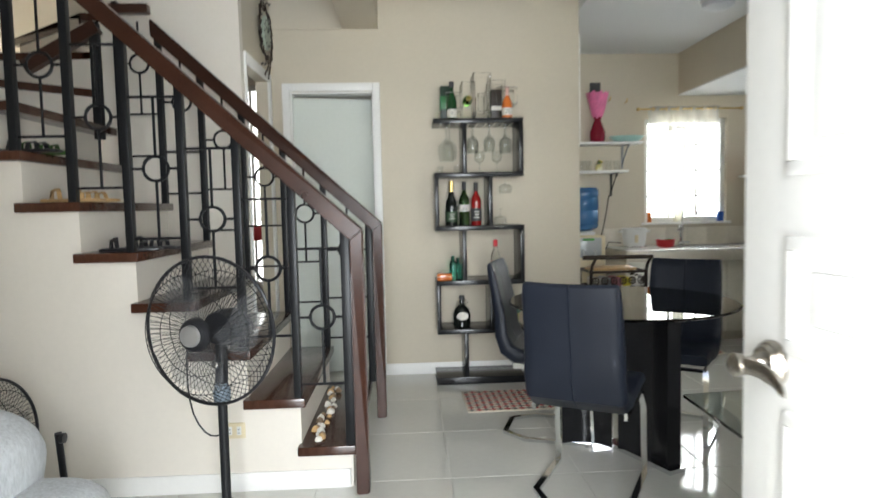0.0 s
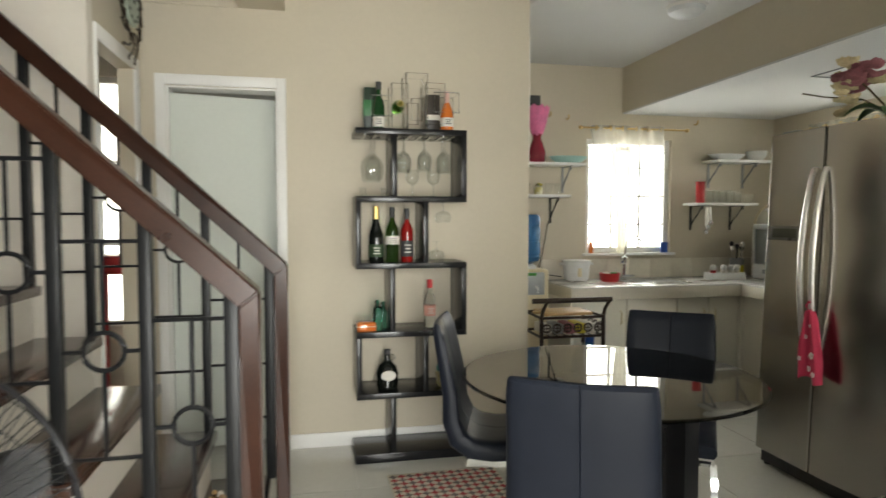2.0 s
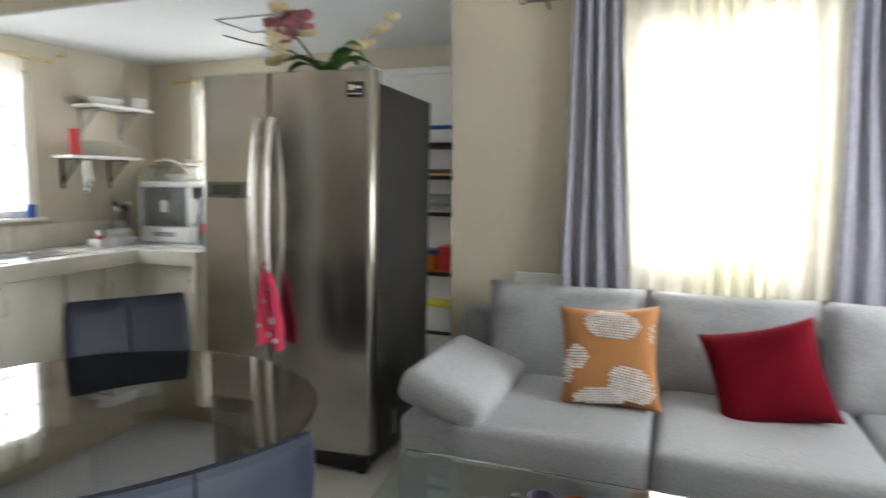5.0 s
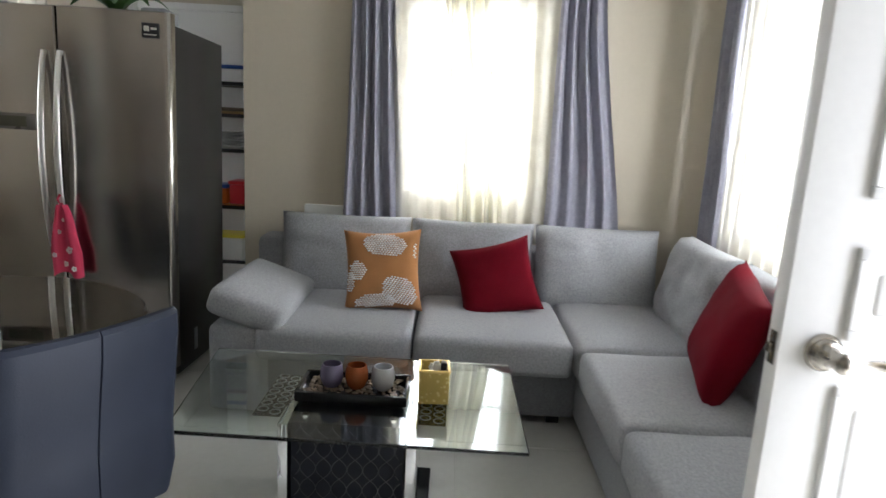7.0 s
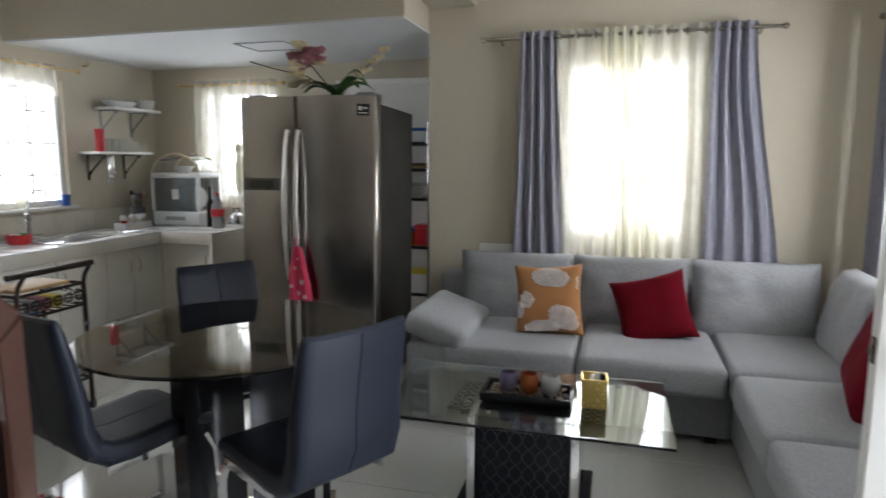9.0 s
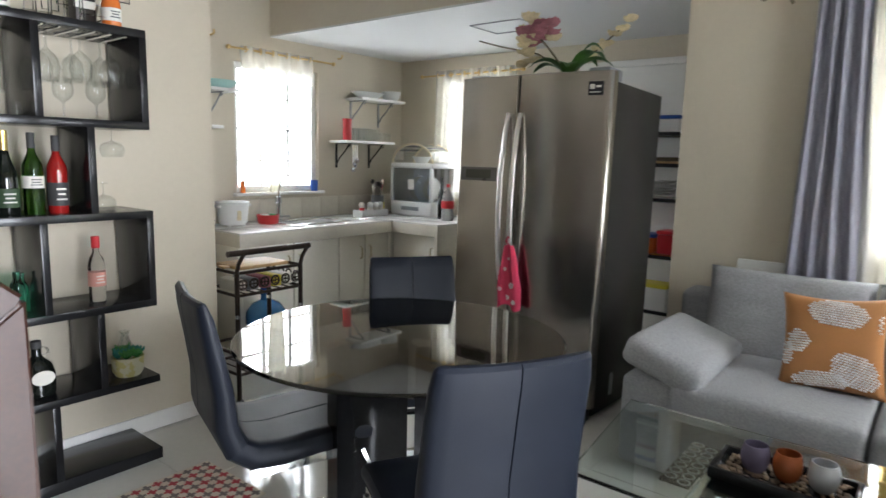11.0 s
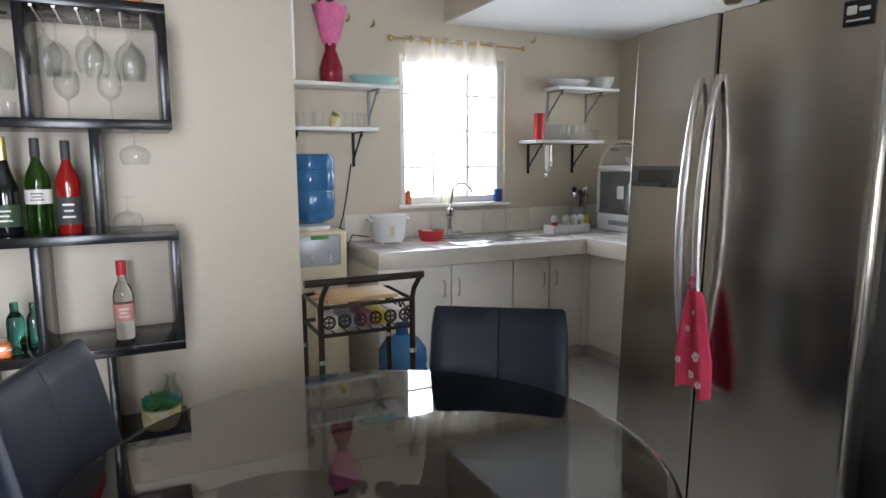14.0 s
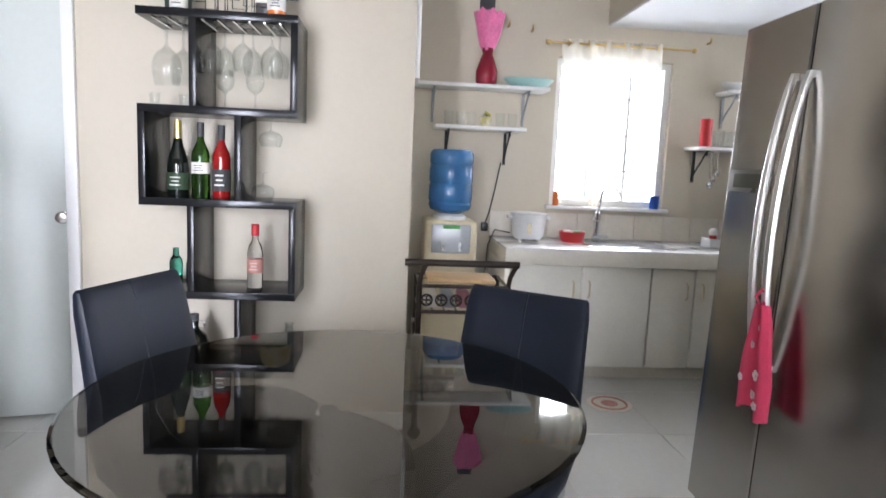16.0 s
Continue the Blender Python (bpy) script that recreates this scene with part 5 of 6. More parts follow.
part("label_band", cube(1.073, 1.152, 5.448, 5.45, 1.92, 1.95, 0.0005), LABEL, bx)
rack = thing("wire_bottle_rack", "clear acrylic and wire bottle rack with gold-topped bottle", "bottle rack")
for x0, x1, z0, z1 in ((0.75, 0.86, 1.92, 2.03), (0.86, 0.95, 1.86, 2.10), (0.94, 1.06, 1.85, 2.16), (0.97, 1.03, 1.90, 2.02), (1.05, 1.16, 1.88, 2.11), (1.10, 1.24, 1.95, 2.06)):
    for y in (5.35, 5.50):
        part("frame", tube([(x0, y, z0), (x1, y, z0), (x1, y, z1), (x0, y, z1)], 0.0032, 6, closed=True), CHROME, rack)
for x, z in ((0.86, 1.86), (0.95, 1.86), (0.94, 2.16), (1.06, 2.16), (0.94, 1.85), (1.06, 1.85), (0.86, 2.10), (0.75, 2.03), (1.24, 2.06), (1.16, 1.88)):
    part("cross_wire", tube([(x, 5.35, z), (x, 5.50, z)], 0.003, 6), CHROME, rack)
for x in (0.945, 1.055):
    part("leg", tube([(x, 5.36, 1.845), (x, 5.36, 1.87)], 0.004), CHROME, rack)
part("lying_bottle", lathe([(0, -0.08), (0.03, -0.078), (0.033, -0.06), (0.033, 0.03), (0.013, 0.075), (0.013, 0.11), (0, 0.11)], 16), GREENB, rack, "lying bottle with gold cap").matrix_local = pose(0.905, 5.43, 1.985, 90, 0, 0)
part("gold_cap", lathe([(0, 0), (0.016, 0), (0.016, 0.025), (0, 0.025)], 14), GOLDM, rack).matrix_local = pose(0.905, 5.325, 1.985, 90, 0, 0) @ pose(0, 0, -0.02)


def open_vessel(profile, seg=20):
    """A turned vessel with an open mouth."""
    bm = lathe(profile, seg)
    bmesh.ops.delete(bm, geom=[f for f in bm.faces if len(f.verts) > 4], context="FACES_ONLY")
    return bm


def goblet(x, y, z, s=1.0, hang=False, wide=1.0):
    g = solid("wine_glass", open_vessel([(0, 0), (0.032, 0.0), (0.032, 0.002), (0.006, 0.007), (0.0042, 0.02), (0.0042, 0.07), (0.012, 0.08), (0.022 * wide, 0.092), (0.030 * wide, 0.107), (0.034 * wide, 0.133), (0.032 * wide, 0.158), (0.027 * wide, 0.185)], 24), GLASSWARE, "clear stemmed wine glass turned upside down" if hang else "clear stemmed wine glass on the shelf", "wine glass", group="wine glasses of the bar")
    g.matrix_world = pose(x, y, z, 180 if hang else 0, 0, 0) @ Matrix.Diagonal((s, s, s, 1))


for x, y, s in ((0.745, 5.37, 1.4), (0.775, 5.48, 1.3), (0.925, 5.36, 1.1), (0.945, 5.48, 1.05), (1.045, 5.36, 1.02), (1.06, 5.48, 1.02), (1.16, 5.36, 1.12), (1.17, 5.48, 1.05)):
    goblet(x, y, 1.814, s, True, 1.2)
for x, y in ((0.975, 5.36), (1.095, 5.36)):
    goblet(x, y, 1.477, 0.82, False, 1.35)
for x in (0.70, 0.815):
    solid("tumbler", open_vessel([(0, 0), (0.017, 0), (0.021, 0.05)], 16), GLASSWARE, "small clear shot glass", "glass", pose(x, 5.36, 1.477), group="small glasses of the bar")
goblet(1.155, 5.38, 1.446, 0.62, True, 2.3)
goblet(1.12, 5.40, 1.110 + 0.115, 0.62, True, 2.3)
pl = thing("succulent_planter", "cream oval planter of green succulents", "potted plant", pose(1.18, 5.39, 0.388))
part("pot", lathe([(0, 0), (0.05, 0), (0.062, 0.02), (0.066, 0.085), (0.060, 0.085), (0.055, 0.03), (0, 0.02)], 20), POT, pl, "cream glazed planter with yellow pattern")
rnd = random.Random(8)
for k in range(7):
    bm = bmesh.new()
    a0, r0 = rnd.random() * 6, 0.042 * (k > 0)
    cx, cy = r0 * math.cos(k * 1.05), r0 * math.sin(k * 1.05)
    for q in range(14):
        a, tilt, ln = q * 2.4, 0.25 + 0.06 * q, rnd.uniform(0.022, 0.04)
        d = Vector((math.cos(a) * math.sin(tilt), math.sin(a) * math.sin(tilt), math.cos(tilt)))
        p = Vector((cx, cy, 0.085))
        tube([p, p + d * ln * 0.5, p + d * ln], 0.006, 5, bm)
        lathe([(0, 0), (0.005, 0.004), (0, 0.01)], 5, p + d * ln, bm)
    part("succulent", bm, LEAFL if k % 3 else mat("teal_succulent", (0.03, 0.2, 0.16), 0.5, var=0.3), pl)
solid("decanter", lathe([(0, 0), (0.035, 0), (0.04, 0.02), (0.038, 0.09), (0.02, 0.12), (0.016, 0.15), (0.022, 0.165), (0.02, 0.165), (0.014, 0.15), (0.034, 0.09), (0.035, 0.02), (0, 0.006)], 16), GLASSWARE, "clear glass decanter behind the planter", "decanter", pose(1.22, 5.50, 0.388))

# ---------- fans ----------


def fan(m, r, hub_z, pole_low, label, tilt=0, turned=0, collar=True, foot=False):
    f = thing("pedestal_fan", label, "fan", m)
    head = Matrix.Translation((0, 0, hub_z)) @ pose(0, 0, 0, tilt, 0, turned)
    # the head faces -y
    def put(n, bm, material, lab=""):
        part(n, bm, material, f, lab).matrix_local = head
    for nm, depth, sgn in (("front_grille", -0.10, -1), ("rear_grille", 0.02, 1)):
        bm = bmesh.new()
        n = 72
        for k in range(n):
            a = 2 * math.pi * k / n
            sw = 0.25
            pts = []
            for u in (0.22, 0.5, 0.8, 0.97, 1.0):
                b = a + sw * (1 - u) * sgn
                dep = -0.03 + (depth + 0.03) * (1 - max(0, (u - 0.75) / 0.25) ** 2)
                pts.append((r * u * math.cos(b), dep, r * u * math.sin(b)))
            tube(pts, 0.0011, 4, bm)
        for u in (0.22, 0.55, 0.8):
            dep = -0.03 + (depth + 0.03) * (1 - max(0, (u - 0.75) / 0.25) ** 2)
            ring((0, dep, 0), r * u, 0.0014, "y", 40, bm)
        put(nm, bm, STEEL, "thin black wire grille")
    put("grille_rim", ring((0, -0.03, 0), r, 0.006, "y", 48), DARKP)
    bm = lathe([(0, -0.012), (0.05, -0.01), (0.056, 0.0), (0.056, 0.016), (0, 0.016)], 24)
    for v in bm.verts:
        v.co = Vector((v.co.x, -0.105 + v.co.z, v.co.y))
    put("badge_ring", bm, DARKP)
    bm = lathe([(0, -0.016), (0.034, -0.012), (0.036, 0.0), (0, 0.0)], 24)
    for v in bm.verts:
        v.co = Vector((v.co.x, -0.119 + v.co.z, v.co.y))
    put("badge", bm, mat("silver_badge", (0.6, 0.6, 0.6), 0.3, 0.8), "silver centre badge")
    for k in range(3):
        bm = bmesh.new()
        rows = []
        for s in range(8):
            u = s / 7
            rad = 0.04 + (r * 0.84 - 0.04) * u
            half = radians(14 + 22 * math.sin(math.pi * min(1, u * 0.9)))
            a = 2 * math.pi * k / 3 + 0.25 * u
            rows.append([(rad * math.cos(a + half * q), -0.04 + 0.025 * q, rad * math.sin(a + half * q)) for q in (-1, -0.5, 0, 0.5, 1)])
        for off in (0, 0.003):
            vv = [[bm.verts.new((p[0], p[1] + off, p[2])) for p in row] for row in rows]
            for a, b in zip(vv, vv[1:]):
                for q in range(4):
                    bm.faces.new((a[q], a[q + 1], b[q + 1], b[q]))
        put("blade", bm, sheer("smoky_fan_blade", (0.42, 0.43, 0.45), 0.16), "smoky translucent blade")
    bm = lathe([(0, 0.01), (0.055, 0.012), (0.062, 0.05), (0.058, 0.11), (0.04, 0.15), (0, 0.155)], 20)
    for v in bm.verts:
        v.co = Vector((v.co.x, v.co.z, v.co.y))
    put("motor_housing", bm, DARKP, "black motor housing")
    if not collar:
        # a low fan hung in a bent tube stand
        for q in (-1, 1):
            part("stand_arm", tube([(q * (r + 0.022), -0.03, hub_z + 0.02), (q * (r + 0.018), 0.0, 0.20), (q * (r - 0.02), 0.03, 0.012)], 0.013, 10), STEEL, f)
            part("pivot_knob", lathe([(0, 0), (0.02, 0), (0.02, 0.016), (0, 0.02)], 12), DARKP, f).matrix_local = pose(q * (r + 0.03), -0.03, hub_z, 0, q * 90, 0)
            part("stand_foot", tube([(q * (r - 0.02), -0.16, 0.012), (q * (r - 0.02), 0.20, 0.012)], 0.012, 10), STEEL, f)
        part("stand_bar", tube([(-r, 0.03, 0.014), (r, 0.03, 0.014)], 0.012, 10), STEEL, f)
        return f
    part("neck", tube([(0, 0.07, hub_z - 0.03), (0, 0.06, hub_z - 0.14), (0, 0.05, hub_z - 0.2)], 0.022, 12), DARKP, f)
    part("tilt_knob", lathe([(0, 0), (0.016, 0), (0.016, 0.02), (0, 0.022)], 12, (0.0, 0.0, hub_z - 0.13)), NICKEL, f)
    if collar:
        part("collar", lathe([(0.022, hub_z - 0.27), (0.028, hub_z - 0.265), (0.03, hub_z - 0.225), (0.024, hub_z - 0.21), (0.02, hub_z - 0.2)], 16, (0, 0.05, 0)), mat("blue_grey_collar", (0.16, 0.20, 0.24), 0.4), f, "blue-grey plastic collar")
    part("pole", tube([(0, 0.05, hub_z - 0.2), (0, 0.05, 0.03)], 0.0165, 14), STEEL, f)
    part("base", lathe([(0, 0), (0.19, 0), (0.19, 0.012), (0.16, 0.024), (0.05, 0.035), (0.03, 0.06), (0, 0.06)], 32, (0, 0.05, 0)), DARKP, f, "round black base")
    return f


f1 = fan(pose(-0.192, 3.13, 0), 0.25, 0.845, 0, "black pedestal fan with wire grille beside the stairs", 0, -20)
part("power_cord", tube([(-0.085, -0.02, 0.80), (-0.105, 0.02, 0.74), (-0.112, 0.035, 0.66), (-0.108, 0.04, 0.59), (-0.10, 0.045, 0.54), (-0.085, 0.05, 0.50), (-0.065, 0.05, 0.472), (-0.045, 0.05, 0.458), (-0.025, 0.05, 0.456), (-0.008, 0.05, 0.462)], 0.003, 6), DARKP, f1)
fan(pose(-1.14, 3.45, 0), 0.225, 0.385, 0, "low black floor fan on a tube stand near the wall", -14, -18, False)
outlet = thing("wall_outlet", "cream double wall outlet under the stairs", "outlet")
part("plate", cube(-0.362, -0.268, 3.733, 3.742, 0.242, 0.312, 0.003), CREAMPL, outlet)
for x in (-0.335, -0.295):
    part("socket", cube(x - 0.010, x + 0.010, 3.7315, 3.734, 0.258, 0.296, 0.001), WHITEPL, outlet)
    for z in (0.268, 0.284):
        part("slot", cube(x - 0.004, x + 0.004, 3.7308, 3.733, z - 0.0015, z + 0.0015), INK, outlet)

# ---------- things on the stairs ----------
st = thing("shell_decoration", "cream and brown seashells laid along the bottom tread", "shells")
rnd = random.Random(5)
for k in range(34):
    y = 3.76 + k * 0.025
    r = rnd.uniform(0.012, 0.022)
    part("shell", lathe([(0, -r * 0.5), (r, -r * 0.3), (r * 0.8, r * 0.4), (r * 0.3, r * 0.8), (0, r)], 7, (rnd.uniform(0.01, 0.06), y, 0.205 + r * 0.5)), (LABEL, TAN, PEBBLE, LABEL)[k % 4], st, smooth=False)


def sandal(m, material, lab):
    s = thing("sandal", lab, "sandal", m, "footwear on the stairs")
    bm = cube(-0.125, 0.125, -0.042, 0.042, 0, 0.016, 0.012, 2)
    for v in bm.verts:
        v.co.y *= 0.8 + 0.25 * math.sin((v.co.x + 0.125) / 0.25 * 3.0)
    part("sole", bm, material, s)
    for x, h in ((0.05, 0.045), (0.01, 0.05), (-0.07, 0.06)):
        part("strap", tube([(x, -0.04, 0.012), (x, -0.03, h * 0.8), (x + 0.01, 0, h), (x, 0.03, h * 0.8), (x, 0.04, 0.012)], 0, flat=(0.018, 0.004)), material, s)


sandal(pose(-0.74, 3.79, tread_z(5), 0, 0, 8), DARKP, "black strappy sandal on a stair tread")
sandal(pose(-0.69, 3.90, tread_z(5), 0, 0, -6), DARKP, "black strappy sandal on a stair tread")
sandal(pose(-0.98, 3.80, tread_z(6), 0, 0, 5), TAN, "tan strappy sandal on a stair tread")
sandal(pose(-0.96, 3.91, tread_z(6), 0, 0, -8), TAN, "tan strappy sandal on a stair tread")
sandal(pose(-1.16, 3.82, tread_z(7), 0, 0, 0), DARKP, "black sandal on an upper tread")
sandal(pose(-1.17, 3.93, tread_z(7), 0, 0, 4), LEAF, "olive green sandal on an upper tread")

# ---------- hall ----------
ck = thing("wall_clock", "wrought iron wall clock with a sage green face", "clock", pose(-0.462, 5.33, 2.43))
bm = lathe([(0, 0), (0.105, 0), (0.115, 0.008), (0.11, 0.018), (0, 0.02)], 32)
for v in bm.verts:
    v.co = Vector((v.co.z, v.co.x, v.co.y))
part("face", bm, CLOCKF, ck, "sage green dial")
for k in range(12):
    a = k * math.pi / 6
    part("hour_mark", cube(0.019, 0.023, 0.085 * math.cos(a) - 0.004, 0.085 * math.cos(a) + 0.004, 0.085 * math.sin(a) - 0.008, 0.085 * math.sin(a) + 0.008), INK, ck)
part("clock_pointer", tube([(0.024, 0, 0), (0.024, 0.03, 0.05)], 0.003), INK, ck)
part("clock_pointer", tube([(0.024, 0, 0), (0.024, -0.06, 0.03)], 0.0025), INK, ck)
for k in range(16):
    a = k * math.pi / 8
    bm = bmesh.new()
    pts = []
    for s in range(12):
        u = s / 11
        rad = 0.125 + 0.10 * u * (1.35 if k % 8 in (3, 4, 5) else 0.8)
        b = a + 0.5 * math.sin(u * 5)* 0.5
        pts.append((0.008, rad * math.cos(b), rad * math.sin(b) * 1.15))
    tube(pts, 0.0055, 6, bm)
    part("iron_scroll", bm, BRONZE, ck, "curled iron leaf")
# simple red block on legs, made up in place of a red fan
st = thing("stool", "red stool shape standing in for a fan in the back room", "stool", pose(-0.80, 6.3, 0))
part("seat", cube(-0.16, 0.16, -0.16, 0.16, 1.0, 1.12, 0.03, 3), REDPL, st)
for x in (-0.13, 0.13):
    for y in (-0.13, 0.13):
        part("leg", tube([(x * 1.1, y * 1.1, 0), (x, y, 1.0)], 0.018), REDPL, st)

# ---------- kitchen shelves ----------


def wall_shelf(x0, x1, z, lab, brackets, y0=6.73):
    s = thing("wall_shelf", lab, "shelf", group="kitchen wall shelves")
    part("board", cube(x0, x1, y0, 6.948, z - 0.022, z, 0.003), WHITE, s)
    for x, m in brackets:
        part("bracket", tube([(x, 6.945, z - 0.24), (x, 6.945, z - 0.023)], 0, flat=(0.018, 0.008)), m, s)
        part("bracket_arm", tube([(x, 6.94, z - 0.20), (x, 6.90, z - 0.15), (x, 6.84, z - 0.10), (x, 6.79, z - 0.045), (x, 6.77, z - 0.03), (x, 6.76, z - 0.045), (x, 6.775, z - 0.055)], 0.006), m, s)
        part("bracket_top", tube([(x, 6.945, z - 0.027), (x, 6.75, z - 0.027)], 0, flat=(0.016, 0.006)), m, s)


wall_shelf(1.93, 2.52, 1.552, "white wall shelf with black iron brackets", ((2.02, STEEL), (2.42, STEEL)))
wall_shelf(1.79, 2.66, 1.815, "white wall shelf with a vase and a dish", ((1.92, GREYPL), (2.53, GREYPL)))
wall_shelf(3.68, 4.29, 1.490, "white wall shelf with a row of glasses", ((3.76, STEEL), (4.16, STEEL)))
wall_shelf(3.87, 4.42, 1.868, "white wall shelf with white dishes", ((3.93, GREYPL), (4.28, GREYPL)))
va = thing("vase", "red glass vase with a pink wrapped bouquet", "vase", pose(2.255, 6.83, 1.815))
part("glass_body", lathe([(0, 0), (0.055, 0), (0.07, 0.02), (0.072, 0.09), (0.045, 0.17), (0.032, 0.2), (0.04, 0.235), (0.03, 0.235), (0.025, 0.2), (0, 0.19)], 20), mat("dark_red_glass", (0.32, 0.015, 0.04), 0.1, coat=0.3, trans=0.3), va)
bm = bmesh.new()
n = 26
rows = []
for j in range(9):
    v = j / 8
    rows.append([bm.verts.new(((0.035 + 0.065 * v ** 0.7) * (1 + 0.10 * math.sin(k * 5 + v * 3)) * math.cos(2 * math.pi * k / n), (0.035 + 0.05 * v) * (1 + 0.10 * math.cos(k * 7)) * math.sin(2 * math.pi * k / n), 0.22 + 0.24 * v + 0.015 * math.sin(k * 2.3) * v)) for k in range(n)])
for a, b in zip(rows, rows[1:]):
    for k in range(n):
        bm.faces.new((a[k], a[(k + 1) % n], b[(k + 1) % n], b[k]))
part("wrapping", bm, mat("pink_wrapping_paper", (0.70, 0.16, 0.33), 0.5, var=0.25, scale=12), va, "crinkled pink wrapping paper")
rnd = random.Random(2)
for k in range(8):
    part("blossom", lathe([(0, -0.02), (0.02, -0.008), (0.024, 0.008), (0.012, 0.02), (0, 0.02)], 10, (rnd.uniform(-0.05, 0.05), rnd.uniform(-0.05, 0.02), 0.43 + rnd.uniform(-0.02, 0.03))), PETALP if k % 2 else REDPL, va)
part("ribbon_card", cube(-0.06, 0.04, 0.03, 0.04, 0.36, 0.56, 0.003), INK, va, "dark card behind the bouquet")
ds = solid("serving_dish", lathe([(0, 0), (0.09, 0), (0.13, 0.025), (0.16, 0.055), (0.155, 0.058), (0.12, 0.03), (0, 0.012)], 28), SEAFOAM, "pale turquoise oval dish on the shelf", "dish", pose(2.535, 6.835, 1.815) @ Matrix.Diagonal((1.05, 0.6, 1, 1)))
pt = thing("flower_pot", "small white pot with yellow-green flowers", "potted plant", pose(2.265, 6.82, 1.552))
part("pot", lathe([(0, 0), (0.03, 0), (0.038, 0.06), (0.033, 0.06), (0, 0.05)], 16), POT, pt)
for k in range(14):
    a = k * 2.4
    part("flower", lathe([(0, -0.008), (0.012, 0), (0, 0.01)], 7, (0.025 * math.cos(a) * (k % 3) / 2, 0.025 * math.sin(a) * (k % 3) / 2, 0.075 + 0.006 * (k % 4))), (LEAFL, PETALC, YELLOW)[k % 3], pt)
TUMB = mesh_from(open_vessel([(0, 0), (0.027, 0), (0.029, 0.02), (0.034, 0.10)], 18), "tumbler", GLASSWARE)


def tumbler(x, y, z, s=1.0):
    t = tagged(new("tumbler", TUMB), "clear drinking glass on the kitchen shelf", "glass", "drinking glasses")
    t.matrix_world = pose(x, y, z) @ Matrix.Diagonal((s, s, s, 1))


for x in (2.02, 2.10, 2.17, 2.36, 2.44):
    tumbler(x, 6.83, 1.552, 0.95)
for k in range(7):
    tumbler(3.84 + k * 0.068, 6.79, 1.490, 1.12 if k < 4 else 0.8)
for k in range(5):
    tumbler(3.86 + k * 0.08, 6.88, 1.490, 1.12)
can = thing("canister", "red cylindrical canister on the shelf", "canister", pose(3.755, 6.80, 1.490))
part("body", lathe([(0, 0), (0.038, 0), (0.038, 0.165), (0, 0.165)], 20), REDPL, can)
part("lid", lathe([(0.040, 0.165), (0.040, 0.185), (0, 0.187)], 20), REDPL, can)
ut = thing("hanging_utensils", "metal utensils hanging under the shelf", "utensils")
for x, ln in ((3.80, 0.2), (3.825, 0.16), (3.78, 0.24)):
    part("utensil", tube([(x, 6.755, 1.45), (x + 0.01, 6.76, 1.45 - ln * 0.7)], 0, flat=(0.012, 0.004)), CHROME, ut)
    part("utensil_bowl", lathe([(0, 0), (0.016, 0.012), (0.02, 0.03), (0.012, 0.045), (0, 0.05)], 10, (x + 0.012, 6.762, 1.45 - ln)), CHROME, ut)
part("hook_wire", tube([(3.75, 6.755, 1.466), (3.84, 6.755, 1.45)], 0.003), CHROME, ut)
solid("oval_dish", lathe([(0, 0), (0.10, 0), (0.15, 0.03), (0.18, 0.05), (0.175, 0.053), (0.14, 0.034), (0, 0.014)], 28), WHITEPL, "white oval serving dish on the upper shelf", "dish", pose(4.03, 6.83, 1.868) @ Matrix.Diagonal((1, 0.55, 1, 1)))
solid("bowl", lathe([(0, 0), (0.05, 0), (0.08, 0.035), (0.09, 0.085), (0.085, 0.085), (0.074, 0.038), (0, 0.012)], 28), WHITEPL, "white round bowl on the upper shelf", "bowl", pose(4.33, 6.83, 1.868))

# ---------- worktop ----------
sink = thing("kitchen_sink", "stainless steel inset sink", "sink")
bm = bmesh.new()
for b in ((2.90, 2.93, 6.42, 6.76), (3.42, 3.45, 6.42, 6.76), (2.93, 3.42, 6.42, 6.45), (2.93, 3.42, 6.73, 6.76)):
    cube(*b, 0.829, 0.836, 0.002, bm=bm)
part("rim", bm, CHROME, sink)
part("basin", cube(2.93, 3.42, 6.45, 6.73, 0.827, 0.831, 0.001), mat("sink_basin_steel", (0.28, 0.28, 0.28), 0.3, 0.9), sink)
fc = thing("faucet", "chrome gooseneck kitchen faucet", "faucet", pose(3.07, 6.86, 0.83))
part("wall_body", lathe([(0, 0), (0.03, 0), (0.03, 0.02), (0.018, 0.03), (0.018, 0.13), (0.026, 0.14), (0.026, 0.19), (0, 0.2)], 16), CHROME, fc)
part("spout", tube([(0, 0, 0.18), (0.015, 0, 0.26), (0.025, -0.01, 0.33), (0.05, -0.03, 0.365), (0.085, -0.06, 0.365), (0.11, -0.085, 0.335), (0.12, -0.1, 0.30)], 0.009, 10), CHROME, fc)
part("lever", tube([(0, 0, 0.155), (-0.04, -0.03, 0.15), (-0.055, -0.045, 0.14)], 0.009), CHROME, fc)
part("tap_handle", tube([(-0.04, -0.05, 0.03), (0.06, -0.06, 0.03)], 0.012), CHROME, fc)
rc = thing("rice_cooker", "white electric rice cooker", "rice cooker", pose(2.565, 6.72, 0.83))
part("body", lathe([(0, 0.012), (0.085, 0.012), (0.10, 0.03), (0.115, 0.17), (0.12, 0.178), (0.11, 0.182), (0, 0.184)], 28), WHITEPL, rc)
part("control", cube(-0.03, 0.0, -0.112, -0.095, 0.05, 0.12, 0.004), CREAMPL, rc)
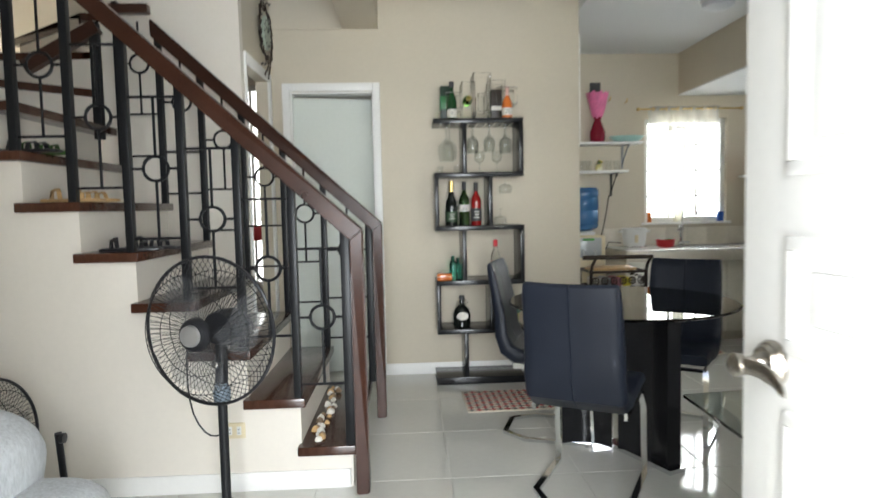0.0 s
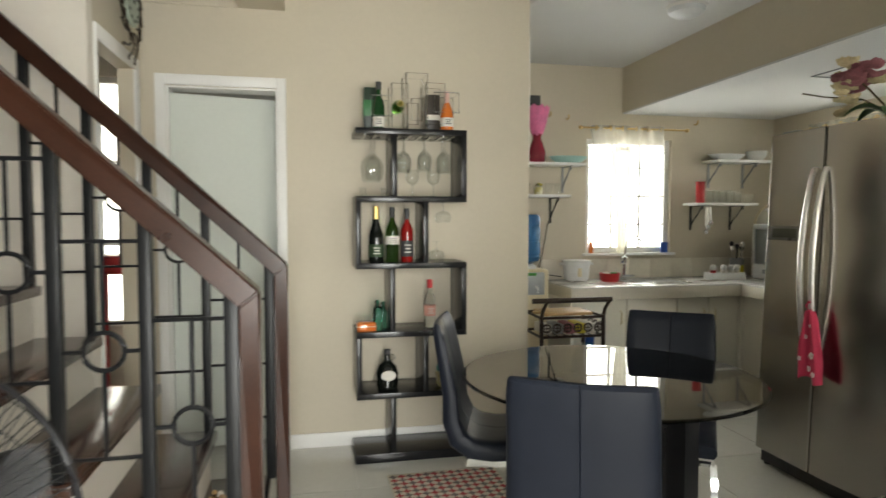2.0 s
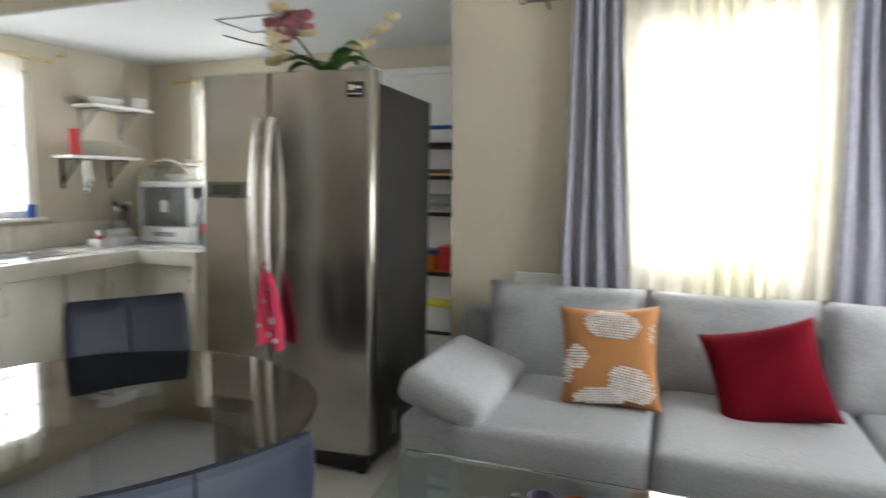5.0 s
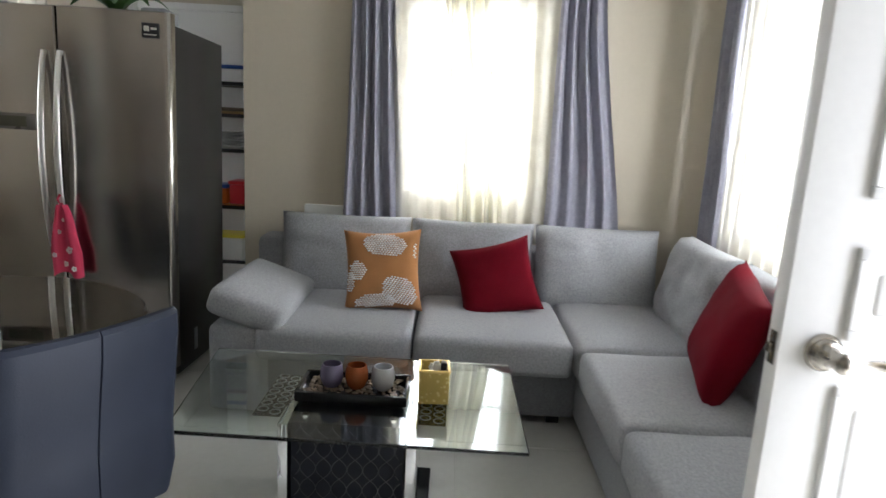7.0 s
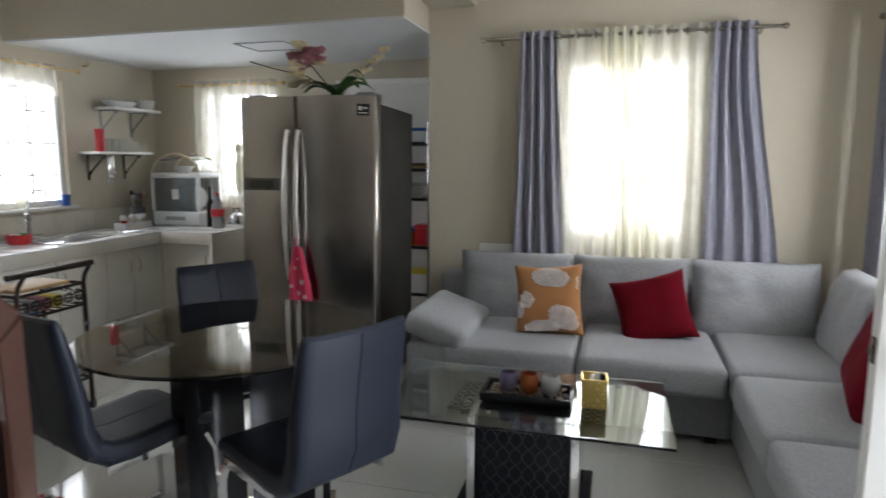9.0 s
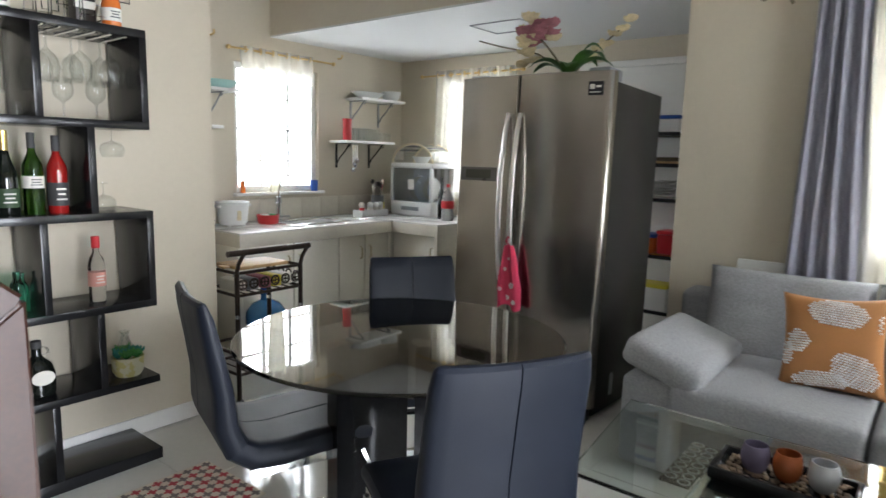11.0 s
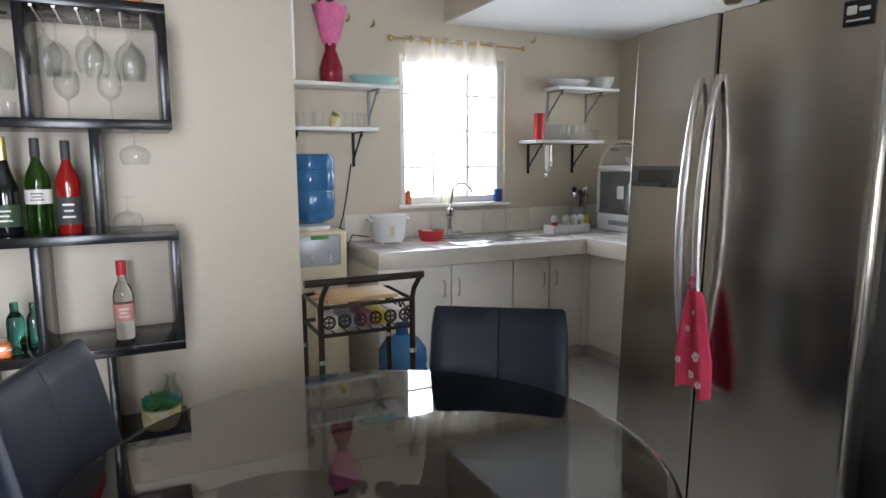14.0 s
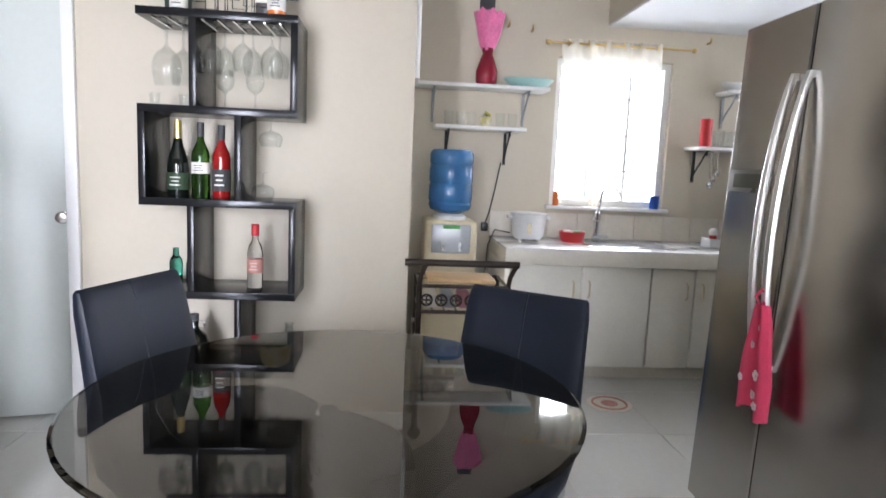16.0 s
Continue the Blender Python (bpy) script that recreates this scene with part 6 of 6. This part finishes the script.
for s in (-1, 1):
    part("side_handle", cube(s * 0.125 - 0.016, s * 0.125 + 0.016, -0.03, 0.03, 0.14, 0.16, 0.006), WHITEPL, rc)
    part("foot", lathe([(0.012, 0), (0.012, 0.014)], 8, (s * 0.06, -0.05, 0)), WHITEPL, rc)
part("power_cord", tube([(-0.11, 0.05, 0.04), (-0.2, 0.12, 0.05), (-0.235, 0.16, -0.06), (-0.25, 0.12, -0.22), (-0.27, 0.15, -0.3)], 0.004), DARKP, rc)
cord = thing("electric_cord", "thin dark cord hanging down the kitchen wall", "cord")
part("cable", tube([(2.40, 6.94, 1.33), (2.37, 6.943, 1.15), (2.34, 6.943, 1.0), (2.31, 6.943, 0.90)], 0.0045), DARKP, cord)
part("plug", cube(2.285, 2.33, 6.915, 6.948, 0.86, 0.92, 0.006), DARKP, cord)
rb = thing("bowl", "red plastic bowl of sponges by the sink", "bowl", pose(2.855, 6.70, 0.83))
part("bowl_body", lathe([(0, 0), (0.065, 0), (0.078, 0.015), (0.085, 0.065), (0.088, 0.07), (0.08, 0.07), (0.07, 0.02), (0, 0.01)], 24), REDPL, rb)
for x in (-0.03, 0.03):
    part("sponge", cube(x - 0.025, x + 0.025, -0.03, 0.03, 0.045, 0.075, 0.006), LEAFL if x > 0 else LABEL, rb)
eg = thing("condiment_basket", "white plastic basket of small white-topped jars", "basket", pose(3.90, 6.66, 0.83))
bm = bmesh.new()
for b in ((-0.15, 0.17, -0.06, -0.054), (-0.15, 0.17, 0.054, 0.06), (-0.15, -0.144, -0.054, 0.054), (0.164, 0.17, -0.054, 0.054), (-0.05, -0.045, -0.054, 0.054)):
    cube(*b, 0, 0.06, 0.001, bm=bm)
cube(-0.144, 0.164, -0.054, 0.054, 0, 0.005, bm=bm)
part("basket_body", bm, WHITEPL, eg)
for k, x in enumerate((-0.10, 0.0, 0.07, 0.13)):
    part("jar", lathe([(0, 0.005), (0.024, 0.005), (0.024, 0.075), (0.022, 0.08), (0, 0.08)], 14, (x, 0, 0)), REDPL if k == 0 else LABEL, eg)
    part("jar_lid", lathe([(0.02, 0.08), (0.027, 0.09), (0.027, 0.11), (0.015, 0.125), (0, 0.126)], 14, (x, 0, 0)), WHITEPL, eg)
tv = solid("trivet", tube([(-0.09, -0.05, 0.006), (0.09, -0.05, 0.006), (0.09, 0.05, 0.006), (-0.09, 0.05, 0.006)], 0.005, closed=True), CHROME, "chrome wire trivet on the worktop", "trivet", pose(3.68, 6.50, 0.83))
for k in range(6):
    part("wire", tube([(-0.075 + k * 0.03, -0.05, 0.006), (-0.075 + k * 0.03, 0.05, 0.006)], 0.003), CHROME, tv)
uj = thing("utensil_jar", "clear jar of kitchen utensils with a yellow label", "jar", pose(4.13, 6.80, 0.83))
part("jar_body", lathe([(0, 0), (0.055, 0), (0.06, 0.17), (0.056, 0.17), (0.05, 0.006), (0, 0.006)], 20), GREYPL, uj)
part("yellow_label", cube(-0.03, 0.03, -0.064, -0.056, 0.05, 0.11, 0.002), YELLOW, uj)
for k in range(6):
    a = k * 1.05
    part("utensil", tube([(0.02 * math.cos(a), 0.02 * math.sin(a), 0.02), (0.05 * math.cos(a), 0.045 * math.sin(a), 0.25 + 0.02 * (k % 3))], 0.006), CHROME if k % 2 else DARKP, uj)
    part("utensil_head", lathe([(0, 0), (0.016, 0.012), (0.02, 0.03), (0.01, 0.05), (0, 0.052)], 8, (0.05 * math.cos(a), 0.045 * math.sin(a), 0.23 + 0.02 * (k % 3))), CHROME if k % 2 else DARKP, uj)
dc = thing("dish_cabinet", "white plastic dish cabinet with a clear arched lid", "dish cabinet", pose(4.22, 6.22, 0.83))
part("base_tray", cube(0, 0.33, 0, 0.5, 0, 0.13, 0.02, 3), WHITEPL, dc)
part("drawer_slot", cube(-0.003, 0.004, 0.15, 0.36, 0.05, 0.085, 0.002), GREYPL, dc)
part("window_panel", cube(0.004, 0.012, 0.03, 0.47, 0.13, 0.43, 0.002), mat("clear_grey_plastic", (0.60, 0.66, 0.70), 0.08, trans=0.9, var=0, bump=0, ior=1.2), dc, "clear plastic front")
for y0, y1 in ((0, 0.03), (0.47, 0.5)):
    part("corner_post", cube(0.0, 0.03, y0, y1, 0.13, 0.43, 0.006), WHITEPL, dc)
part("back_panel", cube(0.31, 0.33, 0.0, 0.5, 0.13, 0.43), WHITEPL, dc)
part("sticker", cube(-0.002, 0.003, 0.21, 0.28, 0.24, 0.33, 0.001), LABEL, dc, "white paper sticker")
part("top_rim", cube(0, 0.33, 0, 0.5, 0.43, 0.475, 0.015, 3), WHITEPL, dc)
for k in range(5):
    bm = lathe([(0, 0), (0.085, 0), (0.10, 0.012), (0, 0.008)], 20)
    ob = part("plate", bm, (WHITEPL, CREAMPL, LABEL)[k % 3], dc)
    ob.matrix_local = pose(0.14, 0.10 + k * 0.05, 0.245, 90, 0, 0)
bm = bmesh.new()
for k in range(19):
    a0, a1 = math.pi * k / 19, math.pi * (k + 1) / 19
    q = [bm.verts.new((x, 0.25 - 0.24 * math.cos(a), 0.475 + 0.17 * math.sin(a))) for x in (0.02, 0.31) for a in (a0, a1)]
    bm.faces.new((q[0], q[1], q[3], q[2]))
part("arched_lid", bm, mat("clear_lid", (0.8, 0.82, 0.8), 0.1, trans=0.85, var=0, bump=0, ior=1.1), dc, "clear arched lid")
for x in (0.02, 0.31):
    part("lid_rim", tube([(x, 0.25 - 0.24 * math.cos(math.pi * k / 16), 0.475 + 0.17 * math.sin(math.pi * k / 16)) for k in range(17)], 0.010), CREAMPL, dc)
part("bowl", lathe([(0, 0), (0.05, 0), (0.09, 0.06), (0.085, 0.06), (0, 0.012)], 18, (0.15, 0.25, 0.475)), WHITEPL, dc)
cb = thing("drink_bottle", "clear soft drink bottle with a red label", "bottle", pose(4.15, 5.98, 0.83))
part("bottle_body", lathe([(0, 0), (0.05, 0), (0.055, 0.02), (0.05, 0.10), (0.055, 0.16), (0.04, 0.23), (0.016, 0.27), (0.016, 0.29), (0, 0.29)], 18), mat("clear_bottle_plastic", (0.7, 0.72, 0.72), 0.1, trans=0.7, var=0, bump=0), cb)
part("paper_label", lathe([(0.0535, 0.105), (0.057, 0.11), (0.057, 0.165), (0.054, 0.17)], 18), REDPL, cb, "plain red label")
part("cap", lathe([(0.017, 0.285), (0.017, 0.31), (0, 0.311)], 12), REDPL, cb)
tb = thing("dark_bottle", "dark sauce bottle beside the side window", "bottle", pose(4.24, 6.12, 0.83))
part("bottle_body", lathe([(0, 0), (0.035, 0), (0.035, 0.2), (0.014, 0.26), (0.014, 0.36), (0, 0.36)], 16), BLACKB, tb)
kt = thing("kettle", "small silver kettle on the side worktop", "kettle", pose(4.35, 5.93, 0.83))
part("body", lathe([(0, 0), (0.07, 0), (0.08, 0.03), (0.06, 0.10), (0.02, 0.125), (0, 0.13)], 20), CHROME, kt)
part("kettle_handle", tube([(0.05, 0, 0.10), (0.04, 0, 0.16), (-0.04, 0, 0.16), (-0.05, 0, 0.10)], 0.008), DARKP, kt)
solid("sill_cup", lathe([(0, 0), (0.03, 0), (0.034, 0.09), (0.03, 0.09), (0, 0.01)], 14), BLUEB, "blue plastic cup on the window sill", "cup", pose(3.49, 6.925, 1.054))
solid("sill_bottle", lathe([(0, 0), (0.02, 0), (0.02, 0.08), (0.01, 0.1), (0, 0.1)], 12), ORANGEB, "small orange bottle on the window sill", "bottle", pose(2.79, 6.925, 1.054))

# ---------- water dispenser, trolley ----------
wd = thing("water_dispenser", "cream water dispenser with a blue bottle", "water dispenser", pose(2.02, 6.48, 0))
part("body", cube(-0.155, 0.155, -0.15, 0.16, 0, 0.97, 0.02, 3), CREAMPL, wd)
part("tap_panel", cube(-0.115, 0.115, -0.156, -0.145, 0.78, 0.95, 0.01, 2), mat("grey_dispenser_panel", (0.42, 0.44, 0.45), 0.35, 0.3), wd, "grey tap panel")
part("collar", lathe([(0, 0.97), (0.10, 0.97), (0.10, 0.99), (0.07, 1.005), (0, 1.005)], 24), WHITEPL, wd)
part("badge", cube(-0.05, 0.05, -0.16, -0.15, 0.925, 0.945, 0.002), LEAFL, wd)
part("bottle", lathe([(0, 1.0), (0.06, 1.0), (0.12, 1.03), (0.132, 1.06), (0.126, 1.075), (0.132, 1.09), (0.132, 1.17), (0.126, 1.185), (0.132, 1.20), (0.132, 1.28), (0.126, 1.295), (0.132, 1.31), (0.132, 1.36), (0.115, 1.385), (0, 1.385)], 28), BLUEPL, wd, "blue ribbed water bottle")
for x in (-0.05, 0.05):
    part("tap", tube([(x, -0.155, 0.84), (x, -0.19, 0.83), (x, -0.195, 0.80)], 0.010), WHITEPL, wd)
bj = thing("water_jug", "blue water jug standing on the kitchen floor", "water jug", pose(2.40, 6.10, 0))
part("jug_body", lathe([(0, 0), (0.125, 0), (0.135, 0.02), (0.128, 0.09), (0.135, 0.11), (0.135, 0.22), (0.128, 0.24), (0.135, 0.26), (0.13, 0.33), (0.09, 0.385), (0.035, 0.41), (0.03, 0.47), (0, 0.47)], 28), BLUEPL, bj)
part("cap", lathe([(0.034, 0.455), (0.034, 0.50), (0, 0.502)], 14), BLUEB, bj)
tr = thing("serving_trolley", "dark bronze metal serving trolley with wire baskets", "trolley")
for x in (1.80, 2.21):
    for y in (5.50, 5.80):
        part("post", tube([(x, y, 0.055), (x, y, 0.745)], 0.013, 10), BRONZE, tr)
        part("joint_ring", lathe([(0.016, 0), (0.016, 0.02)], 10, (x, y, 0.50)), CHROME, tr)
        part("caster", lathe([(0, -0.012), (0.028, -0.012), (0.03, 0), (0.028, 0.012), (0, 0.012)], 14), DARKP, tr).matrix_local = pose(x, y, 0.03, 90, 0, 30)
    part("handle_arm", tube([(x, 5.50, 0.74), (x + 0.005, 5.49, 0.79), (x + 0.02, 5.475, 0.83), (x + 0.03, 5.47, 0.85)], 0.011, 10), BRONZE, tr)
part("handle", tube([(1.73, 5.47, 0.852), (2.25, 5.47, 0.852)], 0.016, 12), BRONZE, tr, "dark padded handle bar")
for z in (0.74, 0.62, 0.30, 0.19):
    part("basket_rail", tube([(1.80, 5.50, z), (2.21, 5.50, z), (2.21, 5.80, z), (1.80, 5.80, z)], 0.009, 8, closed=True), BRONZE, tr)
for z0 in (0.62, 0.19):
    bm = bmesh.new()
    for k in range(6):
        x = 1.835 + k * 0.068
        ring((x, 5.50, z0 + 0.055), 0.026, 0.0045, "y", 14, bm)
        for a in range(4):
            ring((x + 0.013 * math.cos(a * 1.57 + 0.78), 5.50, z0 + 0.055 + 0.013 * math.sin(a * 1.57 + 0.78)), 0.010, 0.003, "y", 8, bm)
    for k in range(4):
        ring((2.21, 5.54 + k * 0.068, z0 + 0.055), 0.026, 0.0045, "x", 14, bm)
    part("scroll_side", bm, BRONZE, tr, "lattice of small iron flowers")
    for k in range(8):
        part("basket_wire", tube([(1.81 + k * 0.056, 5.50, z0), (1.81 + k * 0.056, 5.80, z0)], 0.004, 6), BRONZE, tr)
cbd = thing("chopping_board", "tan wooden boards lying on the trolley", "chopping board")
part("board", cube(1.84, 2.16, 5.54, 5.76, 0.745, 0.765, 0.006), TAN, cbd)
part("board_handle", cube(1.80, 1.84, 5.62, 5.68, 0.748, 0.762, 0.006), TAN, cbd)
pk = thing("packets", "colourful small packets in the trolley basket", "packets")
for k, (x, m) in enumerate(((1.86, LABEL), (1.94, GREYPL), (2.02, PETALP), (2.09, YELLOW), (2.16, LABEL))):
    part("packet", cube(x - 0.03, x + 0.03, 5.55, 5.72, 0.626, 0.69, 0.01), m, pk)
fm = thing("round_mat", "small round red and cream mat on the kitchen floor", "mat", pose(2.92, 5.98, 0))
part("cloth", lathe([(0, 0), (0.125, 0), (0.125, 0.005), (0, 0.006)], 28), MATC, fm)
part("red_ring", ring((0, 0, 0.006), 0.095, 0.006, "z", 28), MATP, fm)
part("red_centre", lathe([(0, 0.004), (0.05, 0.004), (0.045, 0.009), (0, 0.0095)], 20), MATP, fm)
# thin white upright strip, 2 cm proud of the wall; no cabinet body
solid("wall_cabinet", cube(1.751, 1.772, 5.66, 5.95, 1.68, 2.5, 0.002), WHITE, "thin white upright strip on the kitchen wall", "cabinet")

# ---------- flowers on the refrigerator ----------
fp = thing("orchid_arrangement", "artificial pink and cream orchids with broad leaves", "artificial flowers", pose(3.14, 4.36, 1.752))
part("pot", lathe([(0, 0), (0.08, 0), (0.10, 0.07), (0.09, 0.07), (0, 0.05)], 18), STEMM, fp, "low dark pot")


def leaf_mesh(p, heading, lift, ln, wd):
    bm = bmesh.new()
    rows = []
    for s in range(9):
        u = s / 8
        r = ln * u
        z = lift * ln * math.sin(u * 2.0) - 0.25 * ln * u * u
        w = wd * math.sin(math.pi * min(0.98, 0.08 + 0.92 * u)) ** 0.8
        c, sn = math.cos(heading), math.sin(heading)
        rows.append([bm.verts.new((p[0] + r * c - q * w * sn, p[1] + r * sn + q * w * c, p[2] + z + abs(q) * w * 0.25)) for q in (-1, -0.5, 0, 0.5, 1)])
    for a, b in zip(rows, rows[1:]):
        for q in range(4):
            bm.faces.new((a[q], a[q + 1], b[q + 1], b[q]))
    ext = bmesh.ops.extrude_face_region(bm, geom=bm.faces[:])
    for v in ext["geom"]:
        if isinstance(v, bmesh.types.BMVert):
            v.co.z -= 0.002
    return bm


for hd, lf, ln, wd in ((1.6, 0.45, 0.22, 0.045), (2.3, 0.5, 0.22, 0.05), (3.6, 0.45, 0.18, 0.045), (4.4, 0.55, 0.26, 0.05), (-1.2, 0.5, 0.24, 0.05), (-0.4, 0.7, 0.2, 0.045), (0.6, 0.6, 0.2, 0.045), (5.3, 1.1, 0.18, 0.038)):
    part("leaf", leaf_mesh((0, 0, 0.06), hd, lf, ln, wd), LEAF, fp)


def blossom(p, r, m, seed):
    bm = bmesh.new()
    rn = random.Random(seed)
    for k in range(6):
        a = k * math.pi / 3 + rn.random() * 0.4
        ax = Vector((math.cos(a), math.sin(a), rn.uniform(-0.1, 0.5))).normalized()
        rows = []
        side = ax.cross(Vector((0.3, 0.2, 1))).normalized()
        for s in range(5):
            u = s / 4
            w = r * 0.62 * math.sin(math.pi * (0.15 + 0.72 * u))
            c = Vector(p) + ax * r * u + Vector((0, 0, r * 0.3 * u * u))
            rows.append([bm.verts.new(c + side * w * q + Vector((0, 0, 0.1 * r * abs(q)))) for q in (-1, 0, 1)])
        for x, y in zip(rows, rows[1:]):
            for q in range(2):
                bm.faces.new((x[q], x[q + 1], y[q + 1], y[q]))
    return bm


rnd = random.Random(12)
part("stem", tube([(0, 0, 0.05), (-0.02, 0.06, 0.15), (-0.04, 0.13, 0.24), (-0.05, 0.18, 0.29)], 0.005), STEMM, fp)
part("stem", tube([(0, 0, 0.05), (0.06, -0.06, 0.14), (0.14, -0.12, 0.24), (0.22, -0.19, 0.33), (0.25, -0.23, 0.345)], 0.004), STEMM, fp)
part("twig", tube([(0, 0.02, 0.10), (0.0, 0.2, 0.20), (0.0, 0.45, 0.26), (0.02, 0.62, 0.31)], 0.004), STEMM, fp)
for k in range(30):
    p = (-0.05 + rnd.uniform(-0.06, 0.06), 0.17 + rnd.uniform(-0.085, 0.085), 0.30 + rnd.uniform(-0.06, 0.06))
    part("blossom", blossom(p, rnd.uniform(0.040, 0.054), PETALP, k), PETALC if k % 5 == 4 else PETALP, fp)
for k in range(12):
    p = (-0.05 + rnd.gauss(0, 0.03), 0.25 + rnd.gauss(0, 0.03), 0.20 + rnd.gauss(0, 0.03))
    part("blossom", blossom(p, rnd.uniform(0.028, 0.04), PETALC, 50 + k), PETALC, fp)
for k in range(6):
    u = 0.35 + 0.13 * k
    part("blossom", blossom((0.25 * u, -0.23 * u, 0.05 + 0.31 * u + 0.012 * (k % 2)), 0.042, PETALC, 80 + k), PETALC, fp)

# ---------- wire rack and side door ----------
wr = thing("wire_rack", "chrome wire shelving rack of kitchen goods", "rack")
for x in (4.22, 4.55):
    for y in (4.08, 4.85):
        part("post", tube([(x, y, 0), (x, y, 1.72)], 0.013, 10), CHROME, wr)
for z in (0.33, 0.72, 1.11, 1.345, 1.555):
    part("shelf_rim", tube([(4.22, 4.08, z), (4.55, 4.08, z), (4.55, 4.85, z), (4.22, 4.85, z)], 0.0, closed=True, flat=(0.012, 0.026)), CHROME, wr)
    bm = bmesh.new()
    for k in range(11):
        tube([(4.235 + k * 0.03, 4.08, z), (4.235 + k * 0.03, 4.85, z)], 0.003, 4, bm)
    part("shelf_wires", bm, CHROME, wr)


def storage(x0, x1, y0, y1, z0, z1, m, lid, lab):
    s = thing("storage_box", lab, "box", group="goods on the wire rack")
    part("box_body", cube(x0, x1, y0, y1, z0, z1 - 0.025, 0.01), m, s)
    part("lid", cube(x0 - 0.006, x1 + 0.006, y0 - 0.006, y1 + 0.006, z1 - 0.025, z1, 0.006), lid, s)


storage(4.26, 4.5, 4.12, 4.40, 1.562, 1.68, WHITEPL, BLUEB, "white plastic box with a blue lid")
storage(4.26, 4.5, 4.45, 4.75, 1.562, 1.66, WHITEPL, GREYPL, "white plastic box with a grey lid")
storage(4.26, 4.5, 4.10, 4.45, 1.352, 1.40, TAN, STEMM, "flat brown cardboard box")
storage(4.25, 4.42, 4.09, 4.21, 0.737, 0.90, REDPL, REDPL, "red plastic box on the wire rack")
storage(4.25, 4.42, 4.23, 4.38, 0.737, 0.87, ORANGEB, BLUEB, "orange packet box with blue top")
storage(4.25, 4.42, 4.12, 4.34, 0.337, 0.52, WHITEPL, YELLOW, "white tub with a yellow lid")
for k in range(6):
    solid("plate", lathe([(0, 0), (0.07, 0), (0.12, 0.018), (0.118, 0.021), (0.07, 0.006), (0, 0.006)], 24), WHITEPL, "white plate stacked on the wire rack", "plate", pose(4.38, 4.26, 1.119 + k * 0.02), group="stacked plates")
d3 = tagged(new("door_3"), "white flush side door behind the wire rack", "door", kind="structure")
part("leaf", cube(4.578, 4.598, 4.0, 4.96, 0, 2.06, 0.003), WHITE, d3)
for b in ((4.57, 4.599, 3.93, 3.998, 0, 2.11), (4.57, 4.599, 4.962, 5.03, 0, 2.11), (4.57, 4.599, 3.998, 4.962, 2.062, 2.11)):
    part("casing_board", cube(*b, 0.004), WHITE, d3)
cl = thing("ceiling_light", "small round frosted ceiling light in the kitchen", "ceiling light", pose(2.70, 5.42, 2.66))
part("rim", lathe([(0, -0.012), (0.12, -0.012), (0.125, 0)], 32), WHITEPL, cl)
part("diffuser", lathe([(0.112, -0.012), (0.105, -0.04), (0.07, -0.06), (0, -0.068)], 32), mat("frosted_glass_shade", (0.62, 0.64, 0.66), 0.3), cl)
for p in ((2.56, 6.935, 2.20), (3.78, 6.935, 2.19), (2.40, 6.935, 2.22)):
    hk = solid("curtain_hook", tube([(0, 0.012, 0), (0, -0.03, 0), (0, -0.045, 0.012), (0, -0.04, 0.03)], 0.007, 8), BRASS, "small brass curtain hook on the wall", "hook", pose(*p), group="spare curtain hooks")

# ---------- floor tiles ----------
tile_mesh = mesh_from(cube(-0.2975, 0.2975, -0.2975, 0.2975, -0.004, 0.0, 0.0012, 1), "tile", TILE)
floor_ob = bpy.data.objects["floor"]
for i in range(-6, 8):
    for j in range(-1, 13):
        x, y = 0.34 + 0.6 * i, 0.48 + 0.6 * j
        if -3.0 < x < 4.7 and y < 7.9:
            t = new("tile", tile_mesh)
            t.location = (x, y, 0)
            t.parent = floor_ob
